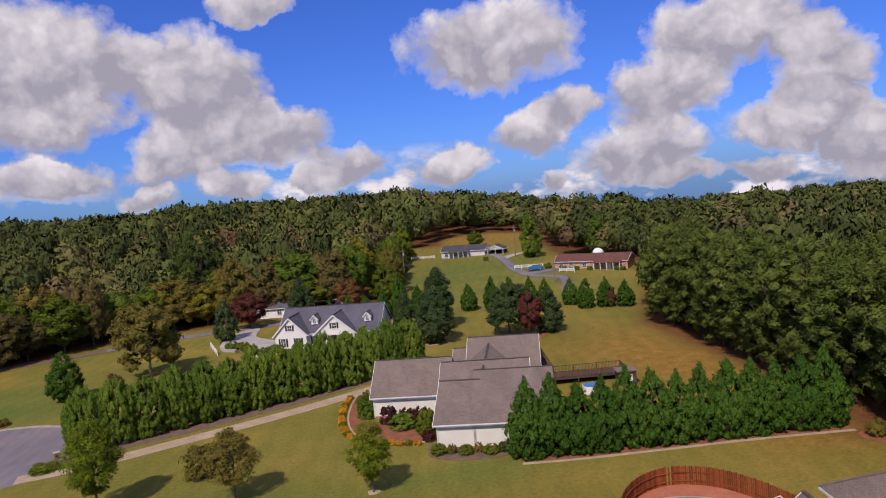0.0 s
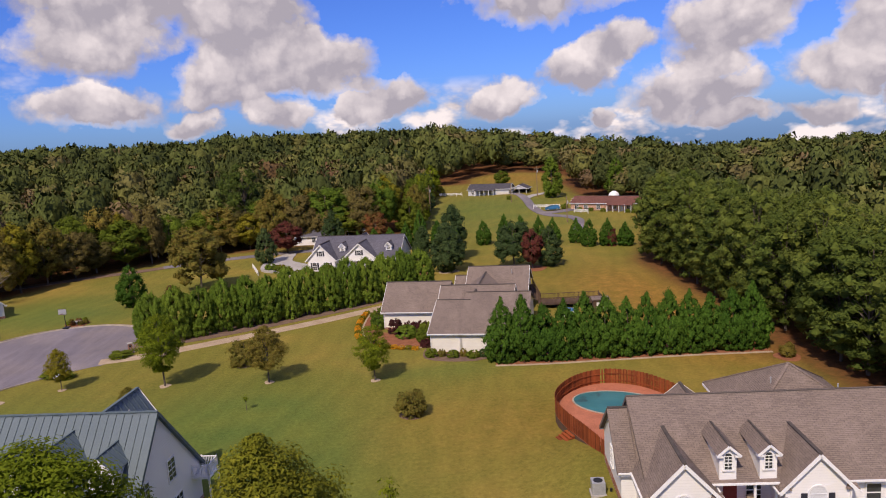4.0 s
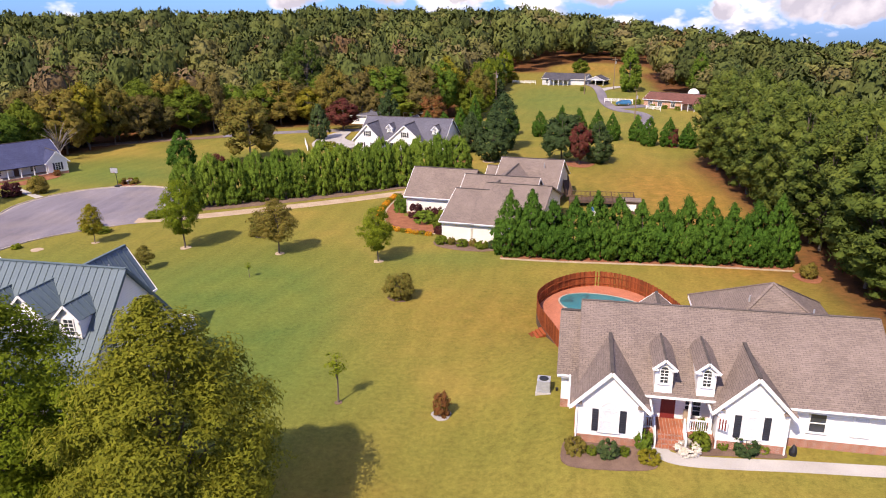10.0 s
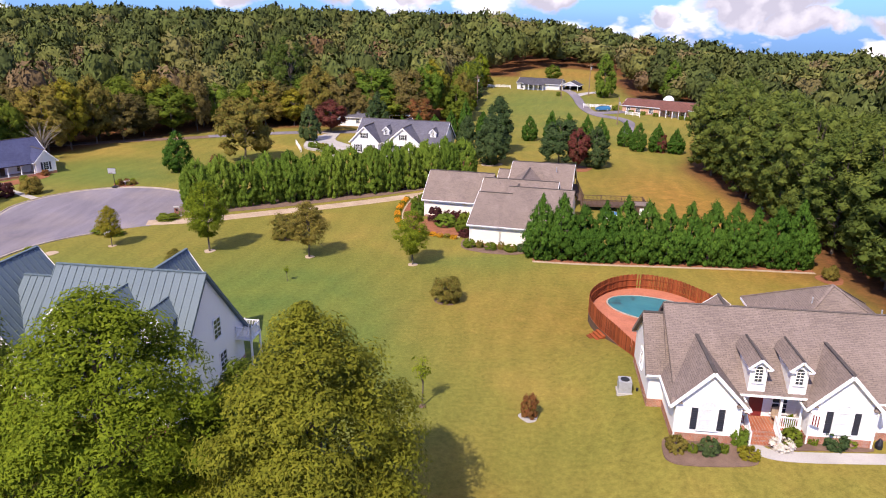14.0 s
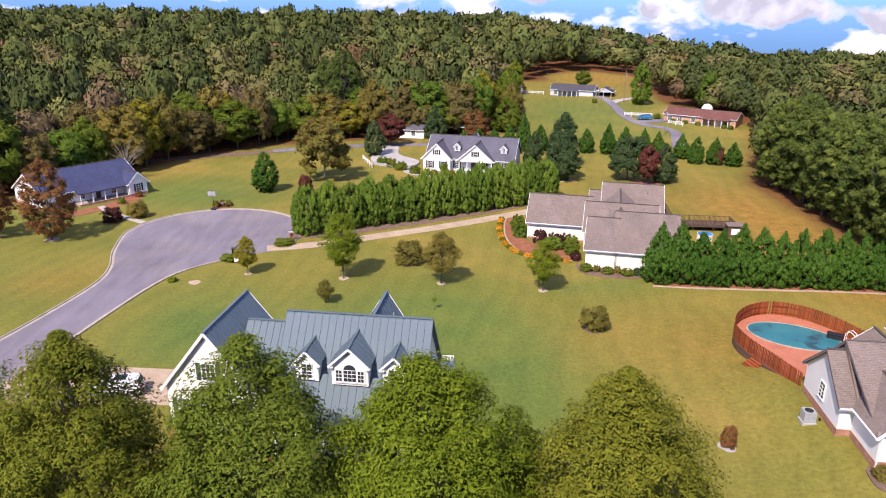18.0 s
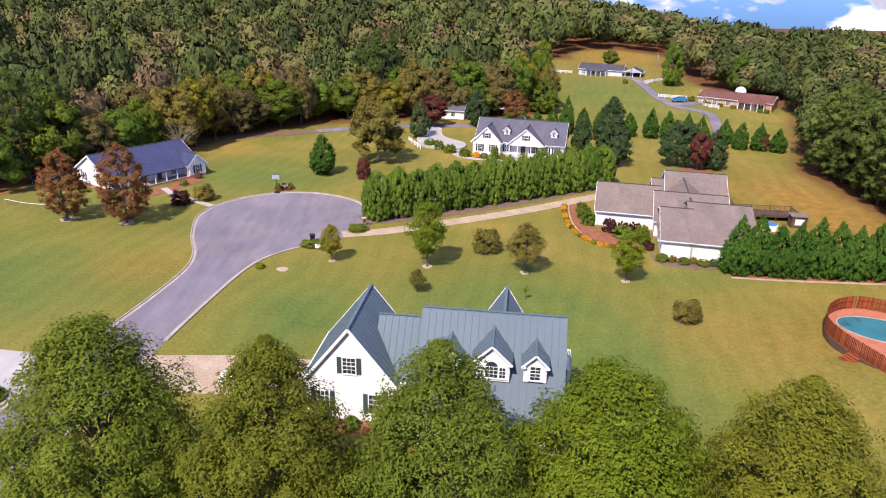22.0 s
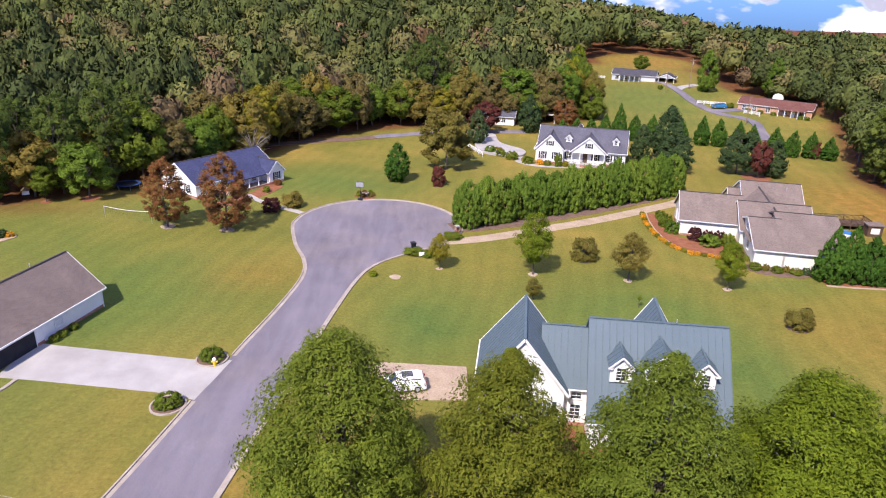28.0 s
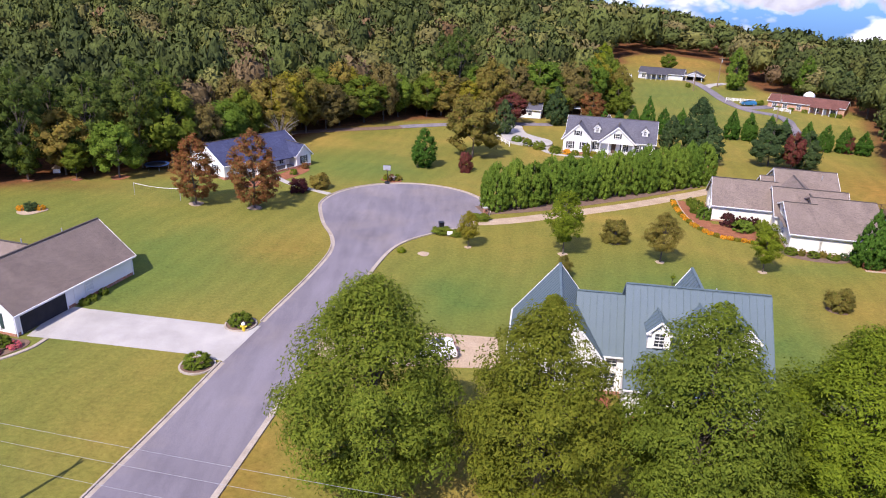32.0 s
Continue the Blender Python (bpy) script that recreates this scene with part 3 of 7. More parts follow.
def build_ground():
    gx = np.unique(np.concatenate([np.linspace(-2600, -420, 14), np.arange(-400, -130, 15), np.arange(-130, 90, 2.0), np.arange(90, 400, 15), np.linspace(420, 2600, 14)]))
    gy = np.unique(np.concatenate([np.linspace(-1500, -80, 10), np.arange(-60, 20, 8), np.arange(20, 200, 2.0), np.arange(200, 340, 4), np.arange(345, 700, 18), np.linspace(720, 3200, 16)]))
    xx, yy = np.meshgrid(gx, gy)
    zz = height(xx, yy)
    me = bpy.data.meshes.new("ground")
    nx, ny = len(gx), len(gy)
    v = np.stack([xx, yy, zz], -1).reshape(-1, 3)
    i = np.arange(nx * ny).reshape(ny, nx)
    quads = np.stack([i[:-1, :-1], i[:-1, 1:], i[1:, 1:], i[1:, :-1]], -1).reshape(-1, 4)
    set_mesh(me, v, quads)
    me.materials.append(LAWN)
    x, y = v[:, 0], v[:, 1]

    def spot(cx, cy, rx, ry, turn=0.0):
        c, s = math.cos(turn), math.sin(turn)
        u, w = (x - cx) * c + (y - cy) * s, -(x - cx) * s + (y - cy) * c
        return np.exp(-(u / rx) ** 2 - (w / ry) ** 2)

    lush = spot(-13, 62, 9, 22, 0.35) + 0.8 * spot(-30, 70, 22, 12) + 0.7 * spot(3, 83, 9, 3) + 0.6 * spot(-48, 70, 7, 14) + 0.6 * spot(-95, 112, 18, 10) + 0.8 * spot(28, 235, 25, 50) + 0.4 * spot(-60, 130, 20, 12) + 0.5 * spot(-17, 40, 10, 20) + 0.8 * spot(-84, 78, 16, 18) + 0.5 * spot(-88, 50, 16, 30) + 0.6 * spot(-90, 30, 14, 16) + 0.6 * spot(-70, 130, 22, 14) + 0.7 * spot(-112, 92, 18, 12)
    dry = 0.9 * spot(40, 105, 9, 30) + 0.7 * spot(40, 84, 8, 6) + 0.15 * spot(-80, 45, 12, 14) + 0.45 * spot(12, 66, 14, 9) + 0.5 * spot(1, 33, 4, 9, 0.3) + 0.4 * spot(-70, 84, 7, 6) + 0.35 * spot(30, 125, 16, 16) + 0.6 * spot(-63, 36, 3, 10) + 0.3 * spot(40, 275, 30, 18) + 0.8 * spot(52, 312, 26, 22)
    woods = in_woods(x, y).astype(float)
    near = woods.reshape(ny, nx)
    soft = near.copy()
    for _ in range(2):
        soft[1:-1, 1:-1] = (soft[1:-1, 1:-1] * 2 + soft[:-2, 1:-1] + soft[2:, 1:-1] + soft[1:-1, :-2] + soft[1:-1, 2:]) / 6
    litter = np.maximum(soft.reshape(-1), 0.8 * spot(-95, 128, 14, 5, 0.7) + 0.6 * spot(44, 80, 4, 3) + 0.5 * spot(-75, 168, 12, 5, 0.6) + 0.5 * spot(-118, 110, 12, 3))
    for name, a in (("lush", lush), ("dry", dry), ("litter", litter)):
        at = me.attributes.new(name, "FLOAT", "POINT")
        at.data.foreach_set("value", np.clip(a, 0, 1).astype(np.float32))
    for p in me.polygons:
        p.use_smooth = True
    tagged(new("ground", me), "mown lawn of green and dry straw-coloured grass", "lawn", kind="structure")


def set_mesh(me, v, quads, smooth_shade=False):
    v, quads = np.asarray(v, np.float32), np.asarray(quads, np.int32)
    k = quads.shape[1]
    me.vertices.add(len(v))
    me.vertices.foreach_set("co", v.reshape(-1))
    me.loops.add(quads.size)
    me.loops.foreach_set("vertex_index", quads.reshape(-1))
    me.polygons.add(len(quads))
    me.polygons.foreach_set("loop_start", np.arange(0, quads.size, k, dtype=np.int32))
    me.update(calc_edges=True)


build_ground()


def spline(pts, n=8, closed=False):
    """A smooth line through the points."""
    p = [Vector((*q, 0)) if len(q) == 2 else Vector(q) for q in pts]
    out, c = [], len(p)
    for i in range(c if closed else c - 1):
        a, b, d, e = [p[j % c] if closed else p[max(0, min(c - 1, j))] for j in (i - 1, i, i + 1, i + 2)]
        for k in range(n):
            t = k / n
            out.append(0.5 * (2 * b + (d - a) * t + (2 * a - 5 * b + 4 * d - e) * t * t + (3 * b - 3 * d + e - a) * t ** 3))
    if not closed:
        out.append(p[-1])
    return [(q.x, q.y) for q in out]


def strip(left, right, z0, z1):
    """A thick band between two lines of equal length."""
    s, n = Solid(), len(left)
    v = [(x, y, z) for z in (z1, z0) for line in (left, right) for x, y in line]
    f = []
    for i in range(n - 1):
        a, b, c, d = i, i + 1, n + i + 1, n + i
        f += [(a, d, c, b), (a + 2 * n, b + 2 * n, c + 2 * n, d + 2 * n), (a, b, b + 2 * n, a + 2 * n), (c, d, d + 2 * n, c + 2 * n)]
    f += [(0, 2 * n, 3 * n, n), (n - 1, 2 * n - 1, 4 * n - 1, 3 * n - 1)]
    return s.add(v, f)


def offset(line, d):
    """The line moved d metres to its left."""
    out = []
    for i, (x, y) in enumerate(line):
        a, b = line[max(0, i - 1)], line[min(len(line) - 1, i + 1)]
        tx, ty = b[0] - a[0], b[1] - a[1]
        k = math.hypot(tx, ty) or 1
        out.append((x - ty / k * d, y + tx / k * d))
    return out


ROAD_EAST = [(-70.5, 0), (-66.2, 22), (-64.0, 34), (-62.1, 46), (-60.1, 59), (-57.9, 73), (-55.9, 83), (-53.6, 88.2), (-49.5, 92.3), (-45.0, 95.6)]
BULB = [(-54.8 + 14.2 * math.cos(radians(a)), 105.0 + 14.2 * math.sin(radians(a))) for a in range(-38, 200, 14)]
ROAD_WEST = [(-67.0, 95.5), (-64.6, 89), (-63.9, 83), (-65.2, 74), (-67.4, 63.5), (-69.4, 53), (-71.3, 43), (-73.2, 34), (-75.6, 22), (-80.0, 0)]
road_line = spline(ROAD_EAST + BULB + ROAD_WEST, 6)
single("road", Solid().prism(road_line, -0.2, 0.015), ASPHALT, "grey asphalt street with tan dust ending in a round turning bulb", "road", kind="structure")


def kerb_run(line, name="kerb"):
    gutter, face, back = offset(line, 0.42), offset(line, 0.0), offset(line, -0.16)
    single("gutter_pan", strip(gutter, face, -0.15, 0.022), KERB, "pale concrete gutter along the street edge", "kerb", kind="structure")
    single(name, strip(face, back, -0.15, 0.14), KERB, "raised concrete kerb along the street", "kerb", kind="structure")


def cut(line, keep):
    run = []
    for p in line:
        if keep(*p):
            run.append(p)
        elif run:
            if len(run) > 2:
                kerb_run(run)
            run = []
    if len(run) > 2:
        kerb_run(run)


# the kerb is left out where the drives meet the street
cut(road_line, lambda x, y: not (x > -47 and 95.0 < y < 101) and not (x < -60 and 53.5 < y < 61) and not (-64 < x < -57 and 54.0 < y < 61.5))


def slab(name, pts, material, label, category, z=0.03, n=6, closed=True, kind="structure", smooth_edge=True):
    line = spline(pts, n, True) if smooth_edge else pts
    base = min(ground_z(x, y) for x, y in line)
    return single(name, Solid().prism(line, base - 0.2, max(ground_z(x, y) for x, y in line) + z), material, label, category, kind=kind)


# drives and paths
drive = spline([(-44.6, 97.6), (-38, 99.3), (-29.5, 103.2), (-16.5, 109.8), (-6, 116.2), (2, 121.5), (8, 128)], 8)
single("driveway_a", strip(offset(drive, 1.35), offset(drive, -1.35), -0.2, 0.03), GRAVEL, "long pale tan drive beside the tall hedge", "driveway", kind="structure")
slab("driveway_f", [(-90.4, 56.8), (-86, 56.3), (-72.4, 54.3), (-69.2, 53.2), (-68.3, 57), (-67.5, 60.8), (-70.5, 60.6), (-87.5, 63.4), (-90.2, 64)], CONCRETE, "wide pale concrete drive to the open garage", "driveway", smooth_edge=False)
slab("driveway_d", [(-61.2, 54.5), (-52, 53.6), (-42.2, 53.6), (-42.2, 60), (-52, 60.8), (-60.4, 60.6)], GRAVEL, "tan gravel parking pad beside the teal-roofed house", "driveway", smooth_edge=False)
path_c = spline([(20.5, 42.6), (20.9, 41.4), (23.0, 40.9), (29, 40.8), (35, 40.6), (44, 40.6), (58, 41.0)], 6)
single("front_walk", strip(offset(path_c, 0.58), offset(path_c, -0.62), 0.9, 1.235), CONCRETE, "concrete front walk along the flower beds", "path", kind="structure")


def laid(name, line, half, material, label, category="drive", z=0.06):
    """A band that follows the lie of the land."""
    l, r = offset(line, half), offset(line, -half)
    n = len(l)
    v = [(x, y, ground_z(x, y) + dz) for dz in (z, -0.3) for e in (l, r) for x, y in e]
    f = []
    for i in range(n - 1):
        a, b, c, d = i, i + 1, n + i + 1, n + i
        f += [(a, d, c, b), (a, b, b + 2 * n, a + 2 * n), (c, d, d + 2 * n, c + 2 * n)]
    f += [(0, 2 * n, 3 * n, n), (n - 1, 2 * n - 1, 4 * n - 1, 3 * n - 1)]
    return single(name, Solid().add(v, f), material, label, category, kind="structure")


laid("hill_drive", spline([(40, 268), (43.5, 258), (43.4, 242), (42.4, 229), (42.3, 216), (44.2, 207), (48.6, 202), (49.8, 195.5), (47.5, 187), (44.5, 176)], 10), 1.5, ASPHALT, "winding asphalt drive over the grassy rise", z=0.16)
laid("hill_drive_spur", spline([(43.6, 247), (48, 253), (55, 258)], 8), 1.6, CONCRETE, "pale spur of the hill drive", z=0.13)
laid("brick_house_drive", spline([(42.6, 212), (47, 211.5), (53.5, 214.5)], 8), 1.8, ASPHALT, "asphalt drive to the brick house", z=0.19)
laid("back_lane", spline([(-60, 171.5), (-49, 176), (-34, 179.5), (-20, 181)], 8), 1.7, ASPHALT, "narrow grey lane along the wood edge", z=0.12)
laid("woodside_track", spline([(-104, 149), (-92, 157), (-76, 165), (-66, 168.5), (-58.5, 172)], 8), 1.6, MULCH, "brown leaf-strewn track along the wood edge", z=0.10)
slab("driveway_b", [(-33.5, 158), (-34.5, 168), (-31.5, 178), (-28.5, 178), (-28, 168), (-23.0, 160.5), (-24.0, 155), (-28, 154.5)], CONCRETE, "pale concrete parking pad beside the far house", "driveway", 0.06, n=4)


# ---- houses ----
def slope(h, a, b, c, d, material, th=0.16, name="roof_slope"):
    """One roof plane: eave a to b, top c, d (over b and over a), laid as a slab in its own frame."""
    a, b, c, d = [Vector(p) for p in (a, b, c, d)]
    ux = (b - a).normalized()
    n = ux.cross(((d + c) / 2 - (a + b) / 2)).normalized()
    uy = n.cross(ux)
    m = Matrix(((ux.x, uy.x, n.x, a.x), (ux.y, uy.y, n.y, a.y), (ux.z, uy.z, n.z, a.z), (0, 0, 0, 1)))
    pts = []
    for p in (a, b, c, d):
        q = ((p - a).dot(ux), (p - a).dot(uy))
        if not pts or (abs(q[0] - pts[-1][0]) + abs(q[1] - pts[-1][1])) > 1e-3:
            pts.append(q)
    ob = part(name, Solid().prism(pts, -th, 0.0), material, h, "", m)
    if material is METAL:
        long_x, top = max(p[0] for p in pts), max(p[1] for p in pts)
        lo, hi = pts[0], pts[-1]
        k = int(long_x / 0.62)
        for i in range(1, k):
            x = i * long_x / k
            y = top
            if x < hi[0] and hi[0] > 0.01:
                y = top * x / hi[0]
            if len(pts) == 4 and x > pts[2][0] and pts[1][0] - pts[2][0] > 0.01:
                y = top * (pts[1][0] - x) / (pts[1][0] - pts[2][0])
            if y > 0.2:
                sm = new("seam", Solid().box(x - 0.028, x + 0.028, 0.02, y - 0.03, -0.01, 0.055).mesh("seam", SEAM))
                sm.parent = ob
    return ob


def gable_block(h, x0, x1, y0, y1, ze, zr, axis="x", roof=None, wall=None, over=0.4, rake=0.3, z0=0.0, foot=None, foot_h=0.5, ridge=True, ends=(True, True), rake_trim=TRIM, gutter=True):
    """Walls, two roof slopes, rakes, fascias, gutters and a ridge cap. axis: the way the ridge runs."""
    def P(u, w, z):
        return (u, w, z) if axis == "x" else (w, u, z)

    (u0, u1), (w0, w1) = ((x0, x1), (y0, y1)) if axis == "x" else ((y0, y1), (x0, x1))
    wc = (w0 + w1) / 2
    pitch = (zr - ze) / (wc - w0)
    zb = z0 + (foot_h if foot else 0)
    s = Solid()
    ring = [(w0, zb), (w1, zb), (w1, ze - 0.05), (wc, zr - 0.22), (w0, ze - 0.05)]
    s.add([P(u0, w, z) for w, z in ring] + [P(u1, w, z) for w, z in ring],
          [(0, 1, 2, 3, 4), (9, 8, 7, 6, 5)] + [(i, 5 + i, 5 + (i + 1) % 5, (i + 1) % 5) for i in range(5)])
    part("wall", s, wall or SIDING, h)
    if foot:
        part("foundation", Solid().box(x0 - 0.02, x1 + 0.02, y0 - 0.02, y1 + 0.02, z0 - 0.6, zb), foot, h, "red brick foundation")
    el = ze - over * pitch
    ua, ub = u0 - rake, u1 + rake
    flip = axis == "y"
    e0, e1 = P(ua, w0 - over, el), P(ub, w0 - over, el)
    e2, e3 = P(ua, w1 + over, el), P(ub, w1 + over, el)
    r0, r1 = P(ua, wc, zr), P(ub, wc, zr)
    slope(h, *((e1, e0, r0, r1) if flip else (e0, e1, r1, r0)), roof)
    slope(h, *((e2, e3, r1, r0) if flip else (e3, e2, r0, r1)), roof)
    for a, b in ((e0, e1), (e2, e3)):
        part("fascia", Solid().beam(Vector(a) - Vector((0, 0, 0.16)), Vector(b) - Vector((0, 0, 0.16)), 0.05, 0.2), TRIM, h)
        if gutter:
            out = Vector(P(0, -0.08 if a is e0 else 0.08, -0.06))
            part("gutter", Solid().beam(Vector(a) + out, Vector(b) + out, 0.12, 0.11), TRIM, h)
    for k, (e, o, r) in enumerate(((e0, e2, r0), (e1, e3, r1))):
        if ends[k]:
            sh = Vector(P(-0.02 if k == 0 else 0.02, 0, -0.12))
            for q in (e, o):
                part("rake_board", Solid().beam(Vector(q) + sh, Vector(r) + sh, 0.05, 0.24), rake_trim, h)
    if ridge:
        part("ridge_cap", Solid().beam(Vector(r0) + Vector((0, 0, 0.02)), Vector(r1) + Vector((0, 0, 0.02)), 0.26, 0.07), SEAM if roof is METAL else RIDGE, h)


WIN = {}


def window(h, x, y, z, w, hh, face="s", shutters=None, arch=False, grid=(2, 4), blind=False, name="window"):
    """A window with a white frame, glazing bars and panes; x, y, z is the middle of its sill. face: the side it looks to."""
    turn = {"s": 0, "e": 90, "n": 180, "w": -90}[face]
    m = pose(x, y, z, 0, 0, turn)
    key = (w, hh, arch, grid)
    if key not in WIN:
        fr = Solid()
        fr.box(-w / 2 - 0.09, -w / 2, -0.06, 0.05, -0.05, hh).box(w / 2, w / 2 + 0.09, -0.06, 0.05, -0.05, hh)
        fr.box(-w / 2 - 0.16, w / 2 + 0.16, -0.10, 0.05, -0.12, -0.04)
        if arch:
            n = 10
            ring = [(r * math.cos(math.pi * i / n), r * math.sin(math.pi * i / n)) for r in (w / 2, w / 2 + 0.1) for i in range(n + 1)]
            v = [(p, yy, hh + q) for yy in (-0.06, 0.05) for p, q in ring]
            f = []
            for i in range(n):
                a, b, c, d = i, i + 1, n + 2 + i, n + 1 + i
                f += [(a, b, c, d)[::-1], (d, c, c + 2 * n + 2, d + 2 * n + 2)[::-1], (a, b, b + 2 * n + 2, a + 2 * n + 2)]
            fr.add(v, f)
        else:
            fr.box(-w / 2 - 0.09, w / 2 + 0.09, -0.06, 0.05, hh, hh + 0.11)
        bars = []
        for i in range(1, grid[0]):
            bars.append(Solid().box(-w / 2 + i * w / grid[0] - 0.018, -w / 2 + i * w / grid[0] + 0.018, -0.045, 0.02, 0, hh))
        for j in range(1, grid[1] + (1 if arch else 0)):
            t = 0.035 if j * 2 == grid[1] else 0.018
            bars.append(Solid().box(-w / 2, w / 2, -0.05, 0.02, j * hh / grid[1] - t, j * hh / grid[1] + t))
        gl = Solid().box(-w / 2, w / 2, -0.02, 0.04, 0, hh)
        if arch:
            gl.add([(w / 2 * math.cos(math.pi * i / 10), yy, hh + w / 2 * math.sin(math.pi * i / 10)) for yy in (-0.02, 0.04) for i in range(11)],
                   [tuple(range(11))[::-1], tuple(range(11, 22))])
        WIN[key] = (fr.mesh("window_frame", TRIM), [b.mesh("glazing_bar", TRIM) for b in bars], gl.mesh("pane", GLASS))
    fm, bar_meshes, gm = WIN[key]
    win = part(name, fm, None, h, "", m)
    for nm, me in [("glazing_bar", b) for b in bar_meshes] + [("pane", gm)]:
        o = new(nm, me)
        o.parent = win
        if nm == "pane" and blind:
            o.material_slots[0].link = "OBJECT"
            o.material_slots[0].material = BLIND
    if shutters:
        sw = max(0.32, w * 0.36)
        for sgn in (-1, 1):
            s = Solid()
            cx = sgn * (w / 2 + 0.12 + sw / 2)
            s.box(cx - sw / 2, cx + sw / 2, -0.045, 0.03, -0.05, hh + 0.05)
            for i in range(8):
                zz = 0.06 + i * (hh - 0.1) / 8
                s.box(cx - sw / 2 + 0.05, cx + sw / 2 - 0.05, -0.065, -0.045, zz, zz + (hh - 0.1) / 14)
            o = new("shutter", s.mesh("shutter", shutters))
            o.parent = win
    return win


def dormer(h, x, y, z, w, wall_h, rise, back, roof, arch=False, palladian=False, face=1):
    """A small gabled dormer: x its middle, y its front plane, z its foot; the roof runs back into the slope."""
    s = Solid()
    prof = [(-w / 2, 0), (w / 2, 0), (w / 2, wall_h), (0, wall_h + rise - 0.08), (-w / 2, wall_h)]
    s.add([(x + p, y, z + q) for p, q in prof] + [(x + p, y + back, z + q) for p, q in prof],
          [(0, 1, 2, 3, 4), (9, 8, 7, 6, 5)] + [(i, 5 + i, 5 + (i + 1) % 5, (i + 1) % 5) for i in range(5)])
    part("dormer_wall", s, SIDING, h)
    o = 0.22
    pt = rise / (w / 2)
    zt, zl = z + wall_h + rise, z + wall_h - o * pt
    l, r = x - w / 2 - o, x + w / 2 + o
    slope(h, (l, y + back, zl), (l, y - 0.28, zl), (x, y - 0.28, zt), (x, y + back, zt), roof, 0.1, "dormer_roof")
    slope(h, (r, y - 0.28, zl), (r, y + back, zl), (x, y + back, zt), (x, y - 0.28, zt), roof, 0.1, "dormer_roof")
    for q in (l, r):
        part("dormer_rake", Solid().beam((q, y - 0.3, zl - 0.07), (x, y - 0.3, zt - 0.07), 0.05, 0.17), TRIM, h)
        sg = 1 if q == r else -1
        part("eave_return", Solid().box(min(q, q - sg * 0.4), max(q, q - sg * 0.4), y - 0.28, y + 0.05, zl - 0.16, zl + 0.0), TRIM, h)
    part("ridge_cap", Solid().beam((x, y - 0.28, zt + 0.02), (x, y + back * 0.98, zt + 0.02), 0.14, 0.06), SEAM if roof is METAL else RIDGE, h)
    if palladian:
        window(h, x, y - 0.02, z + 0.35, w * 0.34, wall_h * 0.52, arch=True, grid=(3, 3))
        for sg in (-1, 1):
            window(h, x + sg * w * 0.30, y - 0.02, z + 0.35, w * 0.16, wall_h * 0.50, grid=(2, 3))
    else:
        window(h, x, y - 0.02, z + (0.38 * wall_h if arch else 0.25), w * 0.42, wall_h * (0.45 if arch else 0.7), arch=arch, grid=(2, 4))


def hip(h, x0, x1, y0, y1, ze, zr, roof, wall, axis="x", z0=0.0):
    """A hipped block."""
    part("wall", Solid().box(x0, x1, y0, y1, z0, ze), wall, h)
    o = 0.4
    a, b, c, d = (x0 - o, y0 - o, ze - 0.1), (x1 + o, y0 - o, ze - 0.1), (x1 + o, y1 + o, ze - 0.1), (x0 - o, y1 + o, ze - 0.1)
    if axis == "x":
        k = (y1 - y0) / 2
        r, q = (x0 + k, (y0 + y1) / 2, zr), (max(x0 + k, x1 - k), (y0 + y1) / 2, zr)
        slope(h, a, b, q, r, roof)
        slope(h, c, d, r, q, roof)
        slope(h, b, c, q, q, roof)
        slope(h, d, a, r, r, roof)
    else:
        k = (x1 - x0) / 2
        r, q = ((x0 + x1) / 2, y0 + k, zr), ((x0 + x1) / 2, max(y0 + k, y1 - k), zr)
        slope(h, b, c, q, r, roof)
        slope(h, d, a, r, q, roof)
        slope(h, a, b, r, r, roof)
        slope(h, c, d, q, q, roof)
    for p, t in ((a, r), (b, r if axis == "y" else q), (c, q), (d, q if axis == "y" else r)):
        part("hip_cap", Solid().beam(Vector(p) + Vector((0, 0, 0.03)), Vector(t) + Vector((0, 0, 0.03)), 0.24, 0.06), roof, h)
    for p, t in ((a, b), (b, c), (c, d), (d, a)):
        part("fascia", Solid().beam(Vector(p) - Vector((0, 0, 0.16)), Vector(t) - Vector((0, 0, 0.16)), 0.06, 0.2), TRIM, h)


def rail(h, pts, z, height=0.9, gap=0.14, material=TRIM, name="railing"):
    """A railing with top and bottom rails and balusters."""
    for a, b in zip(pts, pts[1:]):
        a3, b3 = (Vector((*a, z)) if len(a) == 2 else Vector(a)), (Vector((*b, z)) if len(b) == 2 else Vector(b))
        top = part(name, Solid().beam(a3 + Vector((0, 0, height)), b3 + Vector((0, 0, height)), 0.09, 0.07), material, h)
        part("bottom_rail", Solid().beam(a3 + Vector((0, 0, 0.12)), b3 + Vector((0, 0, 0.12)), 0.06, 0.06), material, top)
        n = max(2, int((b3 - a3).length / gap))
        for i in range(n + 1):
            p = a3.lerp(b3, i / n)
            w = 0.1 if i in (0, n) else 0.04
            part("baluster" if w < 0.05 else "newel", Solid().beam(p, p + Vector((0, 0, height + (0.12 if w > 0.05 else 0))), w, w, (0, 1, 0)), material, top)


def column(h, x, y, z0, z1, r=0.12, material=TRIM):
    s = Solid().tube([(x, y, z0), (x, y, z1)], [r, r * 0.85], 10)
    s.box(x - r * 1.4, x + r * 1.4, y - r * 1.4, y + r * 1.4, z0, z0 + 0.15).box(x - r * 1.3, x + r * 1.3, y - r * 1.3, y + r * 1.3, z1 - 0.14, z1)
    part("column", s, material, h)


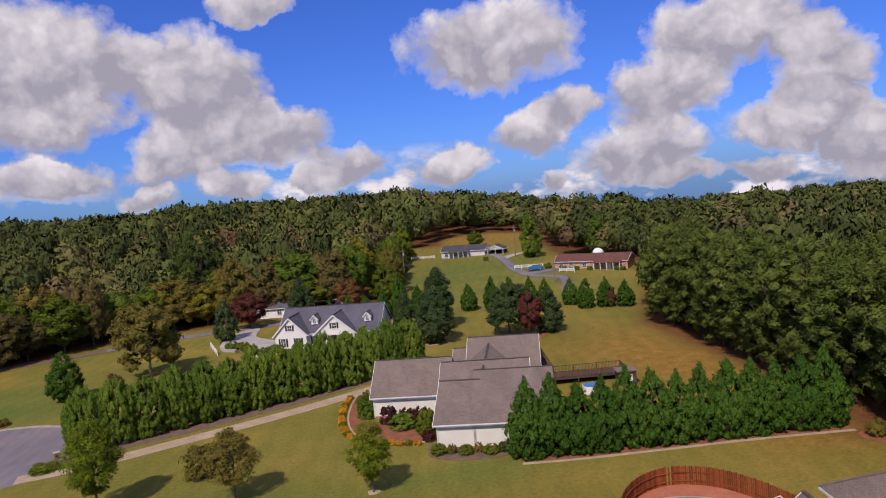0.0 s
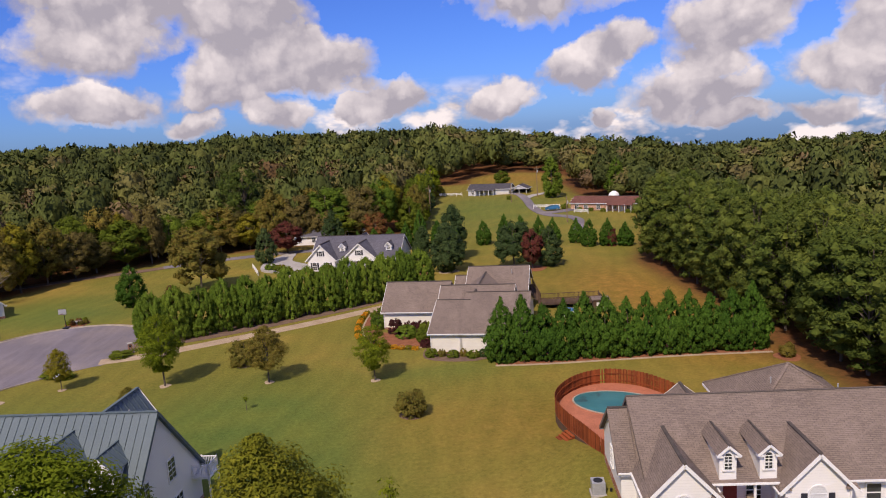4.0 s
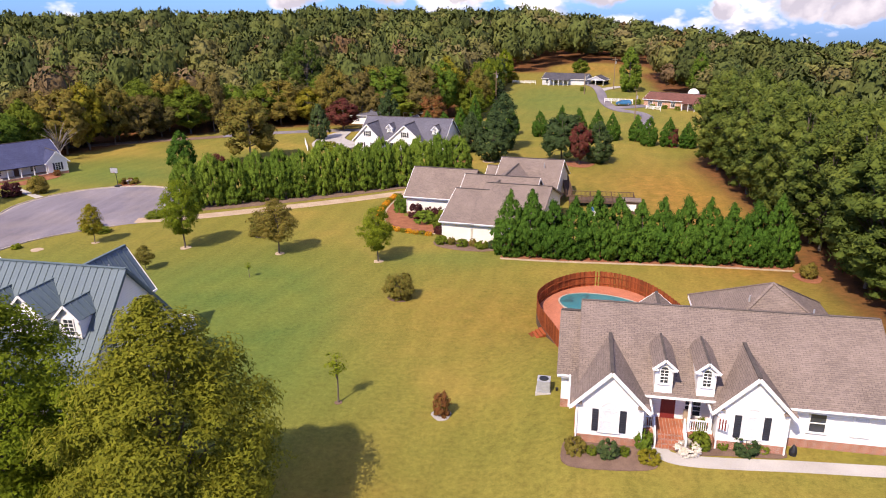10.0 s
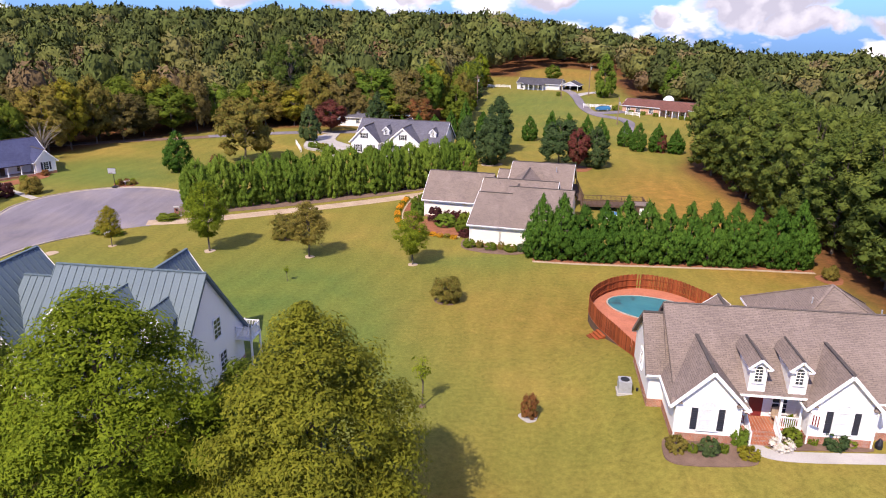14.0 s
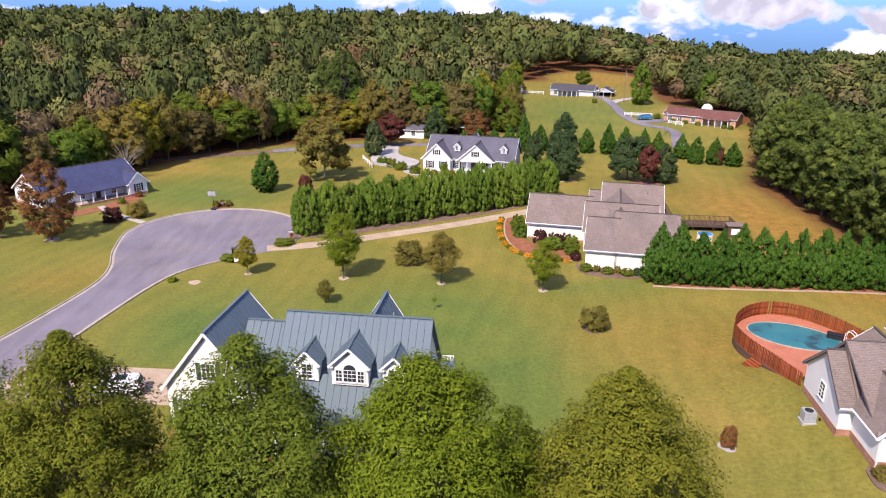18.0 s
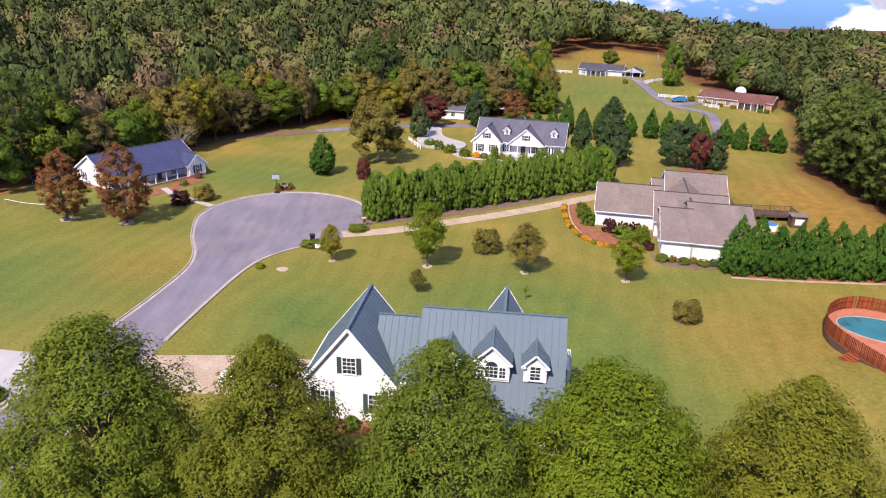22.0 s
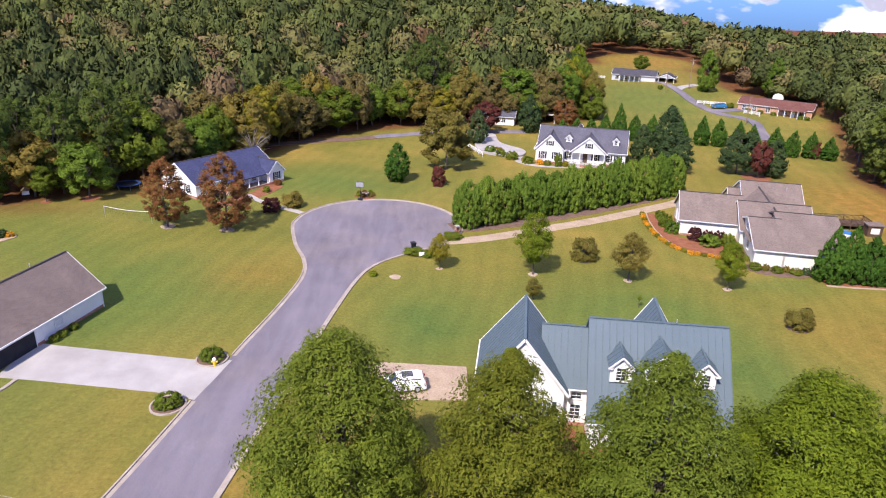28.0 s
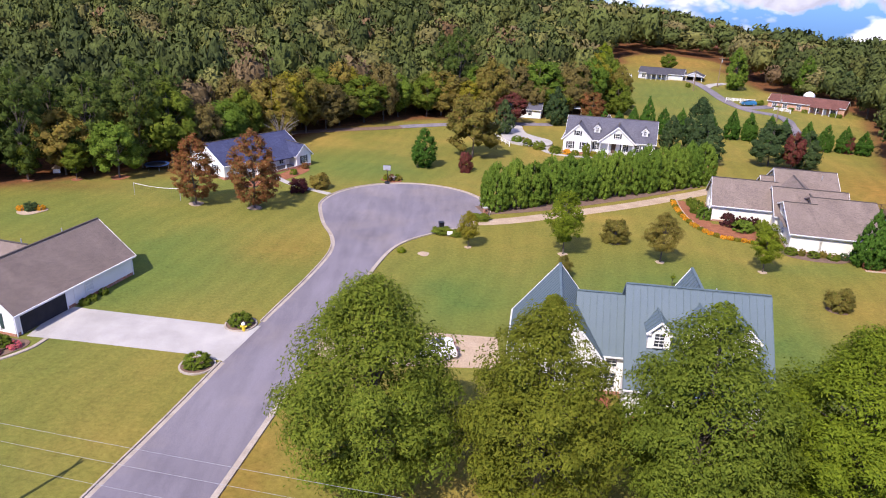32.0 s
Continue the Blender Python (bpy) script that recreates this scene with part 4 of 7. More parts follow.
def vent(h, x, y, z, hh=0.5):
    part("roof_vent", Solid().tube([(x, y, z - 0.3), (x, y, z + hh)], [0.06, 0.06], 8), STEEL, h)


def downspout(h, x, y, z0, z1):
    part("downspout", Solid().box(x - 0.05, x + 0.05, y - 0.04, y + 0.04, z0, z1), TRIM, h)


def house_front_right():
    h = thing("house", "white-sided house with a brown shingle roof, two front gables and dormers", "house", pose(14.9, 42.9, 1.2, 0, 0, -7))
    kw = dict(roof=SHINGLE, wall=SIDING, foot=BRICK, foot_h=0.62)
    gable_block(h, 0.5, 20.3, 4.3, 11.9, 3.35, 6.95, "x", **dict(kw, rake_trim=SHINGLE))
    # the long front slope comes down over the porch and the east rooms
    part("wall", Solid().box(4.6, 9.2, 3.0, 5.0, 0.6, 4.0), SIDING, h)
    part("wall", Solid().box(13.4, 20.0, 1.9, 5.0, 0.62, 3.35), SIDING, h)
    part("foundation", Solid().box(13.4, 20.02, 1.88, 5.0, -0.6, 0.62), BRICK, h, "red brick foundation")
    zf = 6.95 - (8.1 - 1.35) * 0.565
    slope(h, (0.2, 1.35, zf + 0.05), (20.6, 1.35, zf + 0.05), (20.6, 8.1, 7.02), (0.2, 8.1, 7.02), SHINGLE)
    part("gutter", Solid().beam((4.4, 1.27, zf), (20.6, 1.27, zf), 0.13, 0.12), TRIM, h)
    part("rake_board", Solid().beam((0.18, 1.35, zf - 0.06), (0.18, 8.1, 6.92), 0.05, 0.24), SHINGLE, h)
    part("rake_board", Solid().beam((20.62, 1.35, zf - 0.06), (20.62, 8.1, 6.92), 0.05, 0.24), SHINGLE, h)
    part("wall", Solid().add([(20.0, 1.9, 0.62), (20.0, 8.1, 0.62), (20.0, 8.1, 6.8), (20.0, 1.9, 3.2), (19.8, 1.9, 0.62), (19.8, 8.1, 0.62), (19.8, 8.1, 6.8), (19.8, 1.9, 3.2)],
                             [(0, 1, 2, 3), (7, 6, 5, 4), (0, 3, 7, 4), (3, 2, 6, 7)]), SIDING, h)
    # lower bedroom end to the west
    gable_block(h, -1.0, 0.6, 4.2, 11.4, 3.2, 6.2, "x", **dict(kw, ends=(True, False), rake_trim=SHINGLE))
    for x0, x1, y0 in ((0.1, 4.5, -0.1), (9.2, 13.55, 0.75)):
        c = (x0 + x1) / 2
        gable_block(h, x0, x1, y0, 5.2, 3.3, 5.6, "y", **dict(kw, ends=(True, False)))
        window(h, c, y0 - 0.02, 1.05, 1.15, 1.55, arch=True, grid=(1, 2), shutters=SHUTTER, blind=True)
        for sg in (-1, 1):
            ex = c + sg * 2.2
            part("eave_return", Solid().add([(ex - 0.42, y0 - 0.28, 3.0), (ex + 0.42, y0 - 0.28, 3.0), (ex + 0.42, y0 + 0.1, 3.0), (ex - 0.42, y0 + 0.1, 3.0), (ex - 0.3, y0 + 0.0, 3.3), (ex + 0.3, y0 + 0.0, 3.3), (ex + 0.3, y0 + 0.1, 3.3), (ex - 0.3, y0 + 0.1, 3.3)],
                                            [(3, 2, 1, 0), (4, 5, 6, 7), (0, 1, 5, 4), (1, 2, 6, 5), (2, 3, 7, 6), (3, 0, 4, 7)]), SHINGLE, h, "shingled eave return")
            downspout(h, c + sg * 2.12, y0 - 0.08, 0.0, 3.1)
    for x in (5.75, 8.45):
        dormer(h, x, 1.6, 3.3, 1.15, 2.1, 0.52, 3.8, SHINGLE, arch=True)
    window(h, 15.6, 1.88, 1.3, 0.95, 1.3, grid=(1, 2))
    window(h, 18.2, 1.88, 1.3, 0.85, 1.3, blind=True, grid=(1, 2))
    window(h, -1.02, 7.8, 1.5, 0.95, 1.4, face="w", grid=(2, 4))
    # east garage: a dark panel whose colour is the shade of the opening
    part("garage_door", Solid().box(20.0, 20.06, 3.0, 7.4, 0.1, 2.6), INTERIOR_SHADE, h, "dark panel with the garage opening's shade in its colour")
    # porch
    part("porch_floor", Solid().box(4.5, 9.2, 1.3, 4.4, -0.5, 0.58), BRICK, h, "red brick porch floor")
    part("front_door", Solid().box(5.9, 6.85, 2.94, 3.0, 0.6, 2.7), DOOR_RED, h, "dark red front door")
    window(h, 8.0, 2.98, 1.0, 1.0, 1.5, grid=(2, 4))
    for x in (4.75, 7.6, 9.0):
        column(h, x, 1.6, 0.58, 3.15, 0.11)
    part("porch_beam", Solid().box(4.4, 9.3, 1.45, 1.7, 3.0, 3.2), TRIM, h)
    for i in range(4):
        part("step", Solid().box(5.4, 7.25, 0.0 + i * 0.32, 1.35, -0.4, 0.14 + i * 0.145), BRICK, h, "red brick step")
    for x in (5.35, 7.3):
        rail(h, [(x, 0.0, 0.0), (x, 1.35, 0.55)], 0, 0.95)
    rail(h, [(7.6, 1.5), (9.0, 1.5)], 0.58)
    rail(h, [(4.6, 1.5), (5.3, 1.5)], 0.58)
    # rear wings
    hip(h, 10.1, 20.3, 9.5, 19.8, 3.2, 6.75, SHINGLE, SIDING, "y", -0.3)
    gable_block(h, 4.2, 8.6, 10.5, 15.6, 3.1, 4.9, "y", **kw)
    vent(h, 13.3, 13.5, 5.4, 0.6)
    vent(h, 16.8, 9.5, 6.4, 0.4)


def house_garage_wings():
    h = thing("house", "cream house with brown shingled roofs at several levels and clipped shrubs", "house", pose(2.3, 89.6, 0.2, 0, 0, -14))
    kw = dict(roof=SHINGLE, wall=CREAM, foot=BRICK, foot_h=0.12)
    gable_block(h, -0.1, 4.2, 0.0, 14.6, 2.85, 5.4, "x", **dict(kw, ends=(True, False)))
    gable_block(h, 3.9, 12.6, 0.0, 18.2, 2.85, 6.03, "x", **dict(kw, rake_trim=SHINGLE))
    gable_block(h, -0.7, 10.0, 8.6, 19.2, 2.85, 6.0, "x", **kw)
    gable_block(h, -9.7, 0.0, 11.6, 20.8, 2.85, 6.15, "x", **dict(kw, ends=(True, False)))
    gable_block(h, 0.3, 8.7, 10.0, 26.0, 2.9, 5.5, "y", **dict(kw, ends=(False, False)))
    gable_block(h, 1.7, 11.4, 20.5, 33.2, 2.85, 6.2, "x", **kw)
    gable_block(h, -0.4, 2.2, 22.5, 29.5, 2.8, 4.9, "x", **kw)
    part("pent_roof", Solid().add([(-0.55, 3.0, 2.75), (-0.55, 11.6, 2.75), (-0.1, 11.6, 3.15), (-0.1, 3.0, 3.15), (-0.1, 3.0, 2.7), (-0.1, 11.6, 2.7)],
                                  [(0, 3, 2, 1), (0, 4, 3), (1, 2, 5), (0, 1, 5, 4)]), SHINGLE, h)
    window(h, -0.12, 7.3, 3.4, 0.9, 0.9, face="w", grid=(2, 2))
    window(h, -0.12, 5.0, 0.9, 0.9, 1.4, face="w")
    window(h, -0.12, 9.6, 0.9, 0.9, 1.4, face="w")
    window(h, -9.72, 15.0, 0.9, 1.0, 1.4, face="w")
    window(h, -9.72, 17.6, 0.9, 1.0, 1.4, face="w")
    window(h, -0.72, 13.6, 3.6, 0.9, 0.9, face="w", arch=True, grid=(2, 2))
    window(h, 9.8, 20.48, 0.9, 0.9, 1.3)
    vent(h, 8.9, 24.5, 5.6, 0.45)
    downspout(h, -9.6, 11.5, 0, 2.7)
    downspout(h, -0.02, -0.08, 0, 2.7)
    part("satellite_dish", Solid().tube([(9.3, -0.3, 1.0), (9.2, -0.5, 1.1)], [0.05, 0.4], 12), STEEL, h)


def house_teal():
    h = thing("house", "white two-level house with a teal standing-seam metal roof and dormers", "house", pose(-41.9, 49.9, 0, 0, 0, -8))
    kw = dict(roof=METAL, wall=SIDING, foot=BRICK, foot_h=0.35)
    gable_block(h, 0.15, 8.0, 0.0, 8.6, 4.6, 9.6, "y", **kw)
    gable_block(h, 6.0, 11.0, 1.2, 8.8, 4.6, 8.55, "x", **dict(kw, ends=(False, False)))
    gable_block(h, 10.2, 22.1, -2.3, 9.6, 3.5, 10.25, "x", **dict(kw, rake_trim=SEAM))
    gable_block(h, 14.9, 19.1, 3.6, 10.4, 6.2, 9.55, "y", **dict(kw, foot=None, ends=(False, True)))
    dormer(h, 12.7, -0.35, 6.0, 1.9, 1.75, 0.95, 3.6, METAL)
    dormer(h, 16.3, -0.5, 5.9, 3.0, 1.95, 1.45, 4.2, METAL, palladian=True)
    dormer(h, 19.9, -0.35, 6.0, 1.9, 1.75, 0.95, 3.6, METAL)
    window(h, 4.05, -0.02, 5.1, 1.1, 1.5, shutters=GREEN_SHUTTER, grid=(3, 4))
    window(h, 1.6, -0.02, 1.2, 1.1, 1.9, shutters=GREEN_SHUTTER, grid=(3, 4))
    window(h, 6.3, -0.02, 1.2, 1.1, 1.9, shutters=GREEN_SHUTTER, grid=(3, 4))
    window(h, 9.2, 1.18, 3.0, 0.9, 1.2)
    window(h, 9.2, 1.18, 0.8, 0.9, 1.5)
    for y, z in ((1.0, 4.2), (1.0, 1.0), (5.6, 1.0), (5.0, 4.2)):
        window(h, 22.12, y, z, 1.1, 1.6, face="e", grid=(2, 4))
    window(h, 0.13, 4.2, 1.2, 1.1, 1.5, face="w")
    # front porch under the eave
    part("porch_floor", Solid().box(10.4, 22.0, -3.0, -2.3, -0.4, 0.35), BRICK, h, "red brick porch floor")
    for i in range(5):
        column(h, 10.6 + i * 2.8, -2.62, 0.35, 3.0, 0.12)
    part("front_door", Solid().box(15.7, 16.7, -2.36, -2.3, 0.4, 2.5), TRIM, h, "white front door")
    for x in (12.8, 19.8):
        window(h, x, -2.32, 0.9, 1.1, 1.5)
    # rear deck
    part("deck", Solid().box(22.1, 23.6, 8.0, 10.0, 2.5, 2.7), TRIM, h)
    for x, y in ((23.5, 8.1), (23.5, 9.9)):
        part("deck_post", Solid().box(x - 0.07, x + 0.07, y - 0.07, y + 0.07, -0.2, 2.5), TRIM, h)
    rail(h, [(22.2, 9.9), (23.5, 9.9), (23.5, 8.1), (22.2, 8.1)], 2.7)
    vent(h, 18.5, 6.5, 8.6, 0.7)


def house_far_white():
    h = thing("house", "white house with a slate-blue shingle roof, porch and small dormers", "house", pose(-21.6, 150.4, 0.05, 0, 0, -15))
    kw = dict(roof=SLATE, wall=SIDING, foot=BRICK, foot_h=0.5)
    gable_block(h, 0.3, 20.0, 1.2, 11.6, 3.5, 7.5, "x", **kw)
    gable_block(h, 0.0, 6.2, -0.5, 6.0, 3.6, 6.7, "y", **dict(kw, ends=(True, False)))
    gable_block(h, 8.0, 15.6, -0.4, 6.0, 3.5, 6.75, "y", **dict(kw, ends=(True, False), foot=None, z0=2.9))
    gable_block(h, 6.5, 11.5, 8, 14, 3.4, 7.0, "y", **kw)
    for x in (7.1, 17.6):
        dormer(h, x, 2.4, 4.6, 1.3, 1.2, 0.65, 3.0, SLATE)
    window(h, 3.1, -0.52, 4.2, 0.8, 1.0, shutters=SHUTTER, grid=(2, 2))
    for x in (1.6, 4.6):
        window(h, x, -0.52, 1.2, 0.9, 1.5, shutters=SHUTTER)
    window(h, 11.8, -0.42, 4.2, 0.8, 1.0, shutters=SHUTTER, grid=(2, 2))
    for x in (7.4, 13.4, 16.2, 18.4):
        window(h, x, 1.18, 1.1, 0.9, 1.5, shutters=SHUTTER)
    part("porch_floor", Solid().box(7.0, 15.8, -0.8, 1.2, -0.3, 0.5), CONCRETE, h)
    part("front_door", Solid().box(10.6, 11.6, 1.1, 1.17, 0.5, 2.6), BROWN_WOOD, h)
    for x in (8.2, 10.0, 13.0, 15.4):
        column(h, x, -0.3, 0.5, 3.2, 0.13)
    rail(h, [(8.2, -0.6), (10.0, -0.6)], 0.5)
    rail(h, [(13.0, -0.6), (15.4, -0.6)], 0.5)
    for i in range(4):
        part("step", Solid().box(10.2, 12.8, -0.9 - i * 0.3, -0.5, -0.3, 0.4 - i * 0.11), BRICK, h)


def house_navy():
    h = thing("house", "long white house with navy shingle roof and shaded porch", "house", pose(-88.6, 117.0, 0, 0, 0, 52))
    kw = dict(roof=NAVY, wall=SIDING, foot=BRICK, foot_h=0.5)
    gable_block(h, 0.0, 18.4, 0.0, 11.0, 2.9, 6.0, "x", **kw)
    slope(h, (5.5, -2.2, 2.35), (15.0, -2.2, 2.35), (15.0, -0.3, 2.95), (5.5, -0.3, 2.95), NAVY)
    gable_block(h, 15.0, 18.6, -2.3, 4.0, 2.8, 4.6, "y", **dict(kw, ends=(True, False)))
    part("porch_floor", Solid().box(5.4, 15.0, -2.2, 0.0, -0.2, 0.4), BRICK, h, "red brick porch floor")
    for i in range(5):
        column(h, 5.8 + i * 2.25, -2.0, 0.4, 2.35, 0.1)
    for x in (7.0, 13.0):
        window(h, x, -0.02, 0.9, 0.9, 1.4)
    part("front_door", Solid().box(9.6, 10.5, -0.06, 0.0, 0.4, 2.4), BROWN_WOOD, h)
    for y in (2.8, 8.2):
        window(h, -0.02, y, 1.0, 0.9, 1.4, face="w", shutters=SHUTTER)
    window(h, 16.8, -2.32, 0.9, 0.9, 1.4, shutters=SHUTTER)
    part("rear_roof", Solid().box(4, 12, 11.0, 13.0, 2.3, 2.45), NAVY, h)


def house_left_garage():
    h = thing("house", "white house with mottled brown shingle roof and open double garage", "house", pose(-91.2, 56.5, 0, 0, 0, 74.5))
    kw = dict(roof=SHINGLE, wall=SIDING, foot=BRICK, foot_h=0.35)
    # the local x runs along the ridge, away from the street corner
    L, W = 17.4, 9.0
    zr, ze = 6.7, 2.85
    gable_block(h, 0.0, L, 0.0, W, ze, zr, "x", **kw)
    for x in (0.7,):
        # flat panel on the solid wall, coloured as the garage's inner shade
        part("garage_opening", Solid().box(x, x + 2.7 + 3.3, -0.06, 0.02, 0.05, 2.35), INTERIOR_SHADE, h, "dark panel painted as the shade inside the open garage")
        part("door_casing", Solid().box(x - 0.14, x, -0.09, 0.02, 0.05, 2.35).box(x + 6.0, x + 6.14, -0.09, 0.02, 0.05, 2.35).box(x - 0.14, x + 6.14, -0.09, 0.02, 2.35, 2.5), TRIM, h)
    window(h, 10.2, -0.02, 1.0, 1.1, 1.3, blind=True)
    part("side_door", Solid().box(7.9, 8.8, -0.05, 0.0, 0.15, 2.2), TRIM, h)
    for y in (2.4, 6.6):
        window(h, -0.02, y, 0.8, 1.1, 1.6, face="w", shutters=GREEN_SHUTTER, grid=(2, 4))
    window(h, -0.02, W / 2, 3.5, 1.0, 1.0, face="w", arch=True, grid=(3, 3))
    for s in (-1, 1):
        window(h, -0.02, W / 2 + s * 1.15, 3.5, 0.5, 1.0, face="w", grid=(2, 3))
    part("wall_lamp", Solid().box(3.95, 4.12, -0.22, -0.06, 1.9, 2.25), BLACK, h)
    downspout(h, 0.1, -0.08, 0, 2.7)
    downspout(h, L - 0.1, -0.08, 0, 2.7)
    # wing to the west
    gable_block(h, 4.0, 14.5, 7.0, 20.0, 2.85, 5.9, "y", **dict(kw, ends=(False, True)))
    gable_block(h, -1.5, 5.0, 12.0, 18.0, 2.85, 5.0, "x", **kw)
    vent(h, 12.4, W / 2 + 0.3, zr - 0.1, 0.5)
    vent(h, 9.4, W / 2 + 3.2, 5.6, 0.8)


def house_hill_white():
    h = thing("house", "low grey-roofed ranch house on a grassy rise with a carport", "house", pose(25.4, 269.5, ground_z(32, 265) - 0.2, 0, 0, -24))
    kw = dict(roof=DARK_ROOF, wall=GREY_SIDING, foot=None)
    gable_block(h, 0, 16.5, 0, 8, 2.7, 4.3, "x", **kw)
    slope(h, (3, -2.2, 2.2), (11, -2.2, 2.2), (11, -0.3, 2.75), (3, -0.3, 2.75), DARK_ROOF)
    for i in range(5):
        column(h, 3.3 + i * 1.85, -2.0, -0.2, 2.25, 0.14)
    for x in (2.0, 5.5, 8.5):
        window(h, x, -0.02, 0.7, 1.3, 1.4)
    part("wall", Solid().box(11.5, 16.4, -0.05, 0.0, 0, 1.2), WHITE_STONE, h, "pale stone facing")
    gable_block(h, 17.5, 23.5, -0.5, 6, 2.6, 3.9, "y", **dict(kw, z0=2.3))
    for x in (17.7, 20.5, 23.3):
        column(h, x, -0.3, -1.0, 2.5, 0.12)
    # back wall coloured near black for the shade under the carport
    part("carport_back", Solid().box(17.5, 23.5, 5.8, 6, -0.5, 2.4), INTERIOR_SHADE, h)


def house_hill_brick():
    h = thing("house", "orange brick ranch house with a dark red roof", "house", pose(52.4, 214.8, ground_z(60, 208) - 0.3, 0, 0, -36))
    kw = dict(roof=RED_ROOF, wall=PALE_BRICK, foot=None)
    gable_block(h, 0, 21.5, 0, 8.5, 2.8, 4.4, "x", **kw)
    slope(h, (12, -1.9, 2.25), (20, -1.9, 2.25), (20, -0.3, 2.85), (12, -0.3, 2.85), RED_ROOF)
    for i in range(5):
        column(h, 12.3 + i * 1.85, -1.7, -0.3, 2.3, 0.13)
    for x in (2, 5, 9, 14, 18.5):
        window(h, x, -0.02, 0.8, 1.2, 1.3)
    part("front_door", Solid().box(15.8, 16.8, -0.06, 0, 0, 2.1), TRIM, h)
    d = thing("dome", "white round dome behind the brick house", "dome", pose(68.5, 222, ground_z(68, 222)) @ Matrix.Diagonal((0.8, 0.8, 0.8, 1)))
    bm = bmesh.new()
    bmesh.ops.create_uvsphere(bm, u_segments=20, v_segments=10, radius=2.2)
    for v in bm.verts:
        v.co.z = max(-1.5, v.co.z) + 2.9
    me = bpy.data.meshes.new("dome_shell")
    bm.to_mesh(me)
    me.materials.append(TRIM)
    part("dome_shell", me, None, d)
    part("drum", Solid().tube([(0, 0, 0), (0, 0, 2.9)], [2.2, 2.2], 20), TRIM, d)


def house_behind_trees():
    h = thing("house", "white cottage half hidden behind trees", "house", pose(-31, 190, ground_z(-28, 192), 0, 0, -12))
    gable_block(h, 0, 9, 0, 7, 2.6, 4.6, "x", roof=SLATE, wall=SIDING)
    for x in (2, 6):
        window(h, x, -0.02, 0.8, 1.0, 1.3)
    s = thing("shed", "white-roofed open shed among the trees", "shed", pose(-17, 193, ground_z(-17, 193), 0, 0, -8))
    part("roof", Solid().box(0, 7, 0, 4, 2.4, 2.55), TRIM, s)
    for x, y in ((0.1, 0.1), (6.9, 0.1), (0.1, 3.9), (6.9, 3.9)):
        part("post", Solid().box(x - 0.07, x + 0.07, y - 0.07, y + 0.07, -0.3, 2.4), TRIM, s)


for make in (house_front_right, house_garage_wings, house_teal, house_far_white, house_navy, house_left_garage, house_hill_white, house_hill_brick, house_behind_trees):
    make()


# ---- trees ----
rng = np.random.default_rng(7)


def unit(n):
    v = rng.normal(size=(n, 3))
    return v / np.linalg.norm(v, axis=1, keepdims=True)


def leaf_quads(c, out, size, slim=0.55, droop=0.0, loose=0.75):
    """Small pointed leaf sprays at c, facing roughly outward."""
    n = len(c)
    nrm = out + loose * unit(n)
    nrm /= np.linalg.norm(nrm, axis=1, keepdims=True)
    t = np.cross(nrm, unit(n))
    t /= np.linalg.norm(t, axis=1, keepdims=True) + 1e-6
    t[:, 2] -= droop
    b = np.cross(nrm, t)
    s = (size * rng.uniform(0.65, 1.35, n))[:, None]
    v = np.stack([c - t * s * 0.8 - b * s * slim, c - t * s * 0.8 + b * s * slim, c + t * s], 1)
    return outward(v, out / (np.linalg.norm(out, axis=1, keepdims=True) + 1e-6))


def outward(v, way):
    """Turn each leaf to the outside of its clump, and shade it as part of the rounded clump."""
    g = np.cross(v[:, 1] - v[:, 0], v[:, 2] - v[:, 0])
    back = (g * way).sum(1) < 0
    v[back] = v[back][:, ::-1]
    g[back] *= -1
    g /= np.linalg.norm(g, axis=1, keepdims=True) + 1e-9
    nrm = 0.58 * way + 0.42 * g
    nrm /= np.linalg.norm(nrm, axis=1, keepdims=True) + 1e-9
    return v.reshape(-1, 3), np.repeat(nrm, 3, axis=0)


def set_normals(me, n):
    at = me.attributes.new("custom_normal", "FLOAT_VECTOR", "POINT")
    at.data.foreach_set("vector", np.ascontiguousarray(n, np.float32).reshape(-1))


def leaves_mesh(name, verts, material):
    me = bpy.data.meshes.new(name)
    set_mesh(me, verts[0], np.arange(len(verts[0])).reshape(-1, 3))
    set_normals(me, verts[1])
    me.materials.append(material)
    return me


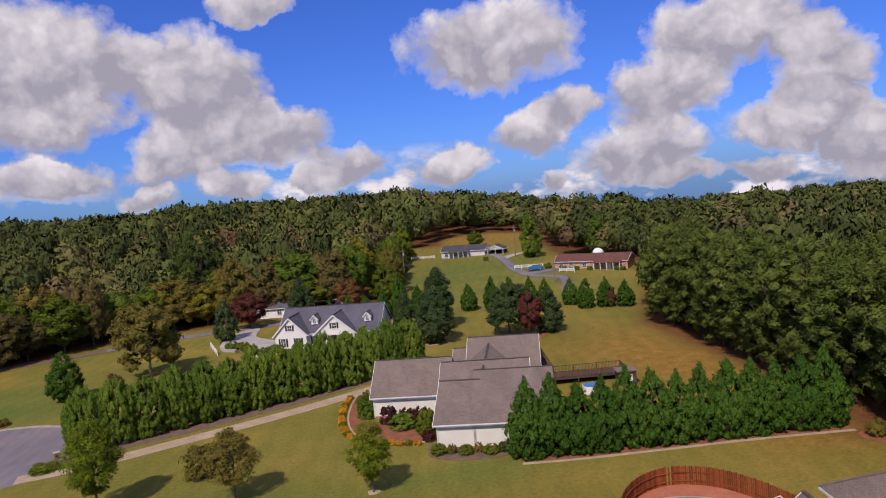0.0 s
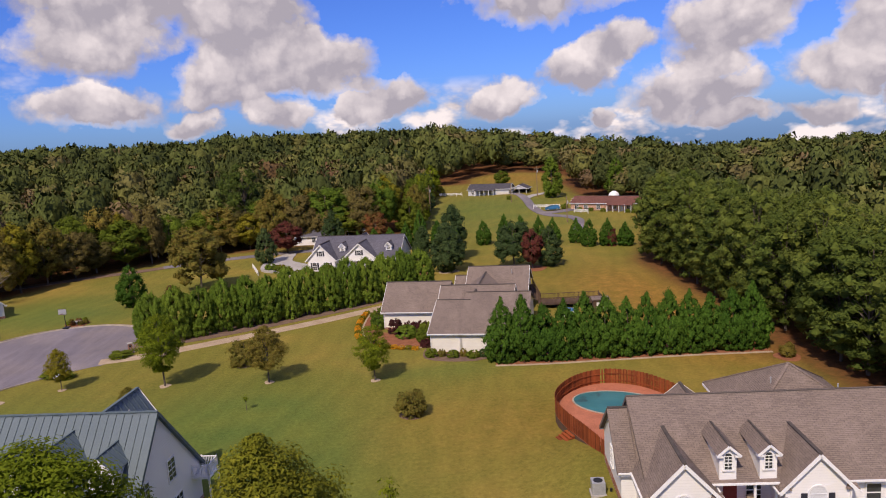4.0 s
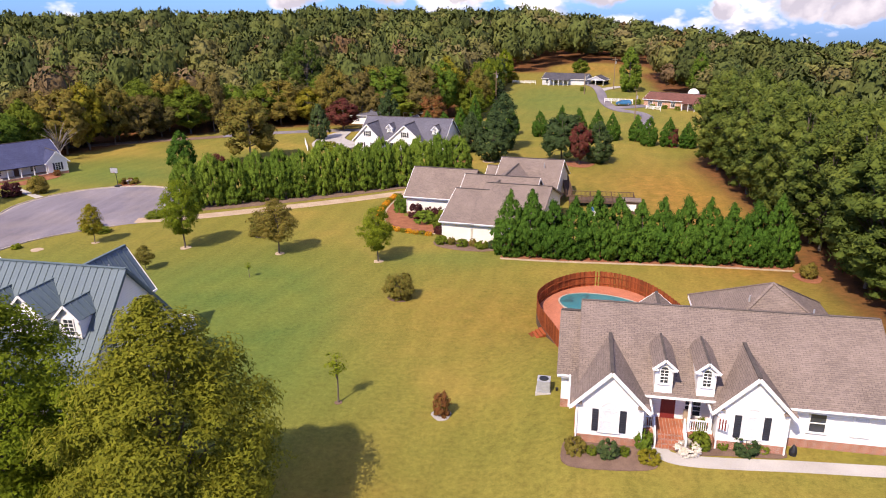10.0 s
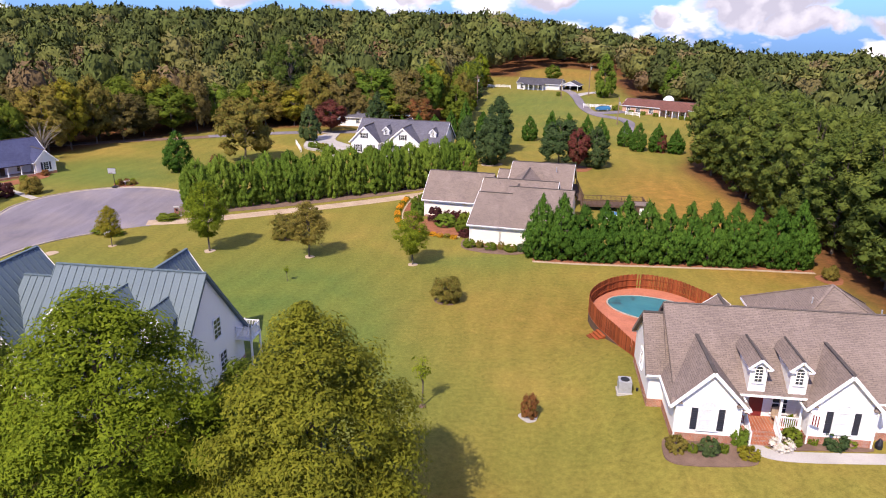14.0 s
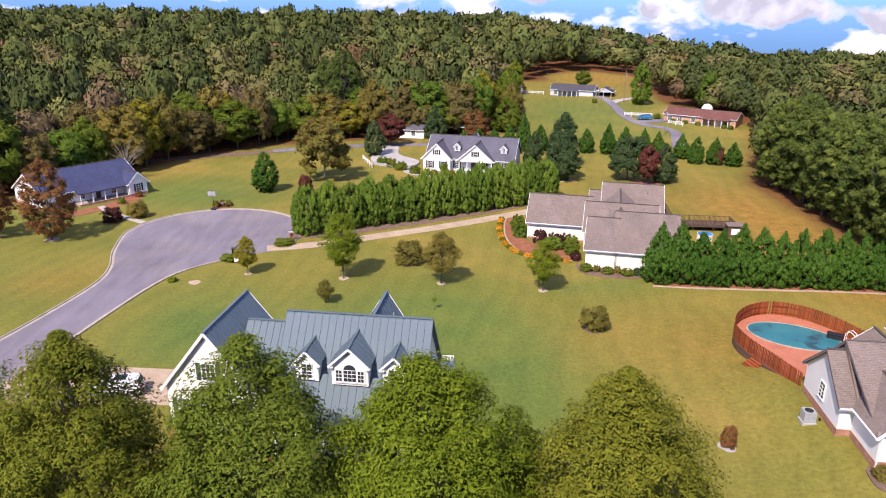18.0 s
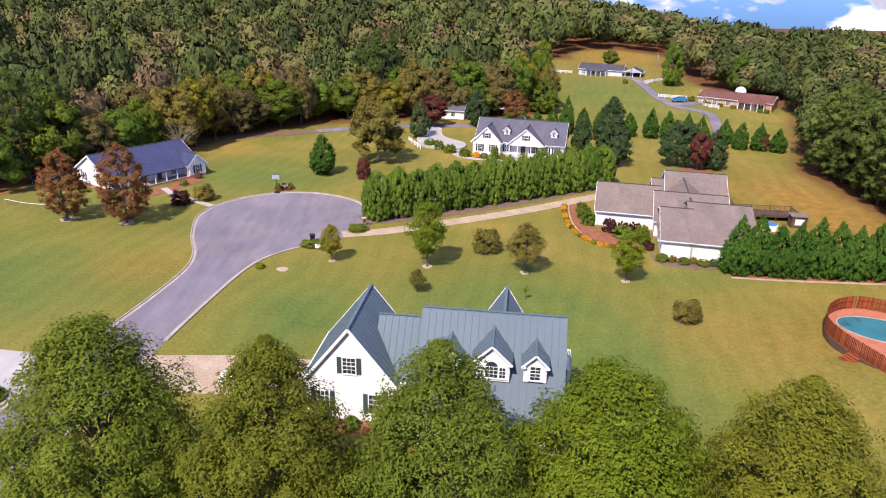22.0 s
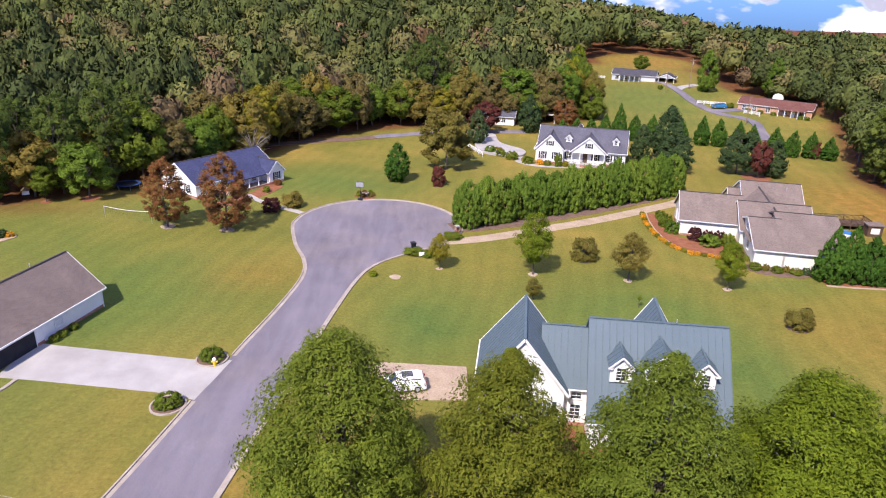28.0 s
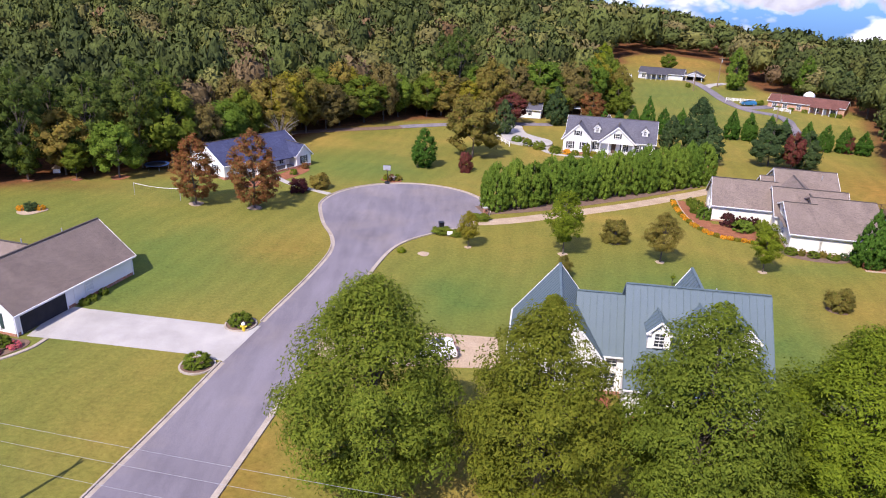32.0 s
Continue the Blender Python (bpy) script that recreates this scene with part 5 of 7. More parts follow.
def puffs(profile, h0, h1, n, per, puff, size, flat=0.75, inner=0.45, slim=0.55, droop=0.0, loose=0.6, core=0.0):
    """A crown of n clumps within an outline: profile gives the radius at heights from 0 to 1."""
    u = rng.uniform(0, 1, n * 3)
    r = np.array([profile(a) for a in u])
    u = u[rng.uniform(0, max(r), n * 3) < r][:n]
    r = np.array([profile(a) for a in u])
    k = len(u)
    ang = rng.uniform(0, 2 * np.pi, k)
    rad = r * np.sqrt(rng.uniform(inner, 1.0, k)) * rng.uniform(0.86, 1.08, k)
    rad = np.maximum(rad - puff * 0.55, 0.0)
    pc = np.stack([rad * np.cos(ang), rad * np.sin(ang), h0 + (h1 - h0) * u], 1)
    pr = puff * rng.uniform(0.65, 1.25, k)
    pr = np.minimum(pr, 0.35 * puff + r * 0.65)
    d = unit(k * per)
    d[:, 2] = np.where(d[:, 2] < -0.35, -d[:, 2], d[:, 2])
    own = np.repeat(np.arange(k), per)
    c = pc[own] + d * (pr[own] * rng.uniform(0.55, 1.05, k * per))[:, None] * np.array([1, 1, flat])
    axis = c - np.array([0, 0, h0 + (h1 - h0) * 0.4])
    axis /= np.linalg.norm(axis, axis=1, keepdims=True) + 1e-6
    v, nrm = leaf_quads(c, 0.6 * d + 0.5 * axis + np.array([0, 0, 0.25]), size, slim, droop, loose)
    if core:
        # a knobbly core of twigs and inner leaves in each clump
        base = np.array([(1, 0, 0), (0, 1, 0), (-1, 0, 0), (0, -1, 0), (0, 0, 1), (0, 0, -1)], float)
        k = len(pc)
        ang = rng.uniform(0, 1.57, k)
        knob = base[None] * (core * pr[:, None] * rng.uniform(0.75, 1.2, (k, 6)))[..., None] * np.array([1, 1, flat])
        cs, sn = np.cos(ang)[:, None], np.sin(ang)[:, None]
        knob = np.stack([knob[..., 0] * cs - knob[..., 1] * sn, knob[..., 0] * sn + knob[..., 1] * cs, knob[..., 2]], -1) + pc[:, None]
        for i in range(8):
            tri = knob[:, [4 + i // 4, i % 4, (i + 1) % 4]]
            mid = tri.mean(1)
            way = 0.6 * (mid - pc) / (np.linalg.norm(mid - pc, axis=1, keepdims=True) + 1e-6) + np.array([0, 0, 0.25])
            lift = mid - np.array([0, 0, h0 + (h1 - h0) * 0.4])
            way += 0.5 * lift / (np.linalg.norm(lift, axis=1, keepdims=True) + 1e-6)
            a, b = outward(tri.copy(), way / (np.linalg.norm(way, axis=1, keepdims=True) + 1e-6))
            v, nrm = np.concatenate([v, a]), np.concatenate([nrm, b])
    return (v, nrm), pc


def shell(profile, h0, h1, n_lump, n_leaf, size, lump, depth=0.55, drawn=1.0, slim=0.55, droop=0.0, loose=0.6, rings=9, ragged=0.10):
    """A crown whose surface swells into n_lump rounded masses; each leaf spray sits on that surface, over an inner mass of twigs."""
    us = np.linspace(0, 1, 41)
    rs = np.array([profile(a) for a in us])
    steep = -np.gradient(rs, us) / (h1 - h0)
    weight = np.concatenate([[0], np.cumsum(rs[1:] + 0.10 * max(rs))])
    weight /= weight[-1]

    def surface(u, ang):
        r, k = np.interp(u, us, rs), np.clip(np.interp(u, us, steep), -1.5, 2.5)
        o = np.stack([np.cos(ang), np.sin(ang), k], 1)
        o /= np.linalg.norm(o, axis=1, keepdims=True)
        return np.stack([r * np.cos(ang), r * np.sin(ang), h0 + (h1 - h0) * u], 1), o

    lc, lo = surface(np.interp(rng.uniform(0, 1, n_lump), weight, us), rng.uniform(0, 6.2832, n_lump))
    lr = lump * rng.uniform(0.65, 1.35, n_lump)
    lc = lc - lo * (lr * rng.uniform(0.3, 1.1, n_lump))[:, None]
    press = np.array([1, 1, 1 / drawn])

    def swell(b, o):
        rel = (b[:, None, :] - lc[None]) * press
        near = np.linalg.norm(rel, axis=2) / lr[None]
        j = near.argmin(1)
        d = near[np.arange(len(b)), j]
        away = rel[np.arange(len(b)), j] / (np.linalg.norm(rel[np.arange(len(b)), j], axis=1, keepdims=True) + 1e-6)
        lift = (np.clip(1.2 - d, -0.8, 0.9) * lr[j] * depth * 1.3)[:, None]
        way = 0.5 * o + 0.75 * away
        return b + o * lift, way / (np.linalg.norm(way, axis=1, keepdims=True) + 1e-6)

    b, o = surface(np.interp(rng.uniform(0, 1, n_leaf), weight, us), rng.uniform(0, 6.2832, n_leaf))
    c, way = swell(b, o)
    c = c + way * ((rng.normal(-0.3, 0.9, n_leaf) + 1.5 * (rng.uniform(0, 1, n_leaf) < 0.1)) * ragged)[:, None]
    v, nrm = leaf_quads(c, way + np.array([0, 0, 0.18]), size, slim, droop, loose)
    # the inner mass
    na = rings + 3
    uu, aa = np.meshgrid(np.linspace(0.0, 1, rings), np.arange(na) * 6.2832 / na, indexing="ij")
    g, go = surface(uu.ravel(), aa.ravel() + 0.3 * uu.ravel())
    g, gn = swell(g, go)
    g = g - go * (ragged * 1.5 + 0.09)
    idx = np.arange(rings * na).reshape(rings, na)
    p, q = idx[:-1], idx[1:]
    pn, qn = np.roll(p, -1, 1), np.roll(q, -1, 1)
    tri = np.concatenate([np.stack([p, pn, qn], -1).reshape(-1, 3), np.stack([p, qn, q], -1).reshape(-1, 3)]).ravel()
    return (np.concatenate([v, g[tri]]), np.concatenate([nrm, gn[tri]])), lc * 0.9


def trunk_mesh(name, h, r, tips, material, n_limbs=12, start=0.25):
    s = Solid()
    s.tube([(0, 0, -0.3), (0, 0, h * 0.1), (0.03 * h * 0.3, 0.02 * h, h * 0.45), (0, 0.01, h * 0.9)], [r * 1.35, r, r * 0.7, r * 0.15], 8)
    k = len(tips)
    for i in range(min(n_limbs, k)):
        q = tips[int(i * k / n_limbs)]
        z0 = max(h * start, min(q[2] * 0.75, h * 0.7)) * (0.75 + 0.25 * ((i * 7) % 5) / 5)
        a = Vector((0, 0, z0))
        b = Vector([float(v) for v in q])
        m = a.lerp(b, 0.5) + Vector((0, 0, 0.04 * h))
        s.tube([a, m, b], [r * 0.42, r * 0.25, r * 0.06], 5)
    return s.mesh(name, material)


TREE = {}


def kind_of_tree(key, tall, profile, h0, n, per, puff, size, leaf, bark=BARK, r=0.04, limbs=12, **kw):
    """A kind of tree with crown radius 1 and the height tall."""
    v, tips = puffs(profile, h0 * tall, tall * (1 - puff * 0.5 / tall), n, per, puff, size, **kw)
    TREE[key] = (leaves_mesh("crown", v, leaf), trunk_mesh("trunk", tall, r, tips, bark, limbs), tall)


def ovate(R, low=0.35):
    return lambda u: R * (math.sin(math.pi * min(1, (u + 0.10) / (2 * (low + 0.10)))) if u < low else (max(0.0, 1 - ((u - low) / (1 - low)) ** 1.9)) ** 0.7)


def cone(R, top=0.05, low=0.08):
    return lambda u: R * (0.75 + 0.25 * u / low if u < low else (1 - (u - low) / (1 - low)) ** 0.8 * (1 - top) + top)


def dome_shape(R):
    return lambda u: R * math.sqrt(max(0.02, 1 - (1.35 * (u - 0.42)) ** 2))


def oak_shape(u):
    return 0.55 + 0.45 * math.sin(math.pi * min(1, u / 0.56)) if u < 0.28 else max(0.03, 1 - ((u - 0.28) / 0.72) ** 2.3)


# street-front willow oaks, close to the camera
for i in range(3):
    kind_of_tree("oak%d" % i, 2.5, oak_shape, 0.08, 330, 190, 0.185, 0.0215, LEAF_OAK, BARK, 0.035, 40, slim=0.42, inner=0.26, flat=0.85)
for i in range(3):
    kind_of_tree("round%d" % i, 2.3, (dome_shape(1.0), ovate(1.0, 0.42), ovate(1.0, 0.55))[i], 0.16, 105, 50, 0.24, 0.047, LEAF_DEEP, BARK, 0.035, 12, core=0.7, flat=0.85)
for i in range(3):
    kind_of_tree("cypress%d" % i, 3.4, lambda u: (1.0 - 0.25 * max(0, 0.1 - u) * 10) * (1 - max(0.0, (u - 0.35) / 0.65) ** 1.3) + 0.02, 0.01, 300, 30, 0.155, 0.050, LEAF_CYPRESS, BARK, 0.04, 0, core=0.7, flat=1.7, inner=0.5, slim=0.34, droop=-0.8)
for i in range(3):
    kind_of_tree("hedge%d" % i, 2.7, lambda u: 0.9 + 0.1 * min(1, u / 0.2) if u < 0.5 else max(0.04, 1 - ((u - 0.5) / 0.5) ** 2.6), 0.02, 300, 34, 0.15, 0.044, LEAF_HEDGE, BARK, 0.04, 8, core=0.8, flat=1.9, inner=0.72, slim=0.36, droop=-0.7)
for i in range(3):
    kind_of_tree("pine%d" % i, 3.5, lambda u: (0.6 + 0.4 * math.sin(min(1, u * 1.6) * math.pi * 0.5)) * (1 if u < 0.5 else math.sqrt(max(0.03, 1 - ((u - 0.5) / 0.52) ** 2))), 0.09, 130, 38, 0.21, 0.047, LEAF_PINE_SHADED, BARK, 0.035, 30, flat=0.9, inner=0.35, slim=0.40, core=0.65, loose=0.8)
for i in range(2):
    kind_of_tree("cedar%d" % i, 2.6, ovate(1.0, 0.25), 0.02, 140, 46, 0.21, 0.048, LEAF_CEDAR, BARK, 0.04, 10, core=0.65, flat=1.1, inner=0.4)
for i in range(2):
    kind_of_tree("maple%d" % i, 2.7, ovate(1.0, 0.30), 0.07, 230, 56, 0.16, 0.032, LEAF_RED, BARK, 0.035, 20, inner=0.3, core=0.45)
for i in range(2):
    kind_of_tree("thin%d" % i, 2.8, ovate(1.0, 0.4), 0.20, 150, 80, 0.22, 0.040, LEAF_OAK, BARK, 0.035, 18, inner=0.2, slim=0.5)
for i in range(2):
    kind_of_tree("bush%d" % i, 1.4, dome_shape(1.0), 0.0, 60, 44, 0.30, 0.074, LEAF_HEDGE, BARK, 0.05, 8, core=0.7)
for i in range(2):
    kind_of_tree("clipped%d" % i, 1.2, dome_shape(1.0), 0.0, 64, 30, 0.24, 0.074, LEAF_HEDGE, BARK, 0.05, 0, inner=0.8, core=0.9)
kind_of_tree("sapling", 4.0, dome_shape(1.0), 0.55, 18, 22, 0.42, 0.09, LEAF_OAK, BARK, 0.06, 8, inner=0.1)


def plant(key, x, y, h, rad, label, name="tree", category="tree", leaf=None, group="", turn=None, z=None):
    """A tree h metres high with a crown of the given radius."""
    cm, tm, tall = TREE[key]
    z = ground_z(x, y) if z is None else z
    t = thing(name, label, category, None, group)
    turn = rng.uniform(0, 360) if turn is None else turn
    t.matrix_basis = pose(x, y, z, 0, 0, turn) @ Matrix.Diagonal((rad, rad, h / tall, 1))
    for nm, me in (("trunk", tm), ("crown", cm)):
        o = new(nm, me)
        o.parent = t
        if nm == "crown" and leaf is not None and leaf is not me.materials[0]:
            o.material_slots[0].link = "OBJECT"
            o.material_slots[0].material = leaf
    return t


# row of willow oaks in front of the teal-roofed house
for i, (x, y, h, r, leaf) in enumerate(((-52.9, 36.4, 18.0, 7.3, LEAF_DEEP), (-41.1, 34.8, 17.0, 6.5, LEAF_OLIVE), (-30.3, 34.5, 17.1, 6.9, LEAF_DEEP), (-19.3, 34.1, 16.2, 7.0, LEAF_OAK), (-8.0, 32.7, 15.8, 6.6, LEAF_OLIVE))):
    plant("oak%d" % (i % 3), x, y, h, r, "tall leafy green willow oak with an oval crown", leaf=leaf, group="oaks along the front")
plant("thin0", -13.6, 38.5, 9.5, 2.6, "slender young oak between the taller oaks", leaf=LEAF_DEEP)
plant("thin1", -2.3, 26.5, 8.0, 2.4, "slender young tree at the lawn edge", leaf=LEAF_BRONZE)

# evergreen screen beside the cream house
for i in range(13):
    x = 11.2 + i * 2.62
    plant("cypress%d" % (i % 3), x, 84.9 - i * 0.20 + 0.25 * math.sin(i * 2.1), 8.1 + 0.6 * math.sin(i * 1.7 + 0.5), 2.4, "dense dark green cypress in an evergreen screen", name="cypress", group="evergreen screen")
# tall hedge along the drive
for i in range(14):
    f = i / 13
    plant("hedge%d" % (i % 3), -39.6 + f * 41.6, 105.6 + f * 21.2, 7.9 + 0.4 * math.sin(i * 2.3) + 0.5 * f, 2.7, "rounded upright green tree in a tall clipped hedge", name="hedge_tree", category="hedge", group="tall hedge by the drive")

# lawn trees
plant("thin0", -31.4, 85.3, 9.6, 3.1, "airy green lawn tree with open branches", leaf=LEAF_OAK)
plant("thin1", -18.2, 83.6, 7.4, 2.8, "thin lawn tree with bronze autumn leaves", leaf=LEAF_BRONZE)
plant("thin0", -5.0, 81.2, 7.2, 2.5, "small leafy green lawn tree", leaf=LEAF_OAK, turn=80)
plant("thin1", -44.7, 86.8, 5.6, 1.8, "young maple turning red at the top", leaf=LEAF_YELLOW, turn=10)
plant("bush0", -22.7, 91.4, 3.4, 2.3, "wide bronze-green lawn shrub", name="shrub", category="shrub", leaf=LEAF_BRONZE)
plant("bush1", -0.8, 69.8, 2.9, 1.75, "rounded bronze-leaved lawn shrub", name="shrub", category="shrub", leaf=LEAF_BRONZE)
plant("thin1", -32.6, 77.0, 3.2, 1.3, "small bronze lawn sapling", leaf=LEAF_BRONZE)
plant("sapling", -19.1, 75.1, 2.0, 0.6, "tiny staked sapling on the lawn", name="sapling", category="sapling")
plant("sapling", -2.6, 48.6, 4.6, 1.15, "slender sapling with a small round crown", name="sapling", category="sapling")
plant("bush0", 5.6, 47.3, 2.1, 0.72, "narrow red-leaved shrub on a mulch ring", name="shrub", category="shrub", leaf=LEAF_RED)
plant("bush1", -48.5, 92.4, 1.0, 1.7, "low dark juniper by the street", name="shrub", category="shrub", leaf=LEAF_DEEP)
plant("bush0", -46.4, 91.6, 0.9, 1.3, "low dark juniper by the street", name="shrub", category="shrub", leaf=LEAF_DEEP)
plant("bush0", -42.4, 99.6, 0.9, 1.8, "low spreading juniper by the drive", name="shrub", category="shrub", leaf=LEAF_DEEP)

# trees round the turning bulb and the far white house
plant("cedar0", -52.6, 132.0, 8.2, 3.1, "dense dark green conifer on the lawn", leaf=LEAF_CYPRESS)
plant("round0", -42.5, 142.0, 13.6, 6.2, "broad round-headed shade tree", leaf=LEAF_BRONZE)
plant("bush0", -44.3, 129.5, 4.2, 1.6, "small crimson tree on the lawn", leaf=LEAF_CRIMSON)
plant("cedar1", -34.0, 167.0, 9.0, 2.9, "upright dark cedar by the drive", leaf=LEAF_CEDAR)
plant("cedar0", 8.3, 143.5, 10.5, 4.3, "broad grey-green cedar on the lawn", leaf=LEAF_CEDAR)
plant("cedar1", 10.6, 156.0, 13.0, 4.4, "tall grey-green cedar on the lawn", leaf=LEAF_CEDAR)
plant("cedar1", 3.5, 153.0, 9.0, 2.8, "narrow dark cedar on the lawn", leaf=LEAF_CEDAR)
plant("round0", 22.4, 143.6, 9.8, 4.6, "wide-headed lawn tree of grey-green leaves", leaf=LEAF_CEDAR)
plant("round1", 25.6, 139.8, 8.6, 2.7, "crimson autumn tree on the lawn", leaf=LEAF_CRIMSON)
plant("cedar0", 29.4, 141.5, 8.6, 3.4, "grey-green cedar beside the crimson tree", leaf=LEAF_CEDAR)
for i, (x, y, h) in enumerate(((-12, 171, 6), (-8, 172, 6.5), (-4, 173, 6.2), (0, 174, 7), (3.6, 174, 10), (8.0, 174.5, 7.2), (12.6, 174.5, 7), (24.6, 171, 7.8), (28.6, 170, 7.6), (32.6, 167.5, 7.2), (41.6, 166, 6.2), (43.2, 160.5, 6.8), (47.4, 159.5, 6.6), (51.2, 158, 5.8), (19.5, 172.5, 6.5), (36, 167, 6.5))):
    plant("cypress%d" % (i % 3), x, y, h, 2.1, "cone-shaped dark green cypress in a row", name="cypress", group="cypress row behind the lawns")
plant("bush1", 48.2, 158.8, 4.2, 1.4, "small rust-red shrub between cypresses", name="shrub", category="shrub", leaf=LEAF_CRIMSON)
plant("bush1", 3.0, 129.0, 2.6, 2.2, "rounded dark evergreen shrub", name="shrub", category="shrub", leaf=LEAF_DEEP)
plant("round1", -31, 180, 8.5, 5.0, "low tree with crimson leaves near the cottage", leaf=LEAF_CRIMSON)
plant("round0", -8, 188, 8.0, 4.0, "small brownish red tree at the wood edge", leaf=LEAF_RED)
plant("cedar0", -19, 181, 10.5, 3.6, "dark cedar near the white shed", leaf=LEAF_CEDAR)
plant("round0", -22, 197, 15, 7.5, "large pale green tree at the wood edge", leaf=LEAF_HEDGE)
plant("round1", -6, 203, 17, 7, "large yellow-green tree at the wood edge", leaf=LEAF_YELLOW)
plant("cedar1", 53, 245, 15, 4.6, "pale green spire-shaped tree behind the drive", leaf=LEAF_HEDGE)
plant("cedar0", 74, 237, 14, 4.2, "pale green spire-shaped tree behind the brick house", leaf=LEAF_HEDGE)
plant("round0", 82, 228, 11, 5.0, "grey-leaved tree beside the brick house", leaf=LEAF_CEDAR)
for i in range(13):
    plant("round%d" % (i % 2) if i % 3 else "cedar%d" % (i % 2), 1.5 + 0.75 * i + 1.6 * math.sin(i * 2.4), 200 + i * 6.3, 10.5 + 3 * math.sin(i * 1.9), 4.2 + 0.8 * math.cos(i * 1.3), "leafy tree along the west side of the hill lawn", leaf=(LEAF_DEEP, LEAF_BRONZE, LEAF_CEDAR, LEAF_OAK)[i % 4])
plant("bush0", 14, 276, 4, 3.2, "golden shrub beside the hill house", name="shrub", category="shrub", leaf=LEAF_YELLOW)
plant("round1", 41, 285, 7, 4.0, "small tree behind the hill house", leaf=LEAF_DEEP)

# trees round the navy-roofed house
plant("maple0", -88.8, 102.4, 12.0, 4.1, "tall maple with dark red and green leaves", leaf=LEAF_RED)
plant("maple1", -79.0, 101.4, 13.2, 4.7, "tall rust-red autumn maple", leaf=LEAF_RED)
plant("round0", -107.6, 116.4, 10.5, 4.8, "leafy green shade tree by the wood edge", leaf=LEAF_HEDGE)
plant("thin0", -114.2, 114.0, 6.8, 2.6, "young green tree on a mulch ring", leaf=LEAF_DEEP)
plant("thin1", -122, 112.5, 6.5, 2.4, "young green tree on a mulch ring", leaf=LEAF_DEEP)
plant("bush1", -70.6, 113.6, 3.0, 1.9, "bronze shrub by the turning bulb", name="shrub", category="shrub", leaf=LEAF_BRONZE)
plant("bush0", -73.8, 111.2, 2.5, 1.8, "dark red shrub by the turning bulb", name="shrub", category="shrub", leaf=LEAF_PURPLE)

# wood edge, tree by tree
EDGE_LEAF = (LEAF_UMBER, LEAF_DEEP, LEAF_UMBER, LEAF_BRONZE, LEAF_DEEP, LEAF_YELLOW, LEAF_UMBER, LEAF_BRONZE, LEAF_HEDGE)


def edge_trees():
    ex, ey = np.array(WOOD_EDGE[:-2]).T
    seg = np.concatenate([[0], np.cumsum(np.hypot(np.diff(ex), np.diff(ey)))])
    d, i = 8.0, 0
    while d < seg[-1]:
        for row in range(2):
            x = np.interp(d, seg, ex) + rng.uniform(-1.5, 1.5) - 3.0 * row
            y = np.interp(d, seg, ey) + 4.5 + row * 6.5 + rng.uniform(-1.2, 1.2)
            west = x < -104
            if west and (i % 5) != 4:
                # the shade on these western pines is put into their darker needles
                plant("pine%d" % (i % 3), x, y, rng.uniform(17, 21), rng.uniform(4.2, 5.2), "tall shaggy pine at the wood edge", name="pine", category="pine", leaf=LEAF_PINE_SHADED)
            else:
                leaf = EDGE_LEAF[i % 9]
                plant("round%d" % (i % 3), x, y, rng.uniform(9.5, 16.5), rng.uniform(4.2, 7.2), "broad leafy tree at the wood edge", leaf=leaf)
            i += 1
        d += 6.4
    # pine stand on the east side
    for i in range(20):
        y = 61 + i * 4.4
        x0 = float(np.interp(y, [20, 60, 140, 165], [50, 50, 51.5, 62]))
        for row in range(2):
            plant("pine%d" % ((i + row) % 3), x0 + row * 6.8 + rng.uniform(-1.2, 1.2), y + rng.uniform(-1.3, 1.3), rng.uniform(15.5, 19), rng.uniform(4.6, 5.6), "tall shaggy pine in the eastern stand", name="pine", category="pine", leaf=LEAF_PINE_LIT)
    plant("pine1", -44.9, 199.5, 23, 6.2, "very tall layered pine above the wood", name="pine", category="pine")
    plant("pine0", -49.5, 203, 21, 5.4, "very tall layered pine above the wood", name="pine", category="pine")


edge_trees()


def bare_tree(x, y, h, label):
    t = thing("bare_tree", label, "tree", pose(x, y, ground_z(x, y), 0, 0, rng.uniform(0, 360)))
    s = Solid().tube([(0, 0, -0.3), (0, 0, h * 0.4)], [0.2, 0.13], 6)
    for i in range(26):
        a, k = rng.uniform(0, 6.28), rng.uniform(0.2, 0.55)
        z0 = h * rng.uniform(0.2, 0.42)
        e = (math.cos(a) * h * k, math.sin(a) * h * k, z0 + h * rng.uniform(0.3, 0.6))
        s.tube([(0, 0, z0), (e[0] * 0.45, e[1] * 0.45, z0 + (e[2] - z0) * 0.6), e], [0.08, 0.05, 0.012], 4)
    part("trunk", s, PALE_BARK, t)


bare_tree(-84, 141.5, 9.0, "bare grey tree beside the wood")
bare_tree(-66, 186, 13.0, "pale leafless tree among the woods")


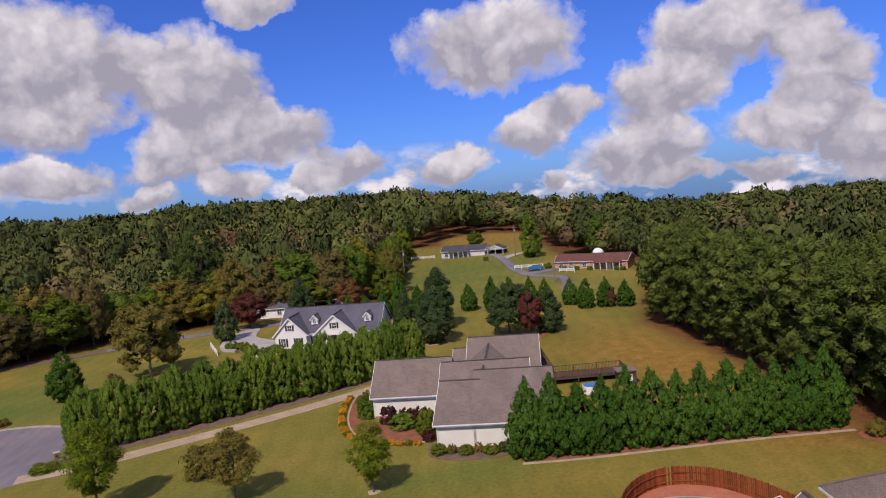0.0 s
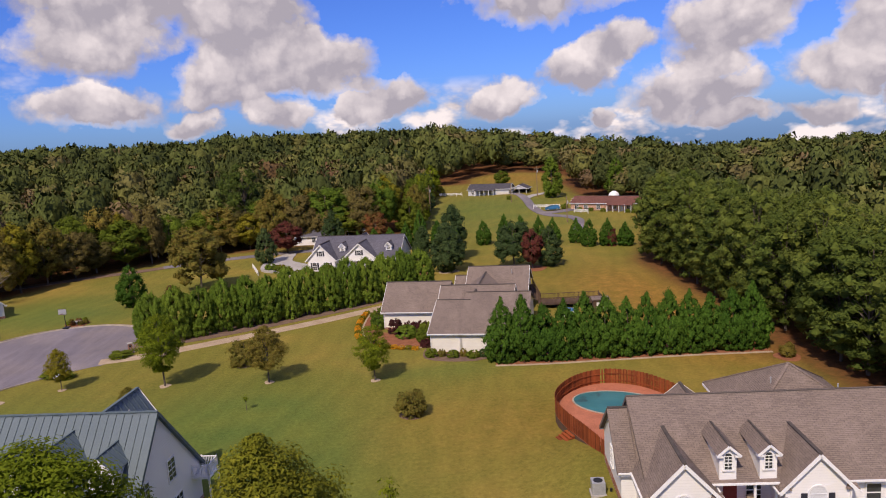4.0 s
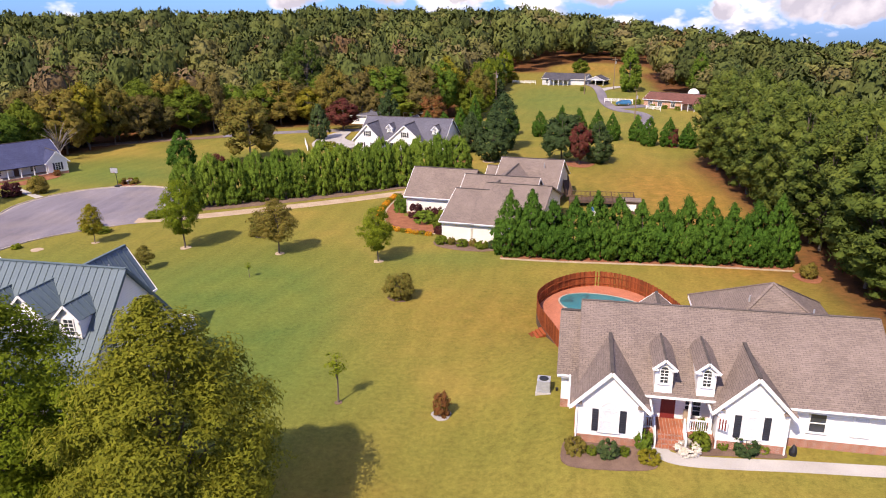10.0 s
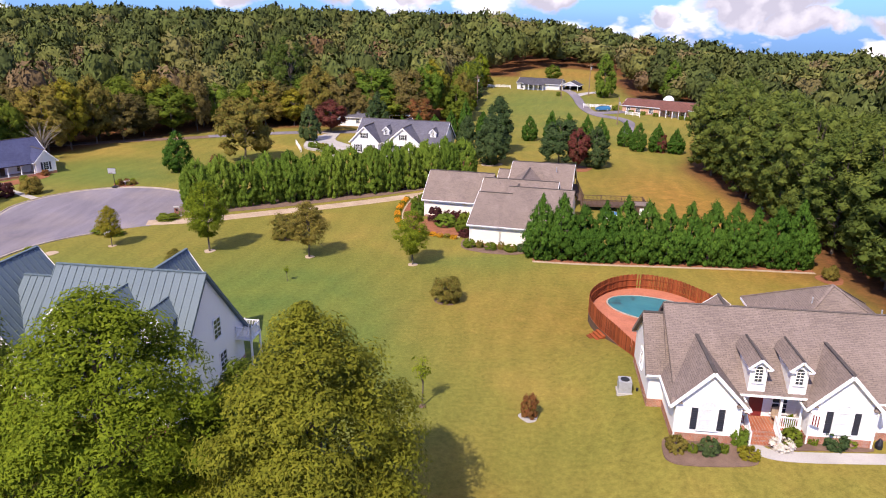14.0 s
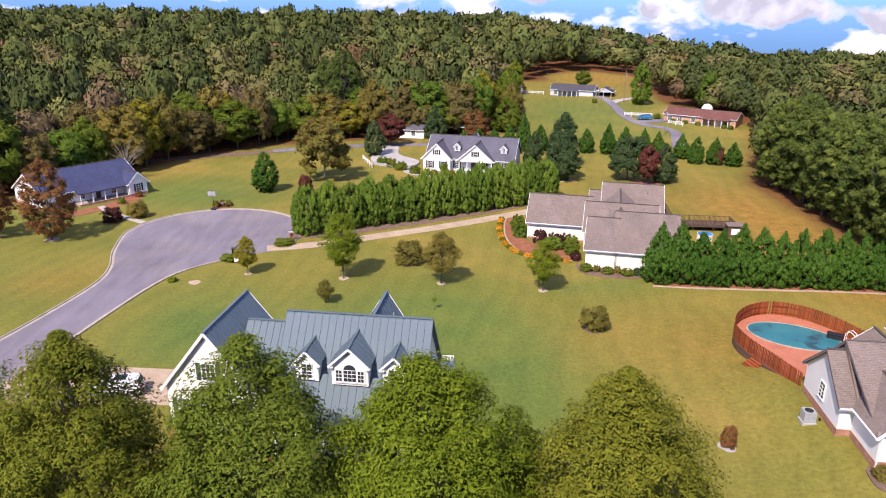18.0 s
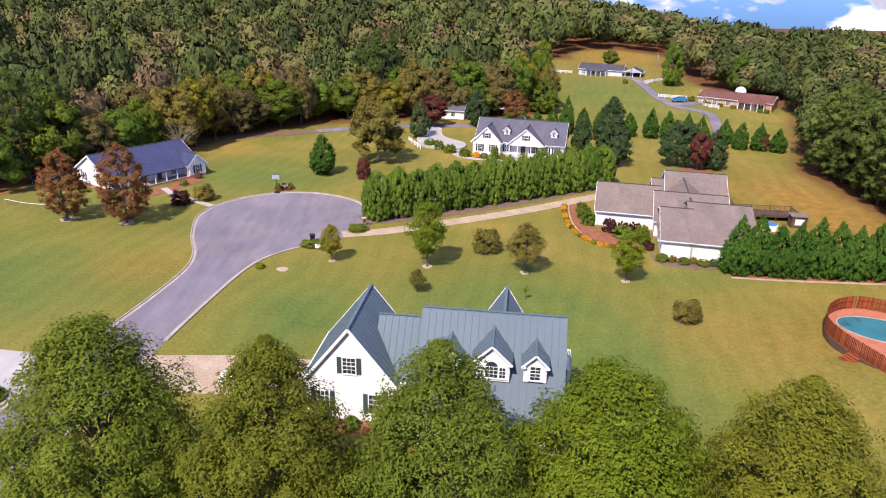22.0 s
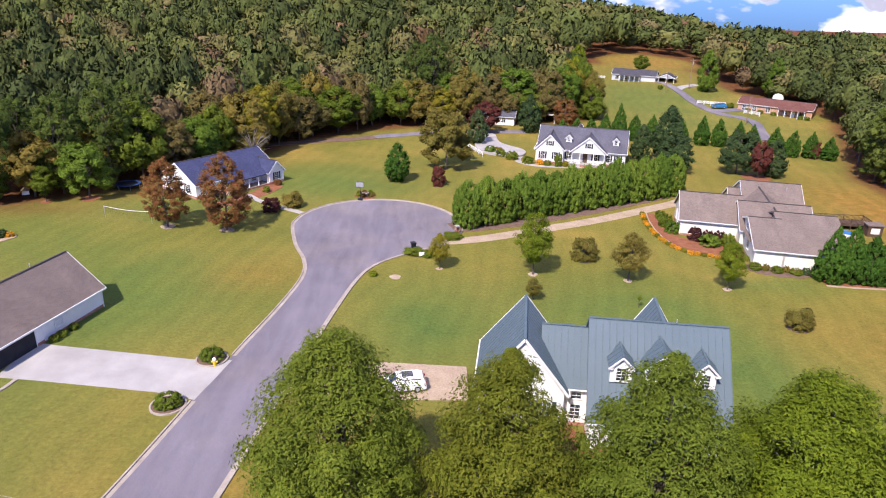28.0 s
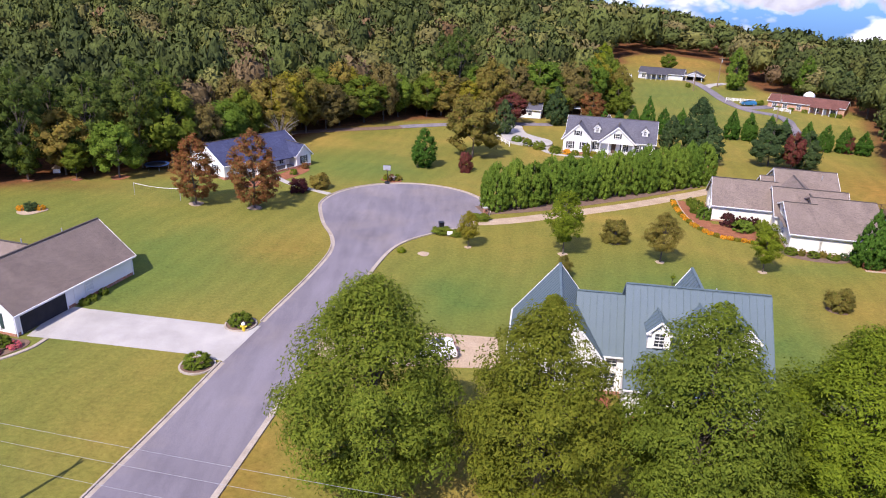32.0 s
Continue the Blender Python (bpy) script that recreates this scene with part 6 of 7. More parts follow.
def far_woods():
    """The woods beyond the edge: one sheet of crowns."""
    shapes = (dome_shape(1.0), ovate(1.0, 0.35), ovate(1.0, 0.5), cone(1.0, 0.2, 0.25), dome_shape(1.0), ovate(1.0, 0.45))
    temps = [[a.astype(np.float32) for a in shell(p, 0.25 * 2.6, 2.55, 34, 350, 0.150, 0.34, depth=0.5, slim=0.58, loose=0.9, rings=6, ragged=0.07)[0]] for p in shapes]
    small = [[a.astype(np.float32) for a in shell(p, 0.35 * 2.6, 2.55, 20, 150, 0.190, 0.40, depth=0.5, slim=0.60, loose=0.9, rings=5, ragged=0.07)[0]] for p in shapes]
    pts = []
    for step, y0, y1 in ((8.4, 20, 300), (10.4, 300, 640)):
        for y in np.arange(y0, y1, step):
            for x in np.arange(-60 - 0.95 * max(y, 60) - 20, 20 + 0.85 * max(y, 60) + 20, step):
                px, py = x + rng.uniform(-0.42, 0.42) * step, y + rng.uniform(-0.42, 0.42) * step
                pts.append((px, py, step))
    pts = np.array(pts)
    keep = in_woods(pts[:, 0], pts[:, 1])
    # leave the strip where the edge trees stand, and what lies outside every view
    keep &= in_woods(pts[:, 0] + 8, pts[:, 1] - 8) | (pts[:, 0] > 10)
    keep &= ~((pts[:, 0] > 45) & (pts[:, 0] < 62) & (pts[:, 1] > 58) & (pts[:, 1] < 150))
    keep &= ~((pts[:, 1] < 58) & (pts[:, 0] > 60))
    pts = pts[keep]
    z = height(pts[:, 0], pts[:, 1])
    tone_field = 0.5 + 0.5 * np.sin(pts[:, 0] * 0.045 + 1.3 * np.sin(pts[:, 1] * 0.031)) * np.cos(pts[:, 1] * 0.038 + 0.7)
    vs, ns, tones, depths = [], [], [], []
    for i, (x, y, step) in enumerate(pts):
        pine = rng.uniform() < (0.25 + 0.3 * tone_field[i] if y < 300 else 0.35 + 0.5 * tone_field[i])
        pine = pine or (45 < x < 80 and y < 200) or (x < -104 and y < 190)
        k = 3 if pine and rng.uniform() < 0.3 else int(rng.choice((0, 1, 2, 4, 5)))
        t, tn = (temps if y < 300 else small)[k]
        grown = rng.uniform(0, 1) ** 0.8
        r = (0.38 + 0.26 * grown) * step * (0.85 if pine else 1.0)
        h = (9.0 + 8.5 * grown + rng.uniform(-1, 1.5) + (3.5 if pine else 0)) * (0.8 if x > 45 else 1.0) + 2.5 * math.sin(x * 0.05 + 1.7 * math.sin(y * 0.04))
        a = rng.uniform(0, 6.283)
        c, s = math.cos(a), math.sin(a)
        w = np.empty_like(t)
        w[:, 0] = (t[:, 0] * c - t[:, 1] * s) * r + x
        w[:, 1] = (t[:, 0] * s + t[:, 1] * c) * r + y
        w[:, 2] = t[:, 2] * h / 2.6 + z[i]
        vs.append(w)
        m = np.empty_like(tn)
        m[:, 0], m[:, 1], m[:, 2] = tn[:, 0] * c - tn[:, 1] * s, tn[:, 0] * s + tn[:, 1] * c, tn[:, 2]
        ns.append(m)
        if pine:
            # far pines in the west corner get darker tones that hold their shade
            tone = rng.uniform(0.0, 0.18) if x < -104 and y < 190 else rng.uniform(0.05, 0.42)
        else:
            tone = np.clip(rng.normal(0.64 if y < 300 else 0.56, 0.17), 0.25, 0.95)
        tones.append(np.full(len(t), tone, np.float32))
        depths.append(np.full(len(t), rng.uniform(0, 1), np.float32))
    v = np.concatenate(vs)
    me = bpy.data.meshes.new("far_woods")
    set_mesh(me, v, np.arange(len(v)).reshape(-1, 3))
    set_normals(me, np.concatenate(ns))
    me.materials.append(WOODS)
    at = me.attributes.new("tone", "FLOAT", "POINT")
    at.data.foreach_set("value", np.concatenate(tones))
    at = me.attributes.new("depth", "FLOAT", "POINT")
    at.data.foreach_set("value", np.concatenate(depths))
    tagged(new("far_woods", me), "mixed pine and broadleaf woods in early autumn colour", "woods", kind="stuff")
    # trunks in the shade below the crowns near the open side
    s = Solid()
    near = pts[(pts[:, 1] < 215) & (pts[:, 0] > -170) & (pts[:, 0] < 90)]
    for x, y, _ in near:
        g = ground_z(x, y)
        s.tube([(x, y, g - 0.3), (x, y, g + 9)], [0.22, 0.14], 5)
    single("far_trunks", s, BARK, "shaded trunks within the woods", "trunks", kind="stuff")
    return len(pts), len(v) // 2


far_woods()


# ---- things, space by space ----
def ring(name, x, y, r, material, label, z=0.05, n=18, category="bed", lump=0.12):
    pts = [(x + r * (1 + lump * math.sin(3 * a + x)) * math.cos(a), y + r * (1 + lump * math.cos(2 * a + y)) * math.sin(a)) for a in (i * 2 * math.pi / n for i in range(n))]
    g = ground_z(x, y)
    return single(name, Solid().prism(pts, g - 0.2, g + z), material, label, category)


for x, y, r, m_ in ((5.6, 47.3, 0.75, CONCRETE), (-2.6, 48.6, 0.3, MULCH), (-0.8, 69.8, 1.2, MULCH), (-31.4, 85.3, 0.7, GRAVEL), (-18.2, 83.6, 0.6, GRAVEL), (-5.0, 81.2, 0.6, GRAVEL), (-44.7, 86.8, 0.5, GRAVEL), (-22.7, 91.4, 1.3, GRAVEL),
                    (-44.3, 129.5, 1.0, MULCH), (-88.8, 102.4, 1.2, GRAVEL), (-79.0, 101.4, 1.2, GRAVEL), (-107.6, 116.4, 1.6, RED_MULCH), (-114.2, 114.0, 1.0, RED_MULCH), (-122, 112.5, 1.0, RED_MULCH), (-50.9, 83.6, 0.8, GRAVEL), (25.6, 140.2, 3.0, RED_MULCH), (8.3, 143.5, 2.2, GRAVEL), (48.2, 158.8, 1.0, RED_MULCH)):
    ring("mulch_ring", x, y, r, m_, "small bare mulched ring round a plant")
plant("bush0", -54.0, 84.0, 0.7, 0.7, "small bright green lawn plant", name="shrub", category="shrub", leaf=LEAF_OAK)


# house with the pool
def pool_yard():
    outline = spline([(15.5, 55.2), (14.7, 58.6), (13.7, 62.6), (13.7, 66.0), (15.2, 69.0), (17.6, 71.2), (20.6, 72.0), (23.6, 70.6), (25.6, 67.6), (26.8, 63.8), (27.6, 60.0)], 10)
    top = 0.95
    pd = thing("pool_deck", "red-stained wooden deck with a high board fence round the pool", "deck")
    part("deck_floor", Solid().prism([(16.5, 55.4)] + outline[2:-2] + [(27.3, 58.5)], top - 0.12, top), DECK, pd)
    skirt_in = offset(outline, -0.06)
    for a, b in zip(outline[::4], outline[4::4]):
        part("skirt_board", Solid().beam((*a, 0.4), (*b, 0.4), 0.05, 0.95), BROWN_WOOD, pd, "darker skirt boards below the deck")
    length = 0.0
    dense = []
    for a, b in zip(outline, outline[1:]):
        d = math.hypot(b[0] - a[0], b[1] - a[1])
        k = max(1, round(d / 0.205))
        for i in range(k):
            dense.append((a[0] + (b[0] - a[0]) * i / k, a[1] + (b[1] - a[1]) * i / k, math.atan2(b[1] - a[1], b[0] - a[0])))
    meshes = [Solid().box(-0.075, 0.075, -0.015, 0.015, 0.0, h).mesh("fence_board", REDWOOD) for h in (1.62, 1.66, 1.7)]
    for i, (x, y, a) in enumerate(dense):
        if i % 2 == 0 or True:
            o = new("fence_board", meshes[i % 3])
            o.parent = pd
            o.matrix_local = pose(x, y, top - 0.02, 0, 0, math.degrees(a))
    for zz in (top + 0.35, top + 1.1):
        for a, b in zip(outline[::5], outline[5::5]):
            part("fence_rail", Solid().beam((a[0] + 0.04, a[1] - 0.04, zz), (b[0] + 0.04, b[1] - 0.04, zz), 0.05, 0.09), REDWOOD, pd)
    for i in range(6):
        part("stair_tread", Solid().box(-0.75, 0.75, -0.16, 0.16, -0.04, 0.05), REDWOOD, pd, "", pose(14.2 - i * 0.30, 61.0 - i * 0.08, 0.85 - i * 0.15, 0, 0, 105))
    part("stair_stringer", Solid().beam((14.3, 61.8, 0.8), (12.5, 61.3, 0.0), 0.06, 0.25), REDWOOD, pd)
    part("stair_stringer", Solid().beam((14.6, 60.4, 0.8), (12.8, 59.9, 0.0), 0.06, 0.25), REDWOOD, pd)
    pool = thing("swimming_pool", "oval pool under a wet teal winter cover", "pool")
    cx, cy = 20.4, 66.2
    ov = [(cx + 4.7 * math.cos(a) * math.cos(0.5) - 3.0 * math.sin(a) * math.sin(-0.5), cy + 4.7 * math.cos(a) * math.sin(-0.5) + 3.0 * math.sin(a) * math.cos(0.5)) for a in (i * math.pi / 24 for i in range(48))]
    part("cover", Solid().prism(ov, top - 0.05, top + 0.05), COVER, pool)
    rim = ov + [ov[0]]
    part("rim", strip(offset(rim, 0.0), offset(rim, -0.16), top - 0.05, top + 0.08), KERB, pool)
    lad = thing("pool_ladder", "white curved pool ladder", "ladder", pose(25.9, 65.0, top, 0, 0, 40))
    for x in (-0.3, 0.3):
        part("ladder_rail", Solid().tube([(x, -0.5, 0), (x, -0.45, 0.9), (x, 0, 1.2), (x, 0.45, 0.9), (x, 0.5, 0)], [0.04] * 5, 8), TRIM, lad)
    for z in (0.25, 0.55, 0.85):
        part("rung", Solid().tube([(-0.3, -0.48, z), (0.3, -0.48, z)], [0.035, 0.035], 8), TRIM, lad)
    box_ = thing("deck_box", "dark storage box on the deck", "box", pose(24.6, 65.6, top, 0, 0, -35))
    part("body", Solid().box(-0.8, 0.8, -0.35, 0.35, 0, 0.55), BLACK, box_)
    part("lid", Solid().box(-0.83, 0.83, -0.38, 0.38, 0.555, 0.64), BLACK, box_)
    ac = thing("air_conditioner", "pale grey air conditioner unit on a concrete pad", "air conditioner", pose(13.35, 49.6, ground_z(13.35, 49.6), 0, 0, -7))
    part("pad", Solid().box(-0.6, 0.6, -0.6, 0.6, -0.4, 0.08), CONCRETE, ac)
    part("cabinet", Solid().box(-0.5, 0.5, -0.5, 0.5, 0.09, 1.05), STEEL, ac)
    part("grille", Solid().tube([(0, 0, 1.05), (0, 0, 1.09)], [0.36, 0.36], 16), BLACK, ac)
    for i in range(6):
        part("louvre", Solid().box(-0.44, 0.44, -0.515, -0.5, 0.2 + i * 0.12, 0.26 + i * 0.12), STEEL, ac)
    part("meter", Solid().tube([(1.0, 0.0, -0.2), (1.0, 0, 0.35)], [0.1, 0.1], 8), BLACK, ac)


pool_yard()
bed_c1 = [(14.0, 41.4), (14.3, 40.1), (16.5, 39.7), (19.6, 39.9), (20.1, 41.0), (19.4, 42.5), (15.0, 43.1)]
bed_c2 = [(21.7, 42.9), (21.8, 41.7), (25, 41.65), (28.2, 41.6), (28.6, 42.4), (27.8, 42.9), (24.0, 43.4)]
for b in (bed_c1, bed_c2):
    slab("flower_bed", b, MULCH, "brown mulched flower bed below the front windows", "bed", 0.05, kind="")
for x, y, h, r, leaf, lab in ((14.9, 41.5, 1.15, 0.75, LEAF_BRONZE, "olive shrub in the mulched bed"), (16.0, 41.4, 0.6, 0.4, LEAF_DEEP, "small green ball shrub in the bed"), (17.0, 41.2, 1.1, 0.75, LEAF_CEDAR, "dark leafy rose bush in the bed"),
                              (18.1, 41.4, 0.6, 0.4, LEAF_DEEP, "small green ball shrub in the bed"), (19.5, 42.2, 1.4, 0.6, LEAF_HEDGE, "bright green upright shrub by the steps"), (19.6, 40.8, 0.75, 0.75, LEAF_YELLOW, "yellow-green low shrub by the walk"),
                              (22.3, 41.9, 0.75, 0.85, LEAF_WHITE, "mound of white flowers by the steps"), (23.2, 42.5, 1.1, 0.75, LEAF_DEEP, "green shrub below the porch rail"), (24.7, 42.5, 0.55, 0.4, LEAF_DEEP, "small green ball shrub in the bed"),
                              (26.0, 42.1, 1.15, 0.85, LEAF_CEDAR, "dark leafy rose bush in the bed"), (27.2, 42.2, 0.55, 0.4, LEAF_DEEP, "small green ball shrub in the bed")):
    plant("clipped%d" % (int(x * 3) % 2), x, y, h, r, lab, name="shrub", category="shrub", leaf=leaf)
plant("bush1", 44.6, 77.8, 1.9, 1.0, "small shrub on a stony ring by the pines", name="shrub", category="shrub", leaf=LEAF_BRONZE)
ring("stone_ring", 44.6, 77.8, 1.5, RED_MULCH, "stony mulch ring at the lawn edge")


def porch_things():
    base = pose(14.9, 42.9, 1.2, 0, 0, -7)
    flag = thing("flag", "small striped flag on a short slanted staff", "flag", base @ pose(9.15, 1.2, 2.1))
    part("staff", Solid().tube([(0, 0.3, 0), (0.1, -0.9, 0.5)], [0.02, 0.015], 6), POLE_WOOD, flag)
    for i in range(7):
        part("stripe", Solid().box(0.02 + i * 0.09, 0.11 + i * 0.09, -0.86 + 0.02 * (i % 2), -0.85 + 0.02 * (i % 2), -0.35 - i * 0.03, 0.42 - i * 0.02), DOOR_RED if i % 2 else TRIM, flag)
    for x, y in ((5.0, 2.4), (7.7, 2.3)):
        ch = thing("rocking_chair", "pale wooden rocking chair on the porch", "chair", base @ pose(x, y, 0.58, 0, 0, 15))
        part("seat", Solid().box(-0.28, 0.28, -0.25, 0.25, 0.4, 0.45), GRAVEL, ch)
        part("backrest", Solid().box(-0.28, 0.28, 0.22, 0.27, 0.45, 1.1), GRAVEL, ch)
        for sx in (-0.26, 0.26):
            part("rocker", Solid().beam((sx, -0.4, 0.03), (sx, 0.45, 0.05), 0.05, 0.05), GRAVEL, ch)
            for sy in (-0.22, 0.22):
                part("leg", Solid().beam((sx, sy, 0.05), (sx, sy, 0.42), 0.05, 0.05, (0, 1, 0)), GRAVEL, ch)
    t = plant("bush0", 0, 0, 0.9, 0.4, "leafy potted plant on the porch", name="potted_plant", category="plant", leaf=LEAF_OAK)
    t.matrix_basis = base @ pose(8.5, 1.9, 0.58) @ Matrix.Diagonal((0.4, 0.4, 0.65, 1))
    d = thing("garden_ornament", "dark garden ornament by the downspout", "ornament", base @ pose(14.1, 0.9, 0))
    part("body", Solid().tube([(0, 0, -0.2), (0, 0, 0.3), (0.05, 0, 0.6), (0, 0, 0.75)], [0.22, 0.26, 0.16, 0.05], 8), BLACK, d)


porch_things()


# cream house: borders, clipped shrubs, deck and small pool
def cream_house_garden():
    edge = spline([(-6.6, 114.0), (-7.3, 110.0), (-7.7, 104.5), (-7.2, 99.5), (-5.6, 95.8), (-2.4, 93.9), (1.0, 92.6)], 8)
    slab("mulch_bed", edge + [(2.0, 93.5), (2.4, 99.0), (-4.6, 101.5), (-5.3, 114)], RED_MULCH, "red mulch bed round the cream house", "bed", 0.05, smooth_edge=False, kind="")
    slab("front_bed", [(1.6, 92.0), (1.2, 88.2), (3.8, 86.2), (8.0, 85.5), (10.6, 87.2), (10.0, 88.6), (2.6, 90.0)], MULCH, "mulch bed with clipped shrubs below the wall", "bed", 0.05, n=4, kind="")
    single("border_edging", strip(offset(edge, 0.16), offset(edge, -0.06), -0.1, 0.10), GRAVEL, "pale stone edging round the bed", "edging")
    k = 0
    for i in range(2, len(edge) - 1, 2):
        x, y = offset(edge, -0.75)[i]
        plant("clipped%d" % (k % 2), x, y, 0.55, 0.55, "clump of orange marigolds in the border", name="flower_clump", category="flowers", leaf=LEAF_ORANGE if k % 3 else LEAF_YELLOW, group="border flowers")
        k += 1
    for x, y, h, r, leaf, lab in ((-4.8, 111.5, 1.5, 1.0, LEAF_DEEP, "rounded green shrub by the wall"), (-5.3, 107.4, 2.2, 1.3, LEAF_DEEP, "tall rounded green shrub by the wall"), (-5.2, 104.0, 2.2, 1.3, LEAF_HEDGE, "tall rounded green shrub by the wall"),
                                  (-2.6, 100.6, 2.1, 1.25, LEAF_PURPLE, "neatly clipped round purple-leaved shrub"), (-0.4, 100.6, 1.8, 1.0, LEAF_PURPLE, "clipped round purple-leaved garden shrub"), (1.3, 100.0, 1.9, 1.1, LEAF_PURPLE, "clipped round purple-leaved garden shrub"),
                                  (-1.0, 98.2, 1.7, 1.7, LEAF_HEDGE, "broad clipped green shrub"), (1.9, 98.2, 1.9, 1.2, LEAF_DEEP, "clipped green shrub in the corner"), (1.4, 95.6, 1.8, 1.2, LEAF_DEEP, "clipped green shrub by the wall"),
                                  (1.6, 92.9, 1.2, 0.8, LEAF_PURPLE, "low round purple-leaved garden shrub"), (2.2, 88.6, 1.0, 1.0, LEAF_DEEP, "low clipped shrub below the wall"), (3.6, 88.2, 1.1, 0.5, LEAF_BRONZE, "small bronze shrub below the wall"), (5.0, 87.6, 0.9, 0.9, LEAF_DEEP, "low clipped shrub below the wall"),
                                  (6.4, 87.7, 1.1, 0.5, LEAF_BRONZE, "small bronze shrub below the wall"), (7.6, 87.0, 0.9, 1.0, LEAF_DEEP, "low clipped shrub below the wall"), (9.0, 86.9, 1.0, 0.7, LEAF_CEDAR, "grey-green shrub below the wall")):
        plant("clipped%d" % (int(x * 5) % 2), x, y, h, r, lab, name="shrub", category="shrub", leaf=leaf)
    dk = thing("deck", "brown wooden deck with railings behind the cream house", "deck", pose(20.6, 107.6, ground_z(20.6, 107.6), 0, 0, -6))
    part("deck_floor", Solid().box(0, 10.0, 0, 3.2, 0.75, 0.9), BROWN_WOOD, dk)
    for x in (0.1, 3.3, 6.6, 9.9):
        for y in (0.1, 3.1):
            part("post", Solid().box(x - 0.06, x + 0.06, y - 0.06, y + 0.06, -0.3, 1.9), BROWN_WOOD, dk)
    rail(dk, [(0.1, 0.1), (3.3, 0.1), (6.6, 0.1), (9.9, 0.1)], 0.9, 0.95, 0.2, BROWN_WOOD)
    rail(dk, [(0.1, 3.1), (9.9, 3.1), (9.9, 0.1)], 0.9, 0.95, 0.2, BROWN_WOOD)
    part("stair", Solid().beam((0.0, 3.4, 0.8), (-0.9, 8.0, 2.4), 1.1, 0.12), BROWN_WOOD, dk)
    rail(dk, [(0.5, 3.4, 0.9), (-0.4, 8.0, 2.5)], 0, 0.9, 0.2, BROWN_WOOD)
    rail(dk, [(-0.5, 3.4, 0.9), (-1.4, 8.0, 2.5)], 0, 0.9, 0.2, BROWN_WOOD)
    pl = thing("above_ground_pool", "round blue above-ground pool behind the evergreens", "pool", pose(24.2, 102.8, ground_z(25, 102)) @ Matrix.Diagonal((0.42, 0.42, 0.8, 1)))
    part("wall", Solid().tube([(0, 0, -0.1), (0, 0, 1.25)], [2.9, 2.9], 28), TRIM, pl)
    part("water", Solid().tube([(0, 0, 1.15), (0, 0, 1.27)], [2.75, 2.75], 28), POOL_BLUE, pl)
    sh = thing("pump_shed", "small brown and white shed beside the deck", "shed", pose(29.6, 104.6, 0, 0, 0, -8))
    part("body", Solid().box(-1.2, 1.2, -0.9, 0.9, 0, 1.9), BROWN_WOOD, sh)
    part("panel", Solid().box(-0.7, 0.7, -0.93, -0.9, 0.5, 1.5), TRIM, sh)
    part("roof", Solid().box(-1.4, 1.4, -1.1, 1.1, 1.9, 2.05), SHINGLE, sh)


cream_house_garden()
strip_bed = spline([(10.0, 83.2), (16, 82.4), (24, 81.9), (34, 81.3), (44, 80.2)], 8)
single("pine_straw_bed", strip(offset(strip_bed, 4.2), offset(strip_bed, 0.0), -0.2, 0.045), RED_MULCH, "pine straw bed under the evergreen screen", "bed")
single("bed_edging", strip(offset(strip_bed, 0.0), offset(strip_bed, -0.45), -0.2, 0.06), GRAVEL, "pale sandy edge of the evergreen bed", "edging")
hedge_bed = spline([(-41.5, 101.6), (-31, 105.2), (-15.5, 113.2), (2.0, 124.0)], 8)
single("hedge_bed", strip(offset(hedge_bed, 5.2), offset(hedge_bed, 0.4), -0.2, 0.04), MULCH, "dark mulch bed under the tall hedge", "bed")


